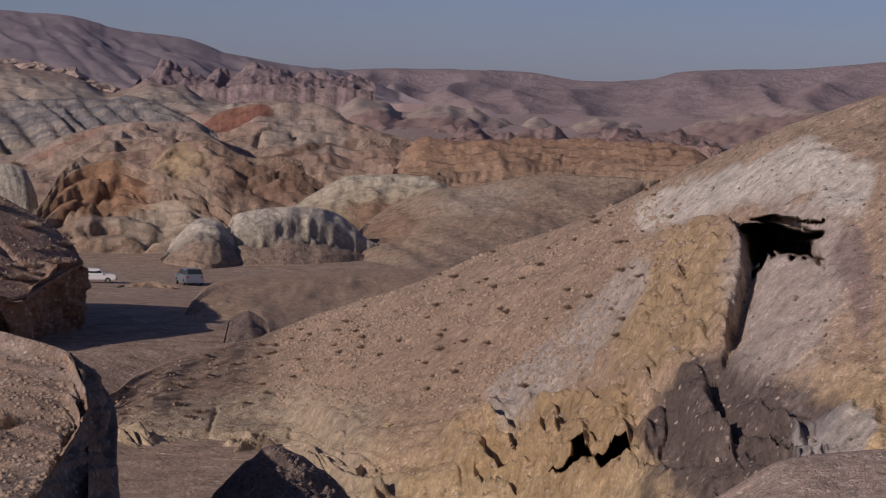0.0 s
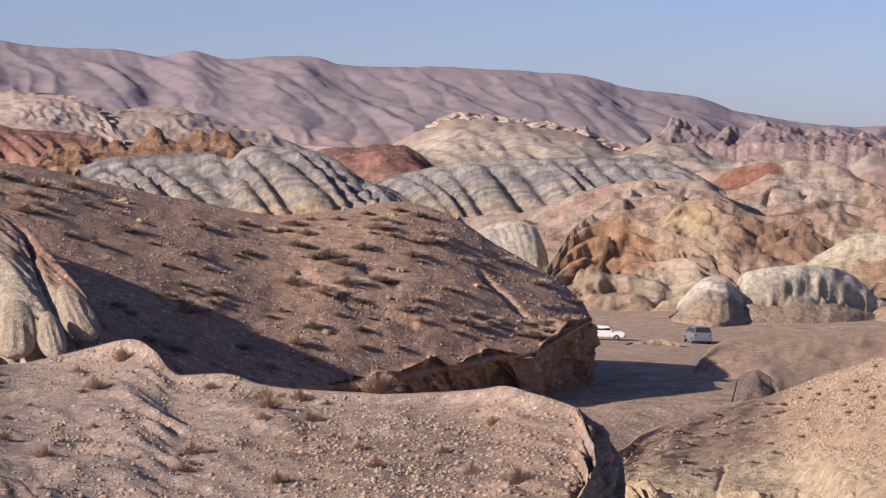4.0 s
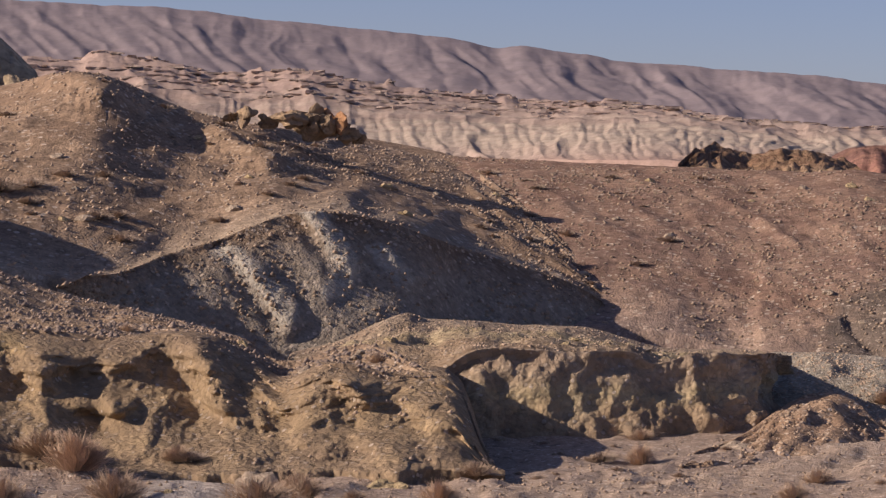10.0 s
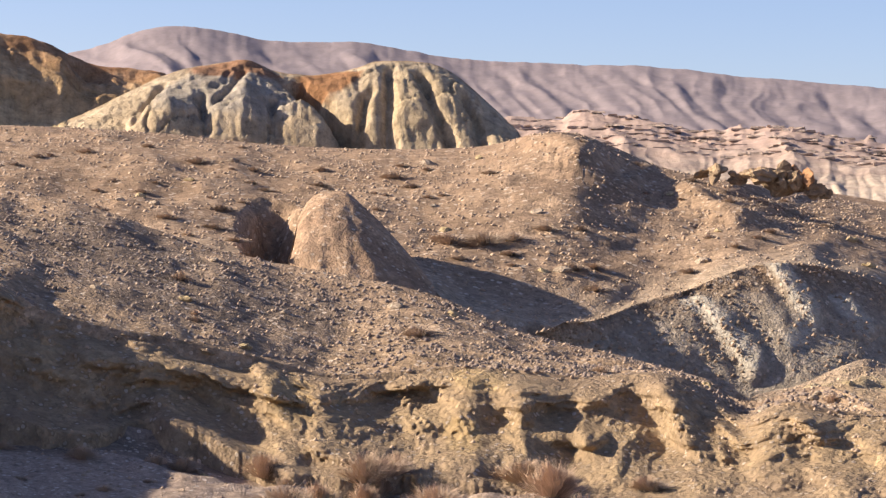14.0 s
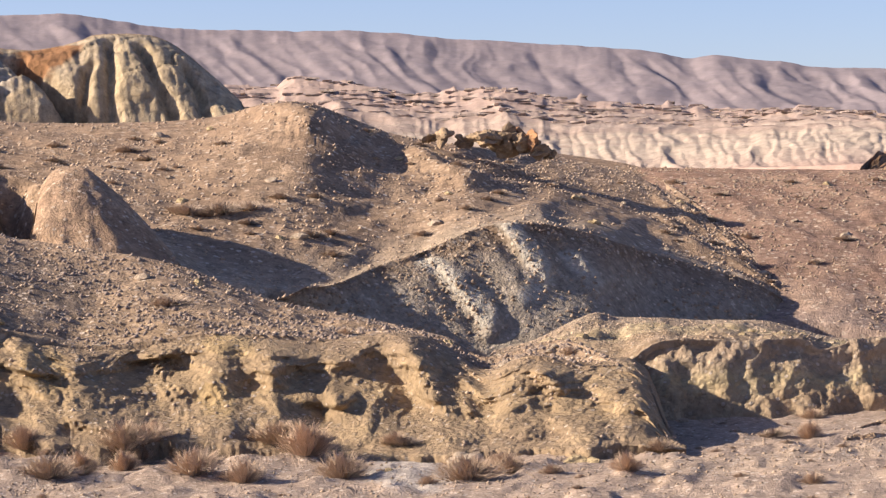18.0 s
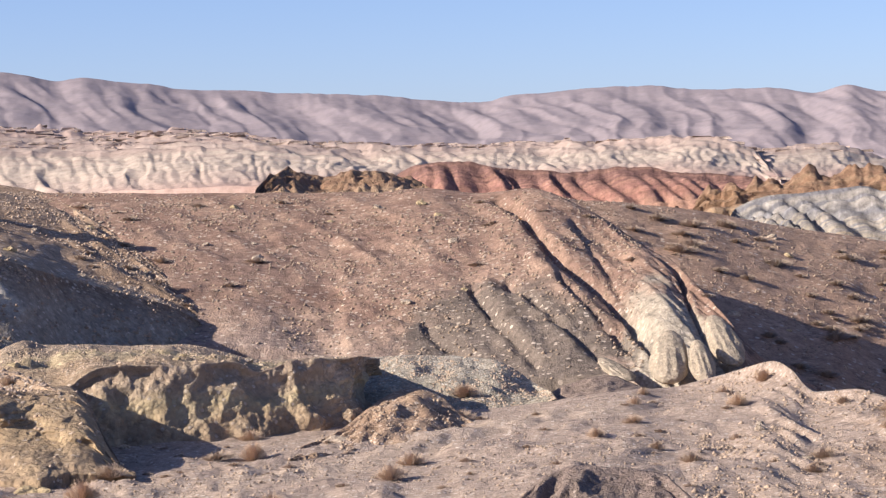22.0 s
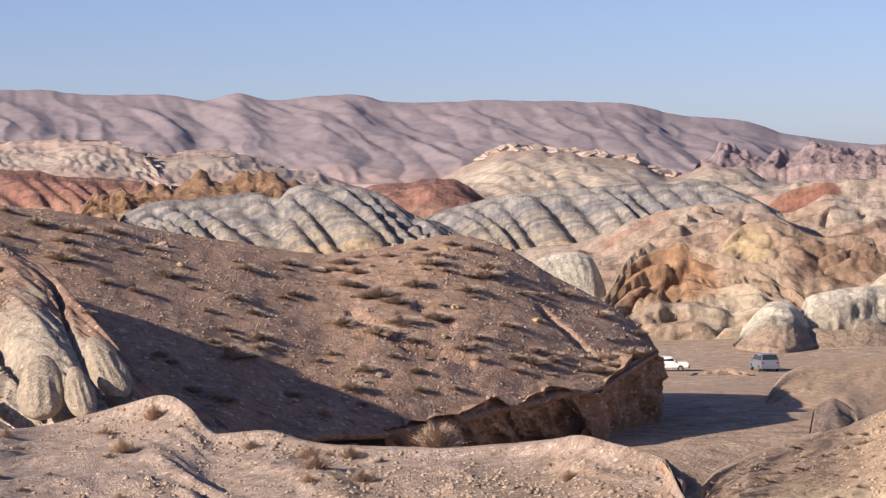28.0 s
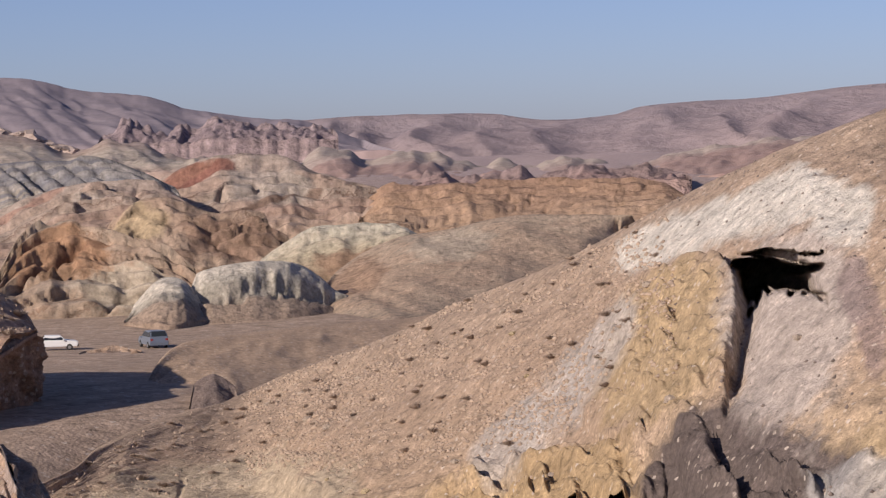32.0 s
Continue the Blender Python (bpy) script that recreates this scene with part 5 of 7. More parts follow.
# The darkest zone paints the shade within the hollow.
M_OCHRE = earth("ochre clay", dip=(-0.012, 82.3), stripes=stripes_on(TV_OCHRE_STREAK, 0.0026, 0.9, (0.279, 0.163, 0.100)), zones=[zone(TV_OCHRE_ZCREAM, 0.85, (0.459, 0.391, 0.302)), zone(TV_OCHRE_ZRUST, 0.85, (0.367, 0.217, 0.127)), zone(TV_OCHRE_ZHOLESHADE, 0.9, (0.229, 0.147, 0.094))], bands=[(0.0, (0.370, 0.296, 0.226)), (0.3, (0.357, 0.280, 0.213)), (0.6, (0.342, 0.255, 0.188)), (1.0, (0.371, 0.300, 0.232))], warp=0.25, patch=0.06, grain=1.0, bump=0.2, stain=(0.4, (0.316, 0.196, 0.121)), lines=(11.0, 0.65, (0.159, 0.099, 0.069), 1), streak=0.25)
M_BROWN = earth("red-brown ridge", [(0.0, (0.38, 0.275, 0.195)), (0.5, (0.355, 0.24, 0.165)), (1.0, (0.325, 0.21, 0.145))], warp=0.2, patch=0.04, grain=0.8, bump=0.25, stain=(0.4, (0.367, 0.239, 0.140)), lines=(12.0, 0.7, (0.156, 0.092, 0.062), 1))
M_BROWN2 = earth("yellow and rust rock", dip=(-0.012, 105.4), zones=[zone(TV_BROWN2_ZYEL, 0.9, (0.429, 0.328, 0.204)), zone(TV_BROWN2_ZRUST, 0.85, (0.262, 0.173, 0.123)), zone(TV_BROWN2_ZDARK, 0.8, (0.199, 0.134, 0.099))], bands=[(0.0, (0.368, 0.283, 0.213)), (0.5, (0.349, 0.264, 0.202)), (1.0, (0.330, 0.245, 0.187))], warp=0.2, patch=0.05, grain=0.9, bump=0.3, stain=(0.4, (0.380, 0.263, 0.162)), lines=(12.0, 0.7, (0.153, 0.095, 0.068), 1))
M_WHITE = earth("pale chalk", [(0.0, (0.4, 0.35, 0.28)), (0.35, (0.44, 0.4, 0.325)), (1.0, (0.53, 0.48, 0.4))], patch=0.1, grain=1.3, bump=0.2, streak=0.45)
M_HUMP = earth("chalk over grey marl", [(0.0, (0.36, 0.265, 0.195)), (0.36, (0.37, 0.285, 0.215)), (0.46, (0.34, 0.3, 0.245)), (0.58, (0.42, 0.38, 0.31)), (0.66, (0.56, 0.5, 0.41)), (1.0, (0.64, 0.58, 0.485))], warp=0.08, patch=0.15, grain=1.6, bump=0.2, streak=0.3)
M_YHUMP = earth("yellow chalk", zones=[zone(TV_YHUMP_ZRUST, 0.9, (0.341, 0.223, 0.146))], bands=[(0.0, (0.399, 0.281, 0.170)), (0.5, (0.533, 0.457, 0.321)), (1.0, (0.607, 0.556, 0.437))], patch=0.05, grain=1.0, bump=0.25, stain=(0.3, (0.380, 0.253, 0.167)), streak=0.3)
M_CLIFF = earth("yellow earth cliff", zones=[zone(TV_CLIFF_ZA, 0.5, (0.45, 0.325, 0.165)), zone(TV_CLIFF_ZB, 0.45, (0.43, 0.31, 0.165)), zone(TV_CLIFF_ZC, 0.5, (0.45, 0.325, 0.165))], contrast=0.55, pebble=4, bands=[(0.0, (0.3, 0.222, 0.155)), (0.35, (0.335, 0.246, 0.158)), (0.7, (0.34, 0.25, 0.165)), (1.0, (0.285, 0.21, 0.15))], warp=0.3, patch=0.12, grain=2.5, bump=0.15, stain=(0.25, (0.43, 0.315, 0.17)), speck=(2.0, 0.2, STONE))
M_BLOCK = earth("clay bank", contrast=0.6, pebble=4, bands=[(0.0, (0.304, 0.221, 0.156)), (0.4, (0.34, 0.248, 0.166)), (0.6, (0.405, 0.322, 0.202)), (0.75, (0.35, 0.267, 0.193)), (1.0, (0.35, 0.267, 0.202))], warp=0.15, patch=0.1, grain=2.2, bump=0.15, stain=(0.35, (0.5, 0.42, 0.3)), speck=(2.0, 0.2, STONE))
M_TOP = earth("cream and grey clay", zones=[zone(TV_TOPHILL_ZGREY, 0.8, (0.374, 0.340, 0.300)), zone(TV_TOPHILL_ZYEL, 0.6, (0.470, 0.372, 0.246)), zone(TV_TOPHILL_ZRUST, 0.95, (0.341, 0.175, 0.088)), zone(TV_TOPHILL_ZRUSTB, 0.9, (0.313, 0.166, 0.098))], bands=[(0.0, (0.433, 0.335, 0.223)), (0.4, (0.470, 0.372, 0.255)), (0.82, (0.469, 0.382, 0.274)), (0.95, (0.433, 0.335, 0.228)), (1.0, (0.378, 0.251, 0.153))], warp=0.12, patch=0.04, grain=1.0, bump=0.3, stain=(0.3, (0.393, 0.344, 0.286)), streak=0.4)
M_TOP2 = earth("rust and cream clay", [(0.0, (0.5, 0.4, 0.25)), (0.5, (0.46, 0.3, 0.16)), (1.0, (0.34, 0.18, 0.1))], warp=0.25, patch=0.05, grain=1.0, bump=0.3, stain=(0.4, (0.52, 0.45, 0.32)), streak=0.4)
M_GRAVEL_G = earth("grey gravel", pebble=8, bands=[(0.0, (0.33, 0.29, 0.23)), (1.0, (0.39, 0.345, 0.29))], patch=0.15, grain=3.0, speck=(2.6, 0.35, (0.6, 0.56, 0.5)), bump=0.12, stain=(0.4, (0.38, 0.32, 0.23)))
M_GRAVEL_D = earth("dark gravel", pebble=10, bands=[(0.0, (0.22, 0.17, 0.145)), (1.0, (0.25, 0.19, 0.16))], patch=0.15, grain=4.0, speck=(3.0, 0.2, (0.36, 0.3, 0.26)), bump=0.1)
M_RIGHT = earth("ochre hillside", stripes=stripes_on(TV_RIGHTHILL_ARC, 0.0085, 0.95, (0.6, 0.55, 0.475)) + stripes_on(TV_RIGHTHILL_VEIN, 0.009, 0.8, (0.43, 0.38, 0.335)) + stripes_on(TV_RIGHTHILL_SMEAR, 0.006, 0.75, (0.27, 0.2, 0.18)), zones=[zone(TV_RIGHTHILL_ZFOOT, 0.85, (0.48, 0.39, 0.28)), zone(TV_RIGHTHILL_ZYEL, 0.9, (0.41, 0.3, 0.175)), zone(TV_RIGHTHILL_ZYLOW, 0.85, (0.41, 0.29, 0.16)), zone(TV_RIGHTHILL_ZSCREE, 0.95, (0.13, 0.103, 0.094)), zone(TV_RIGHTHILL_ZCHALKB, 0.9, (0.47, 0.4, 0.345)), zone(TV_RIGHTHILL_ZGREY, 0.8, (0.42, 0.39, 0.36))], pebble=6, bands=[(0.0, (0.45, 0.35, 0.22)), (0.12, (0.47, 0.35, 0.2)), (0.3, (0.4, 0.29, 0.2)), (0.6, (0.37, 0.27, 0.195)), (1.0, (0.36, 0.27, 0.2))], warp=0.15, patch=0.05, grain=1.6, bump=0.09, speck=(1.4, 0.1, STONE), stain=(0.3, TAN_L), streak=0.12)
# The last band puts distance haze into the far plain as mauve.
M_VALLEY = earth("valley floor", warp=0.02, pebble=3, bands=[(0.0, (0.42, 0.315, 0.235)), (0.1, (0.42, 0.315, 0.235)), (1.0, (0.5, 0.39, 0.37))], patch=0.02, grain=0.6, bump=0.1, speck=(0.7, 0.15, STONE), stain=(0.4, (0.36, 0.265, 0.195)))

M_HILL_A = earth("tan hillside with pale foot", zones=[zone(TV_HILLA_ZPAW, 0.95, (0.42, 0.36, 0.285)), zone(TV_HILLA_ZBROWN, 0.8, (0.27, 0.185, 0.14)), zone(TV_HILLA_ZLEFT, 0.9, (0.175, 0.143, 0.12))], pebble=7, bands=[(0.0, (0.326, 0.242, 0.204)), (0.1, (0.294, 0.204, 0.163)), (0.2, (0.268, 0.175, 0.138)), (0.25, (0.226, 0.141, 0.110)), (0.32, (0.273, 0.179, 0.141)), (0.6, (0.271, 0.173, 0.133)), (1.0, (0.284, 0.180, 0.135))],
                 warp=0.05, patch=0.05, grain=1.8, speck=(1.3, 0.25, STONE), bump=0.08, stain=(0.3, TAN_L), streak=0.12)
M_TOE = earth("pale clay", [(0.0, (0.4, 0.335, 0.26)), (1.0, (0.4, 0.335, 0.26))], contrast=0.5, pebble=8, patch=0.5, grain=3.0, bump=0.05, stain=(0.35, (0.36, 0.27, 0.19)))
M_SCARP = earth("grey-brown scarp", stripes=[q for r in (TV_SCARP_RIBA, TV_SCARP_RIBB, TV_SCARP_RIBC, TV_SCARP_RIBD) for q in stripes_on(r, 0.0055, 0.85, (0.47, 0.43, 0.37))], contrast=0.7, pebble=5, bands=[(0.0, (0.35, 0.3, 0.245)), (0.5, (0.33, 0.28, 0.23)), (0.85, (0.235, 0.168, 0.12)), (1.0, (0.25, 0.175, 0.122))], patch=0.25, grain=2.0, bump=0.12, stain=(0.35, (0.38, 0.345, 0.29)), speck=(1.5, 0.25, STONE), streak=0.12)
M_BLUECLIFF = earth("dark mauve rock", [(0.0, (0.32, 0.245, 0.235)), (0.5, (0.27, 0.21, 0.215)), (1.0, (0.3, 0.235, 0.23))], patch=0.02, grain=0.2, bump=1.0)
M_CAP = earth("grey cream rock", [(0.0, (0.46, 0.365, 0.31)), (1.0, (0.43, 0.335, 0.29))], patch=0.05, grain=0.3, bump=0.6)
M_RUSTCLIFF = earth("dark mountain rock", [(0.0, (0.4, 0.28, 0.24)), (0.5, (0.34, 0.23, 0.2)), (1.0, (0.3, 0.22, 0.2))], patch=0.02, grain=0.2, bump=1.0)

# ---------------------------------------------------------------- ground sheet
th = np.linspace(-math.pi, math.pi, 721)
ring = np.concatenate([np.arange(0, 60, 2.5), np.arange(60, 330, 5.0), [345, 370, 400, 440, 480, 560, 650, 760, 900, 1100, 1400, 1900, 2600, 3600, 4700]])
A, R = np.meshgrid(th, ring)


def side(deg, width):
    """1 to the left of a bearing, 0 to the right of it."""
    return 1 / (1 + np.exp((np.degrees(A) - deg) / width))


z_nl = np.interp(R, [0, 4, 8, 20, 38, 48, 86, 100], [16.2, 15.8, 15.2, 12.8, 8.8, 8.6, 8.8, 8.4])
z_nr = np.interp(R, [0, 4, 8, 20, 38, 55, 80, 120], [16.2, 15.8, 15.2, 11.5, 4.0, 1.0, 0.0, 0.0])
z_l = np.interp(R, [0, 82, 100, 140, 190, 300, 400, 650, 900, 2000, 4700], [8.8, 8.8, 9.0, 9.5, 8.0, 4.0, 5.0, 12.0, 18.0, 30.0, 40.0])
z_r = np.interp(R, [0, 82, 105, 125, 320, 420, 600, 900, 2000, 4700], [8.4, 8.4, 2.0, 0.0, 0.0, 3.0, 8.0, 12.0, 12.0, 5.0])
lw, nw = side(1.0, 1.6), side(13.4, 0.25)
z_near = np.where(R < 70, z_nl * nw + z_nr * (1 - nw), z_nl)
f = np.clip((R - 70) / 20, 0, 1)
Z = z_near * (1 - f) + (lw * z_l + (1 - lw) * z_r) * f
Z = np.where(nw < 0.5, np.minimum(Z, np.interp(R, [0, 4, 8, 20, 38, 55, 80, 320, 420, 600, 900, 2000, 4700], [16.2, 15.8, 15.2, 11.5, 4.0, 1.0, 0.0, 0.0, 3.0, 8.0, 12.0, 12.0, 5.0])), Z)
bank_up = np.interp(R, [120, 132, 146, 162, 195, 225, 250, 275], [0, 0.3, 2.2, 2.8, 2.4, 0.9, 0.2, 0.0])   # the floor climbs beside the brown hill
Z = Z + bank_up * side(np.interp(R, [148, 164], [14.4, 19.2]), 0.6) * (1 - side(4.0, 1.0))
Z = Z + fbm(R * np.sin(A) / 25, R * np.cos(A) / 25, 3, 4) * np.interp(R, [0, 100, 300, 900], [0.1, 0.2, 0.4, 3.0])
P = np.stack([R * np.sin(A), R * np.cos(A), Z], -1)
ground = new("ground", mesh_grid("ground", P, np.stack([P[..., 0] / 100, np.clip((R - 350) / 500, 0, 1)], -1), M_VALLEY))
tagged(ground, "dry stony tan valley floor and desert ground", "ground", kind="structure")


# ---------------------------------------------------------------- mountains and badlands, far to near
def ochre_shape(th, v, s, h):
    return -0.8 * pit(th, v, TV_OCHRE_PIT, 31, 0.12) + channel(th, v, TV_OCHRE_CRACK, 0.0016, 1.6)


def hump_shape(th, v, s, h):
    rim = 0.55 + 0.08 * vnoise(s / 3.5, s * 0, 41) + 0.03 * vnoise(s * 1.3, s * 0, 43)
    hollow = np.exp(-((v - rim + 0.09) / 0.075) ** 2) * (0.5 + 1.3 * np.abs(fbm(s / 1.1, h / 3, 3, 45)))
    return -1.1 * hollow + 1.1 / (1 + np.exp(-(v - rim) / 0.02)) * np.clip((1 - v) / 0.15, 0, 1) * (0.6 + 0.6 * vnoise(s / 1.7, h * 0, 42))


def top_shape(th, v, s, h):
    f = channel(th, v, TV_TOPHILL_GA, 0.0042, 2.6)
    for q in (TV_TOPHILL_GB, TV_TOPHILL_GC, TV_TOPHILL_GD, TV_TOPHILL_GE):
        f = f + channel(th, v, q, 0.0024, 1.1)
    for q in (TV_TOPHILL_GF, TV_TOPHILL_GG, TV_TOPHILL_GH, TV_TOPHILL_GI):
        f = f + channel(th, v, q, 0.0020, 0.8)
    (a, b), (c, d), (e, g) = TV_TOPHILL_LOBES[0:2], TV_TOPHILL_LOBES[2:4], TV_TOPHILL_LOBES[4:6]
    return f + np.maximum(np.maximum(capsule(th, v, s, h, a, b, 3.0, 3.6, 1.6), capsule(th, v, s, h, c, d, 3.0, 4.0, 1.6)), capsule(th, v, s, h, e, g, 2.4, 3.4, 1.4))


def part(name, bm, mat, parent, label=""):
    me = bpy.data.meshes.new(name)
    bm.to_mesh(me)
    bm.free()
    me.materials.append(mat)
    ob = new(name, me)
    ob.parent = parent
    if label:
        tagged(ob, label)
    return ob


S = slope
S("mountain_range", MOUNTAIN_FAR, [(x * 0.8, y * 0.8, 8) for x, y, z in MOUNTAIN_FAR], M_MOUNT_FAR, "mountain range on the horizon with mauve haze in its colour", "mountain", k=1.0, gully=(200, 40), rough=6, cell=0.0014, seed=3)
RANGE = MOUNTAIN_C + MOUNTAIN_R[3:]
S("mountain_range", RANGE, [(x * 0.8, y * 0.8, 20) for x, y, z in RANGE], M_MOUNT, "bare mountain range with eroded spurs, grey-mauve from painted haze", "mountain", k=1.0, gully=(84, 11), rough=2.4, flute=(44, 2.4), crag=2, cell=0.0008, skew=0.25, oct_n=3, seed=5, taper=0.1)
S("badland_cliff", CREAM_C, CREAM_F, M_CREAM, "long cream and pink badland cliff with gullied face", "cliff", k=1.2, gully=(15, 2.6), rough=0.5, crag=1.0, seed=8, back=0.3, flute=(4.6, 0.45, 1.0), skew=0.03, taper=0.1, beds=(10, 1.6, 0.02, ((-0.45, -0.15, 0.03), (0.42, 0.5, 0.84))), cell=0.0006)
S("badland_cliff", CREAM2_C, CREAM2_F, M_CREAM, "lower cream badland cliff with gullied face", "cliff", k=1.2, gully=(15, 2.4), rough=0.5, crag=1.0, seed=9, flute=(4.6, 0.45, 1.0), skew=0.05, taper=0.1, beds=(8, 1.4, 0.02, ((0.0, 0.2), (0.8, 0.8))), cell=0.0005)
S("rock_cliff", BLUECL_C, BLUECL_F, M_BLUECLIFF, "dark jagged rock cliff at the mountain foot", "cliff", k=1.3, gully=(14, 8), rough=4, crag=5, seed=55, cell=0.0007)
mesa = S("mesa", MESA_C, MESA_F, M_MESA, "cream mesa with a broken rocky cap", "mesa", k=1.15, gully=(12, 2), rough=0.8, crag=1.2, seed=10, flute=(8, 1.0), skew=0.3, taper=0.4, beds=(5, 1.0, 0.0))
S("badland_knoll", KNOLL_C, KNOLL_F, M_CREAM, "low cream and pink badland knolls on the far plain", "hill", k=1.2, gully=(20, 4), rough=2, crag=2, seed=11)
S("red_ridge", RED_C, RED_F, M_RED, "brick-red gullied clay ridge", "ridge", k=1.2, gully=(14, 3), rough=0.8, crag=0.8, seed=12, flute=(5, 1.6), skew=0.3)
S("red_knoll", REDK_C, REDK_F, M_RUSTCLIFF, "row of small dark red knolls on the plain", "hill", k=1.3, gully=(9, 3), rough=1.2, crag=1.5, seed=59, cell=0.0007)
S("red_ridge", RED2_C, RED2_F, M_RED, "small brick-red clay hill", "ridge", k=1.3, gully=(12, 3), rough=1.0, crag=0.6, seed=13)
S("rust_ridge", RUST_C, RUST_F, M_RUST, "dark rust-brown jagged rock ridge", "ridge", k=1.2, gully=(7, 2.0), rough=1.0, crag=2.2, lump=0.3, over=1.2, beds=(4, 1.0, 0.3), seed=14, ends=(0.12, 0.04), cell=0.0007)
S("brown_ridge", BROWN_C, BROWN_F, M_BROWN, "low red-brown rocky plateau", "ridge", k=1.3, gully=(12, 1.6), rough=0.8, crag=0.35, seed=15, beds=(7, 1.2, 0.15), lump=0.2, crack=(12, 0.8), over=1.0, cell=0.0007)
S("rust_hill", RUSTHILL_C, RUSTHILL_F, M_RUSTHILL, "pinkish tilted rock hill with a rust-red flank", "hill", k=1.35, gully=(17, 2.6), rough=1.1, crag=0.6, seed=16, skew=0.6, lump=0.7, beds=(9, 2.2, -0.8), cell=0.0007, crack=(16, 1.8), over=1.0)
S("banded_hill", GREY_C, GREY_F, M_GREY, "grey and cream banded clay hill with deep gullies", "hill", k=1.6, gully=(12, 3), rough=0.5, seed=17, taper=0.25, flute=(5.2, 3.0), skew=0.75, beds=(8, 1.2, -0.5))
S("banded_hill", GREY2_C, GREY2_F, M_GREY, "long grey banded clay ridge with rounded ribs", "hill", k=1.6, gully=(12, 2.5), rough=0.5, seed=18, taper=0.25, flute=(4.6, 2.6), skew=0.75, beds=(8, 1.2, -0.3))
S("pink_hill", PINK_C, PINK_F, M_PINK, "pink and orange gullied clay hill", "hill", k=1.45, gully=(14, 2.4), rough=1.0, seed=19, lump=0.7, skew=0.6, beds=(8, 2.0, -0.8), cell=0.0007, crack=(14, 1.6), over=1.0)
S("brown_hill", BROWN2_C, BROWN2_F, M_BROWN2, "yellow and rust rock hill with ledges", "hill", k=1.5, gully=(10, 2.2), rough=0.9, seed=20, beds=(7, 1.8, -0.8), lump=0.7, skew=0.5, cell=0.0007, crack=(11, 1.4), over=0.4)
S("yellow_hill", YHUMP_C, YHUMP_F, M_YHUMP, "pale yellow rounded hump with a rust flank", "hill", k=1.6, gully=(6, 1.6), rough=0.6, seed=21, beds=(4, 0.8, -0.2), crack=(8, 0.6))
S("ochre_hill", OCHRE_C, OCHRE_F, M_OCHRE, "ochre and rust eroded clay hill with a hollow", "hill", k=1.5, gully=(11, 2.2), rough=0.9, lump=0.7, seed=22, beds=(6, 1.6, -0.8), skew=0.5, cell=0.0007, crack=(10, 1.3), shape=ochre_shape, ends=(0.03, 0.03), over=0.4)
S("tan_slope", TAN_C, TAN_F, M_TANSLOPE, "smooth orange-tan slope above the valley floor", "hill", k=1.3, gully=(13, 1.0), rough=0.5, seed=23, lump=0.15, skew=0.4, crack=(14, 0.5))
S("white_dome", WHITE_C, WHITE_F, M_WHITE, "white fluted clay dome", "hill", k=2.2, gully=(6, 0.8), rough=0.3, seed=24, flute=(1.1, 0.3), skew=0.2)
S("chalk_hump", HUMP_C, HUMP_F, M_HUMP, "chalk hump with a white cap over a grey gullied face", "hill", k=1.15, gully=(4.5, 0.3), rough=0.3, seed=25, lump=0.12, crack=(5, 0.1), ends=(0.12, 0.15), shape=hump_shape, cell=0.0007)
S("chalk_hump", HUMP_S_C, HUMP_S_F, M_HUMP, "small pale chalk hump with a cracked face", "hill", k=1.3, gully=(3.0, 0.3), rough=0.25, seed=26, lump=0.15, crack=(4, 0.25), ends=(0.12, 0.12), cell=0.0006)
S("rust_outcrop", OUTCROP_C, OUTCROP_F, M_RUST, "dark brown rock outcrop on the hilltop", "outcrop", k=1.4, gully=(2.5, 0.7), rough=0.4, crag=0.35, lump=0.25, seed=27, beds=(3, 0.6, 0.1), over=0.4, ends=(0.2, 0.1), cell=0.0006)
S("clay_hill", TOPHILL2_C, TOPHILL2_F, M_TOP2, "rust and cream fluted clay hill", "hill", k=1.6, gully=(7.5, 2.0), rough=0.5, crag=0.3, seed=28, flute=(1.6, 0.2), skew=0.15, lump=0.4)
S("clay_hill", TOPHILL_C, TOPHILL_F, M_TOP, "cream and grey fluted clay hill with a rusty cap", "hill", k=1.8, gully=(3.2, 0.35), rough=0.25, seed=29, flute=(1.0, 0.14), crack=(6, 0.5), skew=0.15, taper=0.25, shape=top_shape, cell=0.0007)

# ---------------------------------------------------------------- near hills
def hill_a_shape(th, v, s, h):
    f = lobe(th, v, TV_HILLA_RIDGE, (0.008, 0.018), 0.5) + lobe(th, v, TV_HILLA_FINGER, (0.007, 0.011), 0.4)
    for n in range(4):
        f = np.maximum(f, lobe(th, v, TV_HILLA_SPURS[2 * n:2 * n + 2], (0.004, 0.008), 0.22))
    f = f + channel(th, v, TV_HILLA_CH1, 0.0020, 0.6) + channel(th, v, TV_HILLA_CH2, 0.0014, 0.18) + channel(th, v, TV_HILLA_CH6, 0.0014, 0.4)
    for q in (TV_HILLA_CH3, TV_HILLA_CH4, TV_HILLA_CH5, TV_HILLA_CH7):
        f = f + channel(th, v, q, 0.0011, 0.3)
    f = f * np.clip((1 - v) / 0.15, 0, 1)
    ledge = 0.22 + 0.015 * vnoise(th * 120, v * 0, 75)
    return f - 0.35 * np.exp(-((v - ledge) / 0.012) ** 2) * np.clip((0.03 - th) / 0.01, 0, 1) * (0.5 + 0.5 * vnoise(th * 60, v * 0, 76))


def hill_b_shape(th, v, s, h):
    return channel(th, v, TV_HILLB_CH1, 0.0010, 0.6) + channel(th, v, TV_HILLB_CH2, 0.0010, 0.6) + channel(th, v, TV_HILLB_CH3, 0.0009, 0.4)


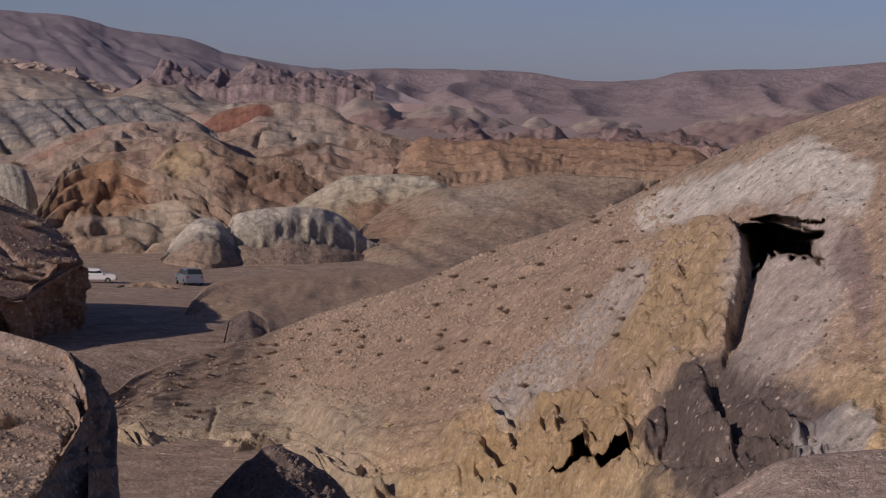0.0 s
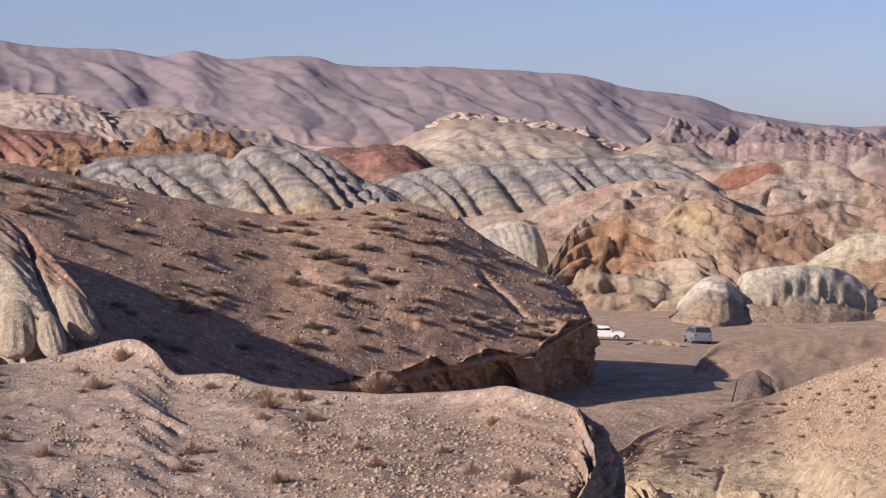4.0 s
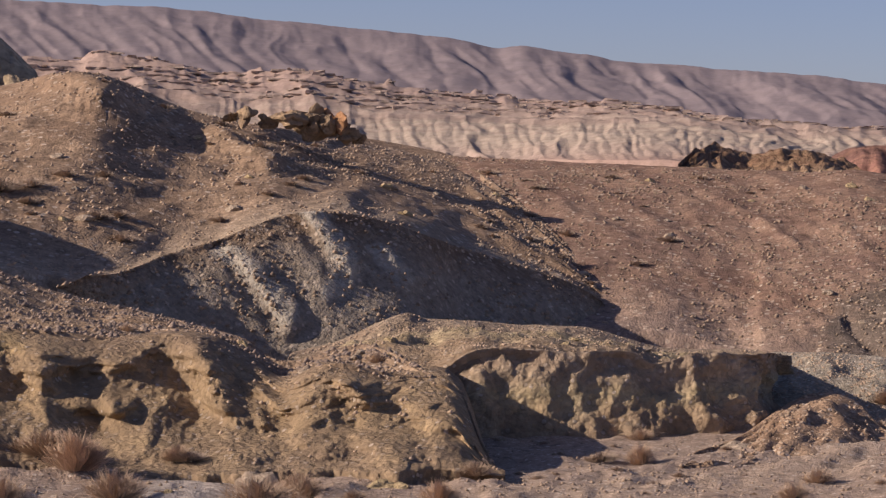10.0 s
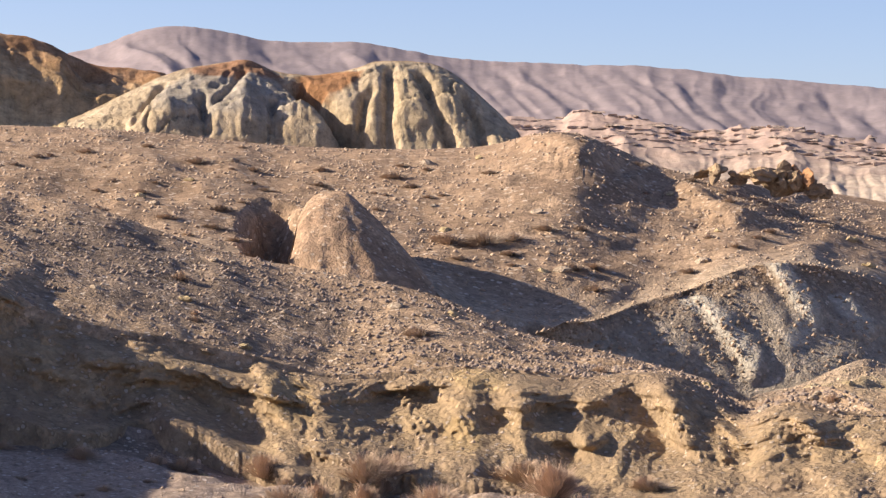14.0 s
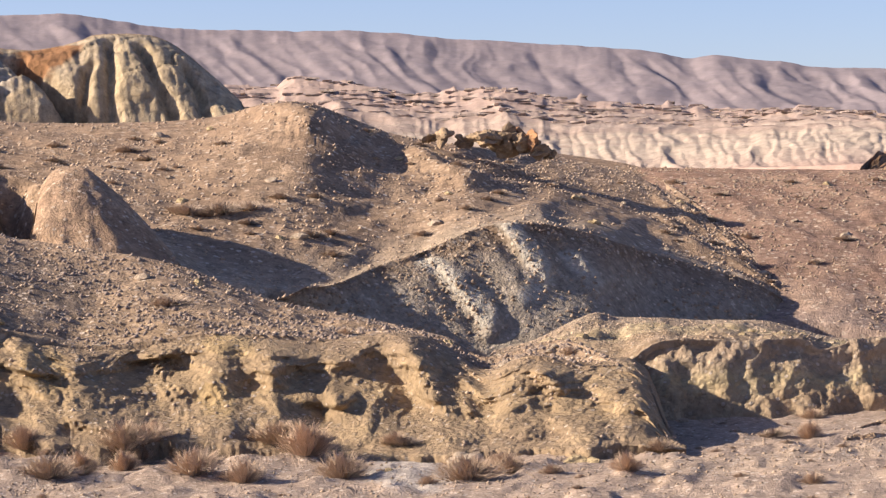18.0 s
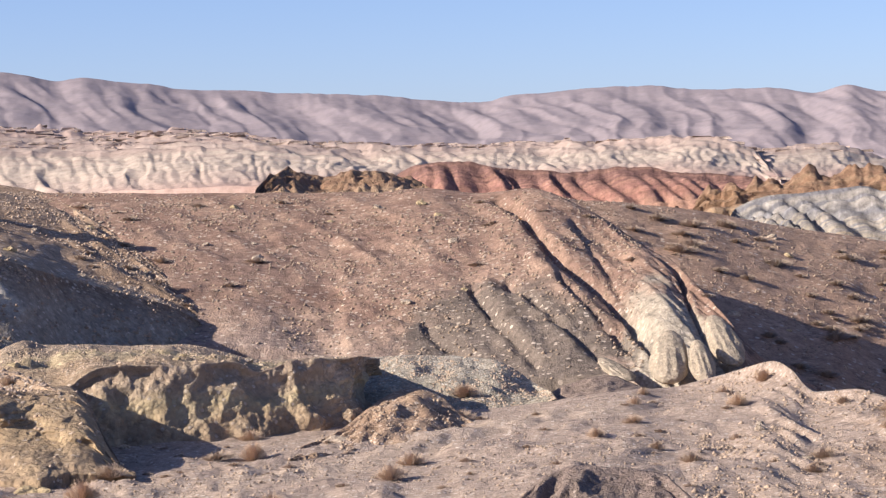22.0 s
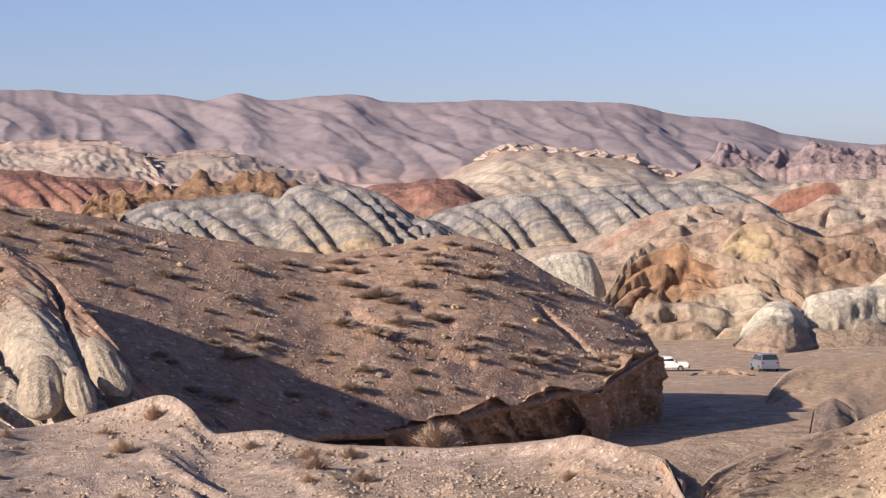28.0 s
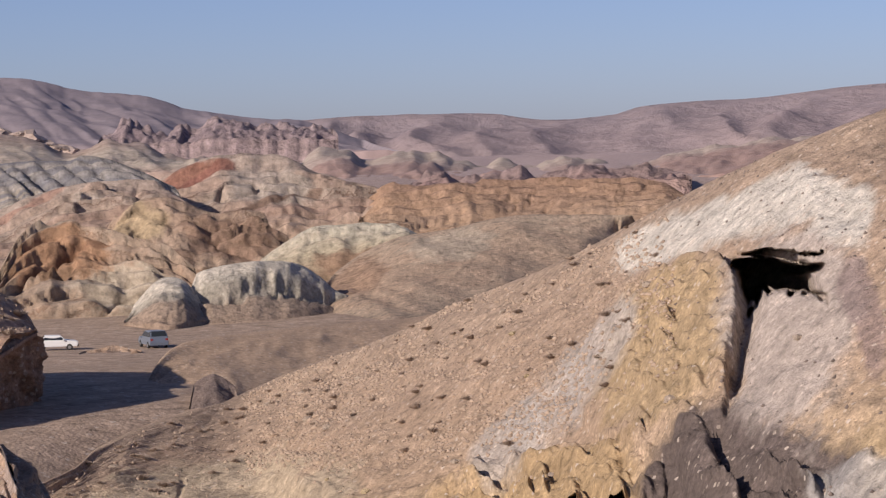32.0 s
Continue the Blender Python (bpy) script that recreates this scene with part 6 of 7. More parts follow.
def right_shape(th, v, s, h):
    (a, w), (a1, _), (_, v1) = TV_RIGHTHILL_ZYEL
    edge = np.interp(v, [p[1] for p in TV_RIGHTHILL_CRACK][::-1], [p[0] for p in TV_RIGHTHILL_CRACK][::-1]) + 0.0012 * vnoise(h * 1.1, s * 0, 92) + 0.0005 * vnoise(h * 4, s * 0, 93)
    r2 = ((th - a) / (a1 - a) / 1.15) ** 2 + ((v - w) / (v1 - w) / 0.95) ** 2
    bulge = 1.2 * np.clip(1 - r2, 0, 1) ** 0.35 / (1 + np.exp((th - edge) / 0.0005))
    niche = -0.5 * np.exp(-(((th - edge - 0.003) / 0.004) ** 2 + ((v - w - 0.02) / 0.12) ** 2)) / (1 + np.exp(-(th - edge) / 0.0006))
    (b, u), (b1, _), (_, u1) = TV_RIGHTHILL_ZYLOW
    q2 = ((th - b) / (b1 - b)) ** 2 + ((v - u) / (u1 - u)) ** 2
    ledge = 1.3 * np.clip(1 - q2, 0, 1) ** 0.4 * (0.7 + 0.5 * ridged(s / 1.6, h / 3, 2, 94))
    knob = capsule(th, v, s, h, *TV_RIGHTHILL_KNOB, 1.0, 1.3, 1.0)
    toes = channel(th, v, TV_RIGHTHILL_DROP, 0.0022, 0.5) + sum(channel(th, v, q, 0.0010, 0.15) for q in (TV_RIGHTHILL_TA, TV_RIGHTHILL_TB, TV_RIGHTHILL_TC))
    deep = np.maximum(15.0 * pit(th, v, TV_RIGHTHILL_CAVE, 5, 0.24, -2.89), 4.0 * pit(th, v, TV_RIGHTHILL_SLOT, 15, 0.3, -2.89)) + 8.0 * pit(th, v, TV_RIGHTHILL_NICHE, 35, 0.25, 0.28)
    crumble = 0.55 * (np.clip(1 - r2, 0, 1) ** 0.5 + np.clip(1 - q2, 0, 1) ** 0.5) * (np.abs(fbm(s / 1.5, h / 2.2, 4, 98)) * 2 - 0.4)
    low = np.clip((0.3 - v) / 0.16, 0, 1) * np.clip(v / 0.03, 0, 1)
    foot = 1.3 * low * (ridged(s / 3.2 + 0.5 * vnoise(h, s / 3, 66), h / 7, 3, 95) - 0.5)
    return bulge + niche + ledge + knob + toes + crumble + foot, deep


S("spur", SPUR_C, SPUR_F, M_SPUR, "rounded tan spur beside the valley floor", "hill", k=1.6, gully=(9, 0.8), rough=0.4, seed=30, ends=(0.0, 0.02))
hill_b = S("brown_hillside", HILLB_C, HILLB_F, M_DARK_HILL, "dark brown stony hillside with dry shrubs", "hill", k=1.25, gully=(7, 0.25), rough=0.3, seed=31, skew=0.8, ends=(0.02, 0.0), shape=hill_b_shape, skirt=0)
face("undercut_wall", F_UNDER_T, F_UNDER_B, M_DARK_HILL, "dark undercut rock wall", "", gully=(2.6, 1.3), rough=0.6, knobs=0.4, n=380, nv=110, seed=45, parent=hill_b)
def hill_c_shape(th, v, s, h):
    a, w = TV_HILLC_HOLE[0]
    knoll = capsule(th, v, s, h, *TV_HILLC_KNOLL, 5.0, 7.0, 0.25) + channel(th, v, TV_HILLC_DIP, 0.007, 0.5)
    hollow = ((th - a) / 0.011) ** 2 + ((v - w) / 0.16) ** 2
    knoll = knoll + lobe(th, v, TV_HILLC_RIDGE, (0.010, 0.007), 0.6)
    return knoll - 4.0 * np.exp(-(hollow * (1 + 0.35 * vnoise(s * 1.1, h * 1.1, 97))) ** 2)


hill_c = S("stony_hillside", HILLC_C, HILLC_F, M_TAN_HILL, "stony tan hillside strewn with pebbles", "hill", k=1.2, gully=(8, 0.35), rough=0.35, seed=32, ends=(0.0, 0.0), shape=hill_c_shape, skirt=0.55, clean=0.05)
S("earth_cone", CONE_C, CONE_F, M_TAN, "mound of tan earth beside a dark hollow", "mound", k=1.6, gully=(2.5, 0.3), rough=0.2, seed=54, back=0.6, ends=(0.06, 0.06))
def scarp_shape(th, v, s, h):
    f = sum(channel(th, v, c, 0.0030, 0.3) for c in (TV_SCARP_A, TV_SCARP_B, TV_SCARP_C1, TV_SCARP_D))
    return f + sum(capsule(th, v, s, h, *q, 0.35, 0.75, 0.35) for q in (TV_SCARP_RIBA, TV_SCARP_RIBB, TV_SCARP_RIBC))


scarp = S("scarp", SCARP_C, SCARP_F, M_SCARP, "grey-brown gullied scarp under the stony hillside", "cliff", k=1.25, shape=scarp_shape, gully=(4, 0.35), rough=0.3, seed=46, skew=0.6, level=True, back=0.35, drop=0.12, ends=(0.05, 0.05))
def clay_toe(parent, foot, top, half, mat, seed):
    """A rounded, fluted clay toe that leans back against its hill from its foot to its top."""
    foot, top = Vector(foot), Vector(top)
    bm = bmesh.new()
    bmesh.ops.create_icosphere(bm, subdivisions=5, radius=1.0)
    rise = top.z - foot.z
    back = Vector((top.x - foot.x, top.y - foot.y, 0))
    side = Vector((foot.y, -foot.x, 0)).normalized()
    away = Vector((foot.x, foot.y, 0)).normalized()
    off = Vector((seed * 3.1, seed * 1.7, 0))
    for v in bm.verts:
        x, y, z = v.co
        up = 0.5 + 0.62 * z
        wide = half * (1.05 - 0.3 * max(up, 0)) * (1 + 0.12 * noise.noise(Vector((z * 1.5, 3, seed))))
        flute = 1 - 0.10 * abs(math.sin(x * 7 + seed + 0.8 * z)) * max(0, 1 - abs(z)) + 0.07 * noise.noise(v.co * 2.3 + off) + 0.03 * noise.noise(v.co * 7 + off)
        v.co = foot + back * up + Vector((0, 0, rise * up - 0.12)) + side * (x * wide * flute) + away * (y * half * 1.0 * flute)
    for f in bm.faces:
        f.smooth = True
    return part("clay_toe", bm, mat, parent, "pale rounded clay toe at the hill foot")


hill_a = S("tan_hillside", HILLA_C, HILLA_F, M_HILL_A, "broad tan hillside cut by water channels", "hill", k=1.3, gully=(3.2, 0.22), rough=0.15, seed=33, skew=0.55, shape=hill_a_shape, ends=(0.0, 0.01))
for n, half in enumerate((0.92, 0.58, 0.8, 0.6)):
    clay_toe(hill_a, F_TOES[2 * n], F_TOES[2 * n + 1], half, M_TOE, n + 1)
hill_r = S("ochre_hillside", RIGHTHILL_C, RIGHTHILL_F, M_RIGHT, "tan hillside with ochre and chalk faces and a small cave", "hill", k=1.3, gully=(7, 0.6), rough=0.4, seed=34, shape=right_shape, ends=(0.0, 0.0), cell=0.0005)
S("gravel_mound", GRAVELMOUND_C, GRAVELMOUND_F, M_GRAVEL_G, "pale grey gravel mound beside the track", "mound", k=1.5, gully=(3, 0.5), rough=0.3, knobs=0.2, seed=35)
S("gravel_mound", DUMP_C, DUMP_F, M_GRAVEL_D, "small dark gravel heap", "mound", k=1.5, gully=(2.5, 0.4), rough=0.3, knobs=0.2, seed=36)
bank = S("clay_bank", BLOCK_C, BLOCK_F, M_BLOCK, "flat-topped clay bank with a steep shaded face", "bank", k=1.2, gully=(3, 0.3), rough=0.25, knobs=0.2, seed=37, skirt=0.08)
face("bank_face", F_BLOCK_T, F_BLOCK_B, M_BLOCK, "steep lumpy clay face", "", k=1.0, gully=(2.6, 0.7), rough=0.45, knobs=0.3, n=260, nv=80, seed=51, parent=bank)
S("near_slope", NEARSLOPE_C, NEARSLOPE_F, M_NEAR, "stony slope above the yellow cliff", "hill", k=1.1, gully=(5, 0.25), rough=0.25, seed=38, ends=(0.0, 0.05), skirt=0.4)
def cliff_shape(th, v, s, h):
    B, C = TV_CLIFF_BUTT, TV_CLIFF_CLEFT
    f = np.zeros_like(th)
    for n in range(len(B) // 2):
        f = np.maximum(f, lobe(th, v, B[2 * n:2 * n + 2], (0.006 + 0.002 * (n % 3), 0.013), 0.3 + 0.15 * (n * 2 % 5), 0.05))
    for n in range(len(C) // 2):
        f = f - lobe(th, v, C[2 * n:2 * n + 2], (0.009, 0.011), 0.8, 0.05)
    lip = np.exp(-((v - 0.85) / 0.14) ** 2) * np.clip(vnoise(s / 2.4, h / 4, 61) + 0.35, 0, 1) * 0.7
    crumbs = 0.3 * np.maximum(fbm(s / 0.55, h / 0.75, 3, 67), 0) + 0.35 * np.maximum(fbm(s / 1.3, h / 1.8, 2, 68), 0)
    apron = 1.5 * np.clip((0.28 - v) / 0.28, 0, 1) * (0.8 + 0.3 * vnoise(s / 1.6, h, 64))
    broken = 1.1 * fbm(s / 3.4, h / 2.2, 4, 69, 0.6) + 0.7 * np.clip(vnoise(s / 1.9, h / 1.1, 70), 0, 1)
    return f + lip + crumbs + apron + broken * np.clip(v / 0.1, 0, 1) * np.clip((1.05 - v) / 0.4, 0, 1)


S("earth_cliff", CLIFF_C, CLIFF_F, M_CLIFF, "crumbling yellow earth cliff with knobs and hollows", "cliff", k=1.4, gully=(6.0, 1.0), rough=0.6, lump=0.35, back=1.5, drop=0.3, seed=39, skew=0.15, cell=0.0007, level=True, ends=(0.0, 0.03), shape=cliff_shape, taper=0.3)
S("earth_bank", BANK_C, BANK_F, M_TAN, "low rubbly earth bank beside the track", "bank", k=1.5, gully=(2.5, 0.4), rough=0.3, lump=0.1, knobs=0.2, seed=40, ends=(0.06, 0.06))
def flat_shape(th, v, s, h):
    """The flat breaks off along a ragged edge at the mouth of the ravine."""
    q = np.array(TV_FLAT_EDGE[::-1])
    edge = np.interp(v, q[:, 1], q[:, 0]) + 0.0011 * fbm(h / 2.2, s * 0, 3, 99)
    return -6.0 / (1 + np.exp(-(th - edge) / 0.0003))


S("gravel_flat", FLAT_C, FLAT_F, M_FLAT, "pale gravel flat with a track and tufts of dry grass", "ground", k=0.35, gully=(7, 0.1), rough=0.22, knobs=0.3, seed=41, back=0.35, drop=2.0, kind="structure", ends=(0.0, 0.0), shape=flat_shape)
face("crack_wall", F_CRACK_T, F_CRACK_B, M_TAN, "dark undercut earth wall at the edge of the gravel flat", "bank", gully=(2.5, 0.4), rough=0.3, seed=44)
S("gravel_mound", GRAVELHEAP_C, GRAVELHEAP_F, M_GRAVEL_D, "heap of dark grey gravel on the pale flat", "mound", k=1.5, gully=(1.6, 0.2), rough=0.22, knobs=0.2, lump=0.05, seed=71, ends=(0.35, 0.3))
S("gravel_mound", HEAP_C, HEAP_F, M_GRAVEL_D, "dark gravel heap at the foot of the tan spur", "mound", k=1.5, gully=(3, 0.5), rough=0.4, seed=57, ends=(0.15, 0.15))
S("earth_mound", WASH_C, WASH_F, M_TAN, "low rubble ridge on the valley floor beside the cars", "mound", k=1.4, gully=(3, 0.5), rough=0.4, knobs=0.4, seed=58, ends=(0.1, 0.1))
S("gravel_dome", DOME_C, DOME_F, M_GRAVEL_D, "dark rounded gravel dome", "mound", k=1.6, gully=(1.6, 0.4), rough=0.4, knobs=0.4, lump=0.2, crag=0.15, seed=42)
S("gravel_dome", DARKGRAVEL_C, DARKGRAVEL_F, M_GRAVEL_D, "mound of dark loose gravel", "mound", k=1.7, gully=(2.5, 0.3), rough=0.2, knobs=0.1, seed=43)
S("gravel_mound", PALEGRAVEL_C, PALEGRAVEL_F, M_FLAT, "pale gravel mound below the scree", "mound", k=1.4, gully=(3, 0.15), rough=0.15, seed=52)

# ---------------------------------------------------------------- rock ledges
def ledge(surface, v, ur, size, mat, seed, gap=0.25, wave=0.008):
    """One bed of broken caprock along a slope: blocks side by side, joined, lying into the face behind them."""
    th, G = SURFACES[surface]
    nv, n = G.shape[:2]
    r = random.Random(seed)
    bm = bmesh.new()
    u = ur[0]
    span = float(np.hypot(G[-1, -1, 0] - G[-1, 0, 0], G[-1, -1, 1] - G[-1, 0, 1]))
    while u < ur[1]:
        w = size * r.uniform(0.8, 4.2)
        step = w / span
        fv = min(max(v + wave * float(vnoise(np.array(u * 30.0), np.array(0.0), seed)) + wave * 0.3 * r.uniform(-1, 1), 0), 0.995)
        if r.random() > gap:
            p = Vector(G[min(int(fv * (nv - 1)), nv - 1), min(int((u + step / 2) * (n - 1)), n - 1)])
            away = Vector((p.x, p.y, 0)).normalized()
            side = Vector((away.y, -away.x, 0))
            tall, deep = size * r.uniform(0.3, 0.55), size * r.uniform(1.8, 2.8)
            skew = [Vector((r.uniform(-0.06, 0.06), r.uniform(-0.14, 0.14), r.uniform(-0.14, 0.14))) for _ in range(8)]
            vs = []
            for k in range(8):
                a, b, c = (k & 1) - 0.5, (k >> 1 & 1) - 0.35, (k >> 2 & 1) - 0.45
                taper = 1 - 0.18 * (k >> 2 & 1)
                vs.append(bm.verts.new(p + side * (a * taper + skew[k].x) * w + away * (b + skew[k].y) * deep + Vector((0, 0, (c + skew[k].z) * tall))))
            for q in ((0, 1, 5, 4), (1, 3, 7, 5), (3, 2, 6, 7), (2, 0, 4, 6), (4, 5, 7, 6), (0, 2, 3, 1)):
                bm.faces.new([vs[i] for i in q])
        u += step * r.uniform(0.85, 1.1)
    return tagged(part("rock_ledge", bm, mat, bpy.data.objects[surface]), "broken bed of pinkish cream caprock", kind="stuff")


for n, (v, u0, u1, size) in enumerate(((0.985, 0.0, 1.0, 1.7), (0.93, 0.0, 0.78, 1.7), (0.87, 0.0, 0.66, 2.0), (0.8, 0.0, 0.6, 1.8), (0.73, 0.0, 0.56, 2.0), (0.65, 0.0, 0.5, 2.0))):
    ledge("badland_cliff", v, (u0, u1), size, M_CAP, 900 + n, 0.03 + 0.04 * (n % 3))
ledge("badland_cliff.001", 0.985, (0.0, 0.8), 1.6, M_CAP, 920, 0.1)
ledge("badland_cliff.001", 0.88, (0.0, 0.6), 1.5, M_CAP, 921, 0.2)

# ---------------------------------------------------------------- loose things
def on_surface(name, fu, fv):
    """Place and slope on a hill, by its fractions along and up."""
    G = SURFACES[name][1]
    nv, n = G.shape[:2]
    i, j = min(int(fv * (nv - 1)), nv - 2), min(int(fu * (n - 1)), n - 2)
    p = G[i, j]
    nrm = np.cross(G[i, j + 1] - p, G[i + 1, j] - p)
    nrm = nrm / (np.linalg.norm(nrm) + 1e-9)
    return Vector(p), Vector(nrm if nrm[2] > 0 else -nrm)


def rock_mesh(name, seed, mat, cuts=2, jag=0.28):
    bm = bmesh.new()
    bmesh.ops.create_icosphere(bm, subdivisions=cuts, radius=0.5)
    r = random.Random(seed)
    off = Vector((r.random() * 50, r.random() * 50, r.random() * 50))
    for v in bm.verts:
        d = 1 + jag * noise.noise(v.co * 2.2 + off) * 1.6 + jag * 0.5 * noise.noise(v.co * 5 + off)
        v.co = Vector((v.co.x * d, v.co.y * d, v.co.z * d * 0.75))
    me = bpy.data.meshes.new(name)
    bm.to_mesh(me)
    bm.free()
    me.materials.append(mat)
    return me


M_ROCK = earth("rock", [(0.0, (0.4, 0.32, 0.25)), (1.0, (0.4, 0.32, 0.25))], patch=0.4, grain=5.0, bump=0.05, stain=(0.3, (0.5, 0.43, 0.34)))
M_ROCK_Y = earth("yellow rock", [(0.0, (0.46, 0.36, 0.22)), (1.0, (0.46, 0.36, 0.22))], patch=0.4, grain=5.0, bump=0.05)
M_ROCK_R = earth("rust rock", [(0.0, (0.4, 0.22, 0.12)), (1.0, (0.4, 0.22, 0.12))], patch=0.5, grain=5.0, bump=0.06, stain=(0.4, (0.3, 0.17, 0.1)))
M_PEBBLE = plain("pebbles", (0.38, 0.285, 0.21), 0.9, vary=0.45)
M_PEBBLE_D = plain("dark pebbles", (0.2, 0.155, 0.13), 0.9, vary=0.45)
M_STRAW = plain("dry straw", (0.44, 0.325, 0.24), 0.9, vary=0.3)
M_STRAW_R = plain("rusty dry twigs", (0.46, 0.33, 0.24), 0.9, vary=0.35)
M_TWIG = plain("grey-brown twigs", (0.38, 0.29, 0.225), 0.9, vary=0.35)

for k, (p, size, mat) in enumerate(zip(F_BOUL, (0.85, 0.75, 0.7, 1.1, 0.8, 0.9), (M_ROCK, M_ROCK_Y, M_ROCK_Y, M_ROCK, M_ROCK, M_ROCK_R))):
    ob = new("boulder", rock_mesh("boulder", 60 + k, mat, 3, 0.35))
    ob.matrix_world = Matrix.LocRotScale(Vector(p) - Vector((0, 0, size * 0.12)), Euler((0, 0, k * 1.3)), (size * 1.1, size, size * 0.85))
    tagged(ob, "weathered tan boulder lying on the ground" if mat is not M_ROCK_Y else "broken yellow boulder lying by the cliff foot", "rock", "loose boulders")
for k, p in enumerate(F_ROCKS):
    size = (1.0, 0.8, 1.1, 0.9, 1.2, 0.8, 1.1, 0.9, 0.8, 0.6, 0.7, 0.8, 0.7, 0.9, 0.7)[k]
    ob = new("crag_rock", rock_mesh("crag_rock", 80 + k, M_RUST if k % 5 != 1 else M_ROCK_R, 3, 0.7))
    ob.matrix_world = Matrix.LocRotScale(Vector(p) - Vector((0, 0, size * 0.3)), Euler((0.3 * k, 0.2, k * 0.9)), (size * 1.3, size, size * 0.9))
    tagged(ob, "jagged rust-brown rock on the hill crest", "rock", "rocks on the crest")
# broken blocks along the top of the far mesa
MG = SURFACES["mesa"][1]
for k in range(26):
    at = Vector(MG[-1, int((0.16 + 0.5 * k / 26) * MG.shape[1])])
    ob = new("cap_rock", rock_mesh("cap_rock", 500 + k % 5, M_CAP, 2, 0.5))
    ob.parent = mesa
    ob.matrix_world = Matrix.LocRotScale(at + Vector((0, 0, -0.6)), Euler((0.1 * (k % 3), 0.1, k * 1.7)), (7 + (k * 7 % 5), 6, 3.0 + (k * 5 % 4) * 0.7))
for k, (p, size) in enumerate(zip(F_GULR, (0.7, 0.35, 0.4, 0.8))):
    ob = new("gully_rock", rock_mesh("gully_rock", 95 + k, M_ROCK_R if k in (0, 2) else M_ROCK, 3, 0.4))
    ob.matrix_world = Matrix.LocRotScale(Vector(p), Euler((0.1, 0.2, k * 0.9)), (size * 1.2, size, size * 0.8))
    tagged(ob, "orange rock at the head of a gully" if k in (0, 2) else "pale rock lying on the hillside", "rock", "rocks on the hillside")


SHARED = [rock_mesh("loose_rock", 700 + k, (M_ROCK, M_ROCK, M_ROCK_Y)[k % 3], 2, 0.4) for k in range(9)]
pick = random.Random(17)
for surface, count, lo, hi, ur, vr in (("near_slope", 26, 0.2, 0.5, (0.25, 0.98), (0.05, 0.9)), ("stony_hillside", 30, 0.25, 0.65, (0.2, 0.98), (0.1, 0.95)), ("tan_hillside", 22, 0.25, 0.6, (0.03, 0.75), (0.15, 0.9)),
                                       ("gravel_flat", 24, 0.15, 0.4, (0.2, 0.98), (0.6, 0.98)), ("brown_hillside", 20, 0.3, 0.7, (0.05, 0.95), (0.1, 0.9)), ("clay_bank", 10, 0.2, 0.45, (0.1, 0.9), (0.05, 0.9)), ("ochre_hillside", 26, 0.25, 0.6, (0.05, 0.9), (0.08, 0.9))):
    for _ in range(count):
        p, nrm = on_surface(surface, pick.uniform(*ur), pick.uniform(*vr))
        size = pick.uniform(lo, hi)
        ob = new("loose_rock", pick.choice(SHARED))
        ob.matrix_world = Matrix.LocRotScale(p, Euler((pick.uniform(-.3, .3), pick.uniform(-.3, .3), pick.uniform(0, 6))), (size * 1.2, size, size * 0.8))
        tagged(ob, "small weathered rock lying on the stony ground", "rock", "loose rocks")


def tuft_mesh(name, seed, mat, blades=220, spread=0.5, thick=0.008, height=0.5):
    """A dry shrub: fine bent twigs that fan out from one root to a rounded, ragged outline, each with two side twigs."""
    r = random.Random(seed)
    verts, faces = [], []
    for k in range(blades):
        a = r.uniform(0, 2 * math.pi)
        lean = r.uniform(0.05, 1.0) ** 0.7
        top = Vector((math.cos(a) * spread * lean, math.sin(a) * spread * lean, height * (1.05 - 0.75 * lean ** 2) * r.uniform(0.55, 1.1)))
        base = Vector((math.cos(a), math.sin(a), 0)) * spread * lean * r.uniform(0.05, 0.4)
        s = Vector((-math.sin(a + 0.7), math.cos(a + 0.7), 0.2)) * thick * r.uniform(0.6, 1.5)
        mid = base.lerp(top, 0.55) + Vector((r.uniform(-.05, .05), r.uniform(-.05, .05), r.uniform(0, .06)))
        i = len(verts)
        verts += [base - s, base + s, mid + s * 0.8, mid - s * 0.8, top]
        faces += [(i, i + 1, i + 2, i + 3), (i + 3, i + 2, i + 4)]
        for _ in range(2):
            tip = mid.lerp(top, r.uniform(0.3, 1.0)) + Vector((r.uniform(-.13, .13), r.uniform(-.13, .13), r.uniform(-0.02, 0.1)))
            j = len(verts)
            verts += [mid - s * 0.7, mid + s * 0.7, tip]
            faces += [(j, j + 1, j + 2)]
    me = bpy.data.meshes.new(name)
    me.from_pydata([tuple(v) for v in verts], [], faces)
    me.materials.append(mat)
    return me


TUFT_S = [tuft_mesh("dry_shrub", 200 + k, M_STRAW, 300, 0.5, 0.006, 0.42) for k in range(4)]
TUFT_R = [tuft_mesh("dry_shrub", 210 + k, M_STRAW_R, 360, 0.5, 0.007, 0.52) for k in range(3)]
TUFT_D = [tuft_mesh("dry_shrub", 220 + k, M_TWIG, 230, 0.65, 0.011, 0.27) for k in range(4)]
rnd = random.Random(5)


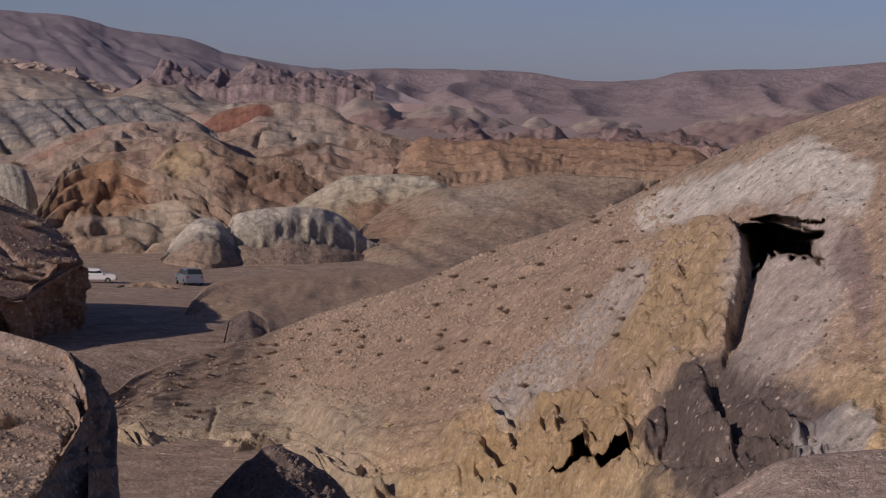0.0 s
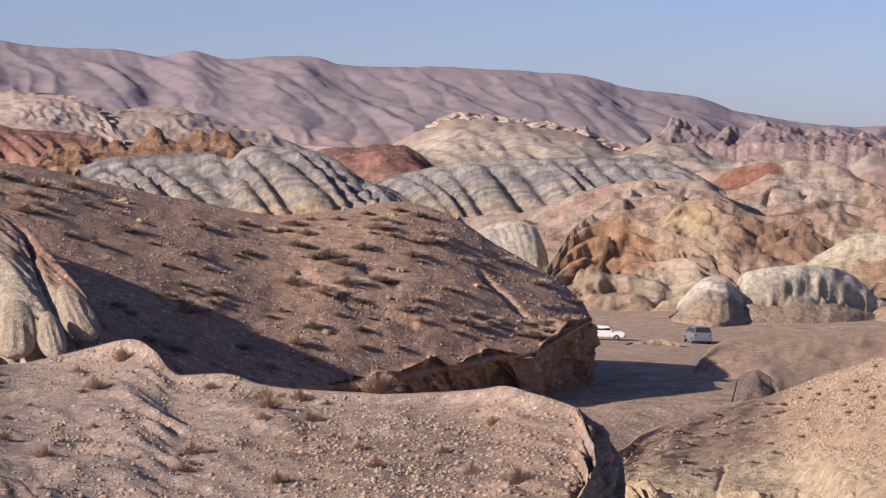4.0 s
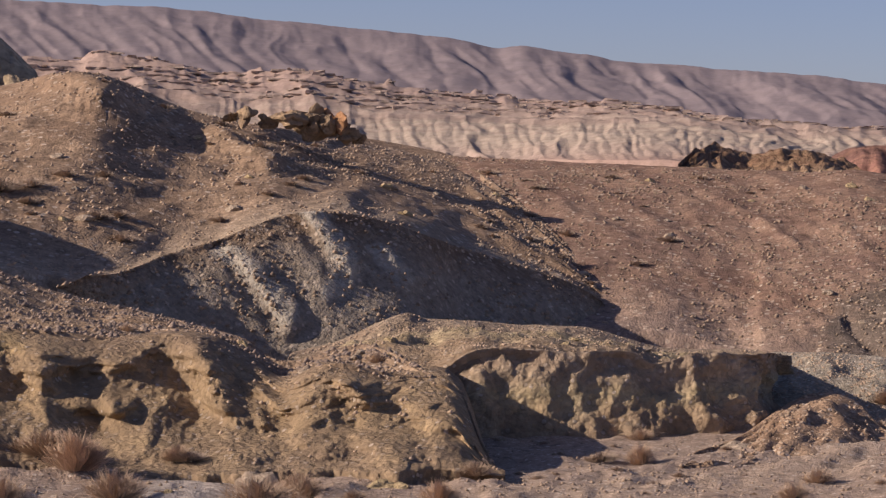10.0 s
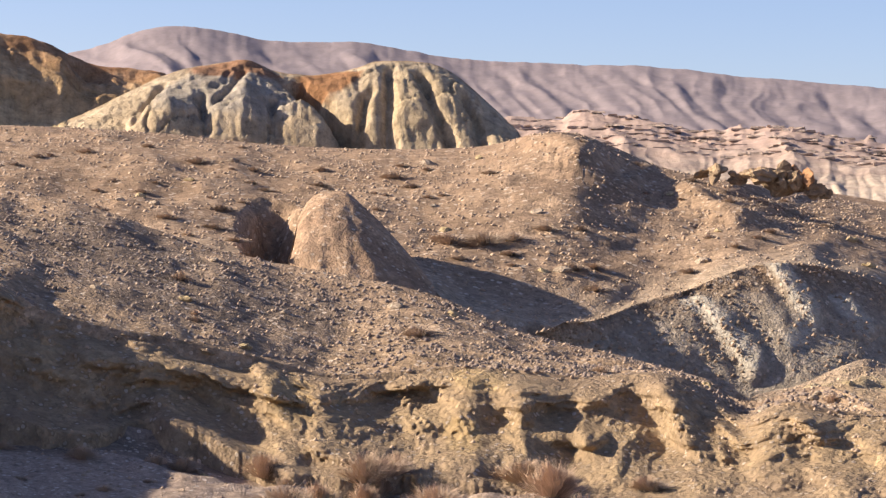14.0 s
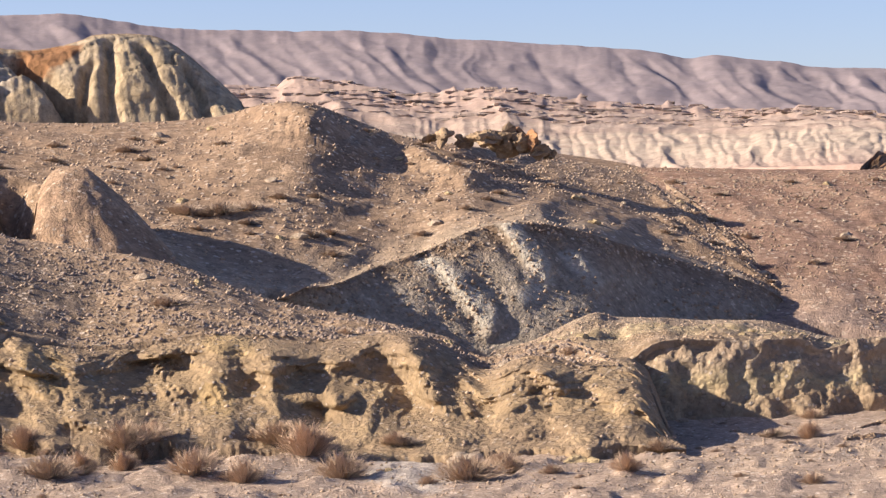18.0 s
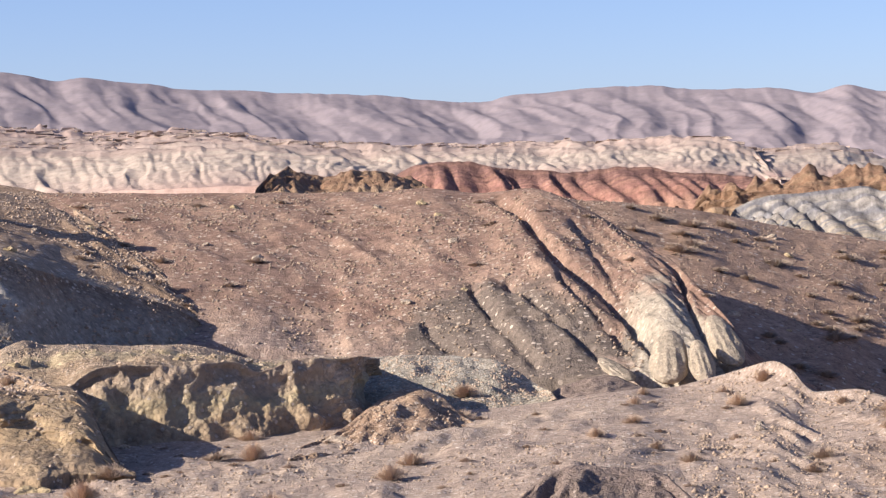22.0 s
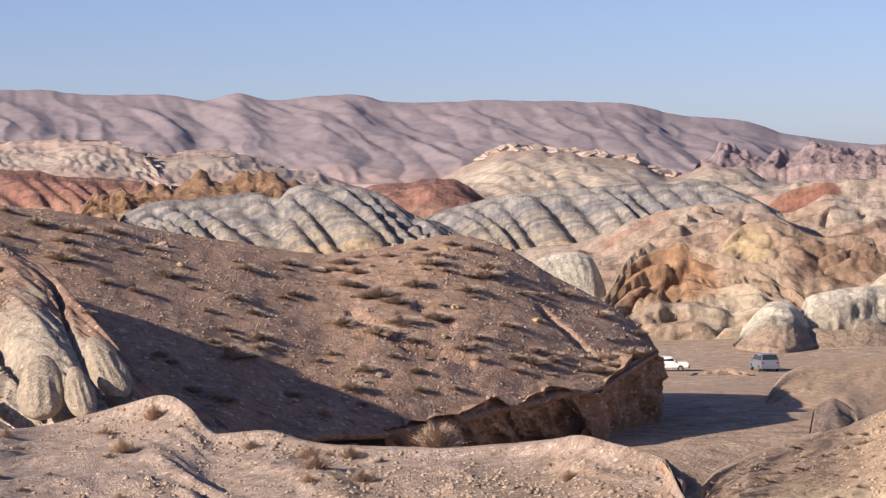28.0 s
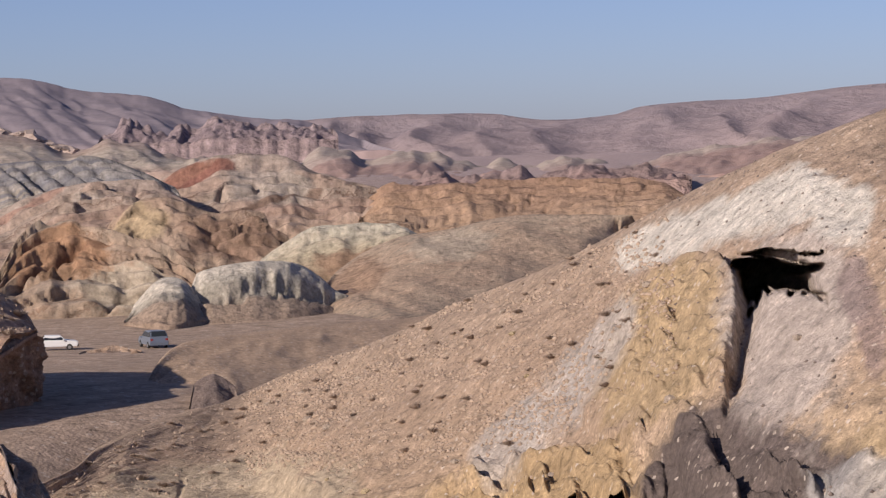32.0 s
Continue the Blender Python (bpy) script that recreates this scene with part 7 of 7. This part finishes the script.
def shrub(p, size, kind):
    meshes = {"straw": TUFT_S, "rust": TUFT_R, "dark": TUFT_D}[kind]
    ob = new("dry_shrub", rnd.choice(meshes))
    ob.matrix_world = Matrix.LocRotScale(Vector(p) - Vector((0, 0, 0.05)), Euler((rnd.uniform(-.1, .1), rnd.uniform(-.1, .1), rnd.uniform(0, 6))), (size * rnd.uniform(0.9, 1.3), size * rnd.uniform(0.9, 1.3), size * rnd.uniform(0.8, 1.1)))
    tagged(ob, {"straw": "tuft of pale dry desert grass", "rust": "bushy rust-coloured dry shrub", "dark": "low grey-brown dry shrub on a stony slope"}[kind], "shrub", "dry shrubs")
    return ob


bpy.context.view_layer.update()
deps = bpy.context.evaluated_depsgraph_get()


def settle(p):
    """The ground under a place seen from the path."""
    eye = Vector((0, 0, EYE_Z))
    d = (Vector(p) - eye).normalized()
    hit, place, nrm, _, ob, _ = scene.ray_cast(deps, eye + d * 20, d)
    return place if hit else Vector(p)


for k, p in enumerate(F_BUSH):
    shrub(settle(p), 1.5 if k == 0 else rnd.uniform(0.7, 1.1), "rust" if k in (0, 1, 2) else "straw")
for k, p in enumerate(F_BUSH2):
    shrub(settle(p), rnd.uniform(0.9, 1.3), "rust" if k in (0, 1, 3, 6) else "straw" if k in (4, 5, 12) else "dark")
for k, p in enumerate(F_BUSH3):
    shrub(settle(p), rnd.uniform(1.6, 2.1) if k in (7, 8, 9) else rnd.uniform(0.9, 1.4), "straw" if k == 0 else "rust" if k < 7 else "dark")
for k, p in enumerate(F_BUSH4):
    shrub(settle(p), rnd.uniform(1.5, 2.3), ("straw", "rust", "straw", "straw")[k % 4])
for surface, count, kinds, lo, hi, vr in (("brown_hillside", 80, "dark", 0.9, 2.3, (0.1, 0.95)), ("stony_hillside", 35, "dark", 0.6, 1.2, (0.15, 0.95)), ("tan_hillside", 25, "dark", 0.5, 1.0, (0.45, 0.97)),
                                          ("ochre_hillside", 30, "dark", 0.4, 0.9, (0.45, 0.98)), ("gravel_flat", 30, "straw", 0.4, 0.9, (0.05, 0.95)), ("gravel_flat", 26, "straw", 0.7, 1.3, (0.86, 0.99)), ("near_slope", 9, "straw", 0.5, 0.9, (0.1, 0.9))):
    for _ in range(count):
        p, nrm = on_surface(surface, rnd.uniform(0.03, 0.97 if surface != "ochre_hillside" else 0.62), rnd.uniform(*vr))
        shrub(p, rnd.uniform(lo, hi), kinds)


def scrub(surface, count, lo, hi, ur, vr, label, seed):
    """Many small dry shrubs on a far slope, as one sheet of stuff."""
    r = random.Random(seed)
    vs, fs = [], []
    base = [([tuple(v.co) for v in m.vertices], [tuple(q.vertices) for q in m.polygons]) for m in TUFT_D]
    for _ in range(count):
        p, nrm = on_surface(surface, r.uniform(*ur), r.uniform(*vr))
        s, a = r.uniform(lo, hi), r.uniform(0, 6.28)
        c, d = math.cos(a) * s, math.sin(a) * s
        co, fa = r.choice(base)
        i = len(vs)
        vs += [(p.x + x * c - y * d, p.y + x * d + y * c, p.z + z * s - 0.03) for x, y, z in co]
        fs += [tuple(k + i for k in q) for q in fa]
    me = bpy.data.meshes.new("desert_scrub")
    me.from_pydata(vs, [], fs)
    me.materials.append(M_TWIG)
    return tagged(new("desert_scrub", me), label, "shrubs", kind="stuff")


scrub("ochre_hillside", 110, 0.2, 0.9, (0.05, 0.6), (0.35, 0.99), "many small dry shrubs on the ochre hillside", 401)
scrub("brown_hillside", 70, 0.6, 1.4, (0.02, 0.98), (0.1, 0.97), "many dry shrubs on the brown hillside", 402)
scrub("stony_hillside", 70, 0.4, 1.0, (0.02, 0.98), (0.15, 0.97), "many dry shrubs on the stony hillside", 403)
scrub("gravel_flat", 120, 0.25, 0.55, (0.02, 0.98), (0.3, 0.97), "small dry tufts on the gravel flat", 404)


def stones(name, surface, count, lo, hi, mat, label, seed, ur=(0.0, 1.0), vr=(0.0, 1.0), clump=True):
    """Loose stones strewn over a slope, too many to pick apart."""
    r = np.random.RandomState(seed)
    G = SURFACES[surface][1]
    nv, n = G.shape[:2]
    m = count * 3
    fu, fv = r.uniform(ur[0], ur[1], m), r.uniform(vr[0], vr[1], m)
    if clump:
        dens = 0.5 + 0.5 * fbm(fu * 14, fv * 7, 3, seed)
        keep = np.argsort(-(dens + r.uniform(0, 0.75, m)))[:count]
        fu, fv = fu[keep], fv[keep]
    i, j = np.minimum((fv * (nv - 1)).astype(int), nv - 2), np.minimum((fu * (n - 1)).astype(int), n - 2)
    a, b = (fv * (nv - 1) - i)[:, None], (fu * (n - 1) - j)[:, None]
    C = G[i, j] * (1 - a) * (1 - b) + G[i + 1, j] * a * (1 - b) + G[i, j + 1] * (1 - a) * b + G[i + 1, j + 1] * a * b
    m = len(C)
    size = lo + (hi - lo) * r.uniform(0, 1, m) ** 4
    base = np.array([(1, 0, 0), (0.3, 0.95, 0), (-0.8, 0.6, 0), (-0.8, -0.6, 0), (0.3, -0.95, 0), (0.1, 0.05, 0.9), (0, 0, -0.5)])
    V = base[None] * (0.7 + 0.6 * r.uniform(0, 1, (m, 7, 1))) * size[:, None, None] / 2
    ang = r.uniform(0, 6.28, m)
    c, s = np.cos(ang)[:, None], np.sin(ang)[:, None]
    V = np.stack([V[..., 0] * c - V[..., 1] * s, V[..., 0] * s + V[..., 1] * c, V[..., 2]], -1) + C[:, None]
    tri = np.array([(k, (k + 1) % 5, 5) for k in range(5)] + [((k + 1) % 5, k, 6) for k in range(5)])
    F = (tri[None] + (np.arange(m) * 7)[:, None, None]).reshape(-1, 3)
    me = bpy.data.meshes.new(name)
    me.vertices.add(m * 7)
    me.vertices.foreach_set("co", V.reshape(-1).astype(np.float32))
    me.loops.add(F.size)
    me.loops.foreach_set("vertex_index", F.reshape(-1).astype(np.int32))
    me.polygons.add(len(F))
    me.polygons.foreach_set("loop_start", np.arange(0, F.size, 3, dtype=np.int32))
    me.polygons.foreach_set("loop_total", np.full(len(F), 3, dtype=np.int32))
    me.materials.append(mat)
    me.update()
    return tagged(new(name, me), label, "stones", kind="stuff")


stones("loose_stones", "brown_hillside", 8000, 0.04, 0.26, M_PEBBLE, "tan stones strewn over the brown hillside", 301)
stones("loose_stones", "tan_hillside", 14000, 0.04, 0.26, M_PEBBLE, "tan stones strewn over the broad hillside", 302, ur=(0.0, 0.8))
stones("loose_stones", "stony_hillside", 20000, 0.03, 0.26, M_PEBBLE, "stones strewn over the stony hillside", 303)
stones("loose_stones", "near_slope", 9000, 0.05, 0.26, M_PEBBLE_D, "dark stones on the slope above the cliff", 304)
stones("loose_stones", "near_slope", 4000, 0.03, 0.2, M_PEBBLE, "pale stones on the slope above the cliff", 305)
stones("loose_stones", "gravel_flat", 18000, 0.03, 0.16, M_PEBBLE, "pebbles on the gravel flat", 306)
stones("loose_stones", "ochre_hillside", 11500, 0.05, 0.34, M_PEBBLE, "stones on the ochre hillside", 307, ur=(0.22, 0.62), vr=(0.36, 1.0))
stones("loose_stones", "ochre_hillside", 2200, 0.05, 0.3, M_PEBBLE, "scattered stones on the lower ochre hillside", 319, ur=(0.02, 0.5), vr=(0.06, 1.0))
stones("loose_stones", "ochre_hillside", 1500, 0.04, 0.22, M_PEBBLE_D, "dark stones on the scree of the ochre hillside", 317, ur=(0.62, 1.0))
stones("loose_stones", "gravel_flat", 9000, 0.04, 0.22, M_PEBBLE, "stones near the edge of the gravel flat", 318, ur=(0.78, 1.0))
stones("loose_stones", "earth_cliff", 1600, 0.03, 0.2, M_PEBBLE, "crumbled stones on the yellow cliff", 308)
stones("loose_stones", "clay_bank", 4000, 0.03, 0.16, M_PEBBLE, "stones on the clay bank", 309)
stones("loose_stones", "gravel_mound", 4000, 0.03, 0.16, M_PEBBLE, "stones on the grey gravel mound", 310)
stones("loose_stones", "scarp", 2500, 0.05, 0.28, M_PEBBLE, "stones on the scarp", 311)
stones("loose_stones", "earth_bank", 1200, 0.05, 0.2, M_PEBBLE, "stones on the earth bank", 312)
stones("loose_stones", "gravel_dome", 1500, 0.05, 0.2, M_PEBBLE_D, "stones on the dark gravel dome", 313)
stones("loose_stones", "gravel_dome.001", 2500, 0.04, 0.18, M_PEBBLE_D, "stones on the dark gravel mound", 314)


# ---------------------------------------------------------------- vehicles
M_WHITE_P = plain("white car paint", (0.75, 0.75, 0.73), 0.35, vary=0.03)
M_SILVER = plain("silver car paint", (0.2, 0.23, 0.28), 0.3, 0.3, vary=0.03)
M_GLASS = plain("dark car glass", (0.03, 0.035, 0.04), 0.08, vary=0.02)
M_TYRE = plain("black rubber", (0.03, 0.03, 0.03), 0.8, vary=0.05)
M_RIM = plain("steel rim", (0.4, 0.4, 0.4), 0.35, 0.7, vary=0.05)
M_LAMP = plain("red lamp glass", (0.35, 0.03, 0.02), 0.25, vary=0.05)
M_LAMP_W = plain("clear lamp glass", (0.7, 0.7, 0.68), 0.15, vary=0.05)


def prism(bm, outline, half):
    """A car body slice: an outline (length, height) spread to half the width, narrower towards the roof."""
    left = [bm.verts.new((x, half * w, z)) for x, z, w in outline]
    right = [bm.verts.new((x, -half * w, z)) for x, z, w in outline]
    bm.faces.new(left)
    bm.faces.new(right[::-1])
    for i in range(len(outline)):
        j = (i + 1) % len(outline)
        bm.faces.new((left[j], left[i], right[i], right[j]))
    bmesh.ops.recalc_face_normals(bm, faces=bm.faces)


def car(name, place, turn, paint, body, glass, length, half, wheel_x, wheel_r, label):
    root = new(name)
    tagged(root, label, "car", "parked cars")
    bm = bmesh.new()
    prism(bm, body, half)
    bmesh.ops.bevel(bm, geom=bm.edges[:], offset=0.05, segments=2, affect="EDGES")
    shell = part("body", bm, paint, root)
    bm = bmesh.new()
    prism(bm, glass, half * 1.01)
    part("side_window", bm, M_GLASS, root, "dark window band")
    for word, (xa, za, wa), (xb, zb, wb) in (("windscreen", body[4], body[5]), ("rear_window", body[7], body[6])):
        bm = bmesh.new()
        out = 0.025 if word == "windscreen" else -0.025
        q = []
        for f in (0.12, 0.9):
            x, z, w = xa + (xb - xa) * f, za + (zb - za) * f, (wa + (wb - wa) * f) * half * 0.86
            q.append([(x + out, w, z + 0.025), (x + out, -w, z + 0.025), (x - out, w, z - 0.02), (x - out, -w, z - 0.02)])
        vs = [bm.verts.new(c) for row in q for c in row]
        for f in ((0, 1, 5, 4), (2, 3, 7, 6), (0, 1, 3, 2), (4, 5, 7, 6), (0, 2, 6, 4), (1, 3, 7, 5)):
            bm.faces.new([vs[i] for i in f])
        bmesh.ops.recalc_face_normals(bm, faces=bm.faces)
        part(word, bm, M_GLASS, root, "dark glass")
    for s in (-1, 1):
        bm = bmesh.new()
        bmesh.ops.create_cube(bm, size=1, matrix=Matrix.LocRotScale((length / 2 - 0.04, s * half * 0.72, 0.72), None, (0.1, 0.3, 0.14)))
        part("headlight", bm, M_LAMP_W, root)
        bm = bmesh.new()
        bmesh.ops.create_cube(bm, size=1, matrix=Matrix.LocRotScale((-length / 2 + 0.04, s * half * 0.78, 0.85), None, (0.1, 0.24, 0.22)))
        part("tail_light", bm, M_LAMP, root)
        bm = bmesh.new()
        bmesh.ops.create_cube(bm, size=1, matrix=Matrix.LocRotScale((length * 0.17, s * (half + 0.08), 1.0), None, (0.1, 0.16, 0.12)))
        part("mirror", bm, paint, root)
        for x in wheel_x:
            bm = bmesh.new()
            bmesh.ops.create_cone(bm, cap_ends=True, segments=20, radius1=wheel_r, radius2=wheel_r, depth=0.2, matrix=Matrix.Translation((x, s * (half - 0.08), wheel_r)) @ Matrix.Rotation(math.pi / 2, 4, "X"))
            bmesh.ops.bevel(bm, geom=[e for e in bm.edges if len(e.link_faces) == 2 and e.calc_face_angle(0) > 1], offset=0.03, segments=2, affect="EDGES")
            tyre = part("wheel", bm, M_TYRE, root)
            bm = bmesh.new()
            bmesh.ops.create_cone(bm, cap_ends=True, segments=16, radius1=wheel_r * 0.6, radius2=wheel_r * 0.5, depth=0.22, matrix=Matrix.Translation((x, s * (half - 0.075), wheel_r)) @ Matrix.Rotation(s * -math.pi / 2, 4, "X"))
            part("rim", bm, M_RIM, tyre)
    for x in (-length / 2 + 0.02, length / 2 - 0.02):
        bm = bmesh.new()
        bmesh.ops.create_cube(bm, size=1, matrix=Matrix.LocRotScale((x, 0, 0.42), None, (0.16, half * 1.9, 0.16)))
        bmesh.ops.bevel(bm, geom=bm.edges[:], offset=0.03, segments=2, affect="EDGES")
        part("bumper", bm, M_TYRE if paint is M_WHITE_P else paint, root)
    root.matrix_world = Matrix.Translation(place) @ Matrix.Rotation(turn, 4, "Z")
    return root


def on_floor(p):
    hit, place, nrm, _, ob, _ = scene.ray_cast(deps, Vector((p[0], p[1], 60)), Vector((0, 0, -1)))
    return Vector((p[0], p[1], place.z if hit else p[2]))


car("sedan", on_floor(F_SEDAN[0]), radians(-12), M_WHITE_P,
    [(-2.05, 0.35, 1), (2.0, 0.35, 1), (2.05, 0.7, 0.97), (1.95, 0.85, 0.96), (0.95, 0.95, 0.96), (0.45, 1.38, 0.78), (-0.95, 1.42, 0.78), (-1.35, 1.0, 0.95), (-2.0, 0.95, 0.96), (-2.08, 0.6, 0.98)],
    [(0.82, 0.98, 0.955), (0.42, 1.33, 0.79), (-0.92, 1.36, 0.79), (-1.22, 1.0, 0.955)], 4.1, 0.82, (-1.25, 1.25), 0.3, "white saloon car parked on the valley floor")
car("estate_car", on_floor(F_SUV[0]), radians(88), M_SILVER,
    [(-2.2, 0.35, 1), (2.2, 0.35, 1), (2.25, 0.75, 0.97), (2.1, 0.95, 0.96), (1.1, 1.08, 0.95), (0.45, 1.62, 0.8), (-1.75, 1.66, 0.8), (-2.15, 1.1, 0.94), (-2.25, 0.6, 0.98)],
    [(1.0, 1.1, 0.95), (0.45, 1.56, 0.81), (-1.75, 1.58, 0.81), (-2.06, 1.12, 0.945)], 4.4, 0.9, (-1.35, 1.4), 0.34, "silver-blue estate car parked on the valley floor")
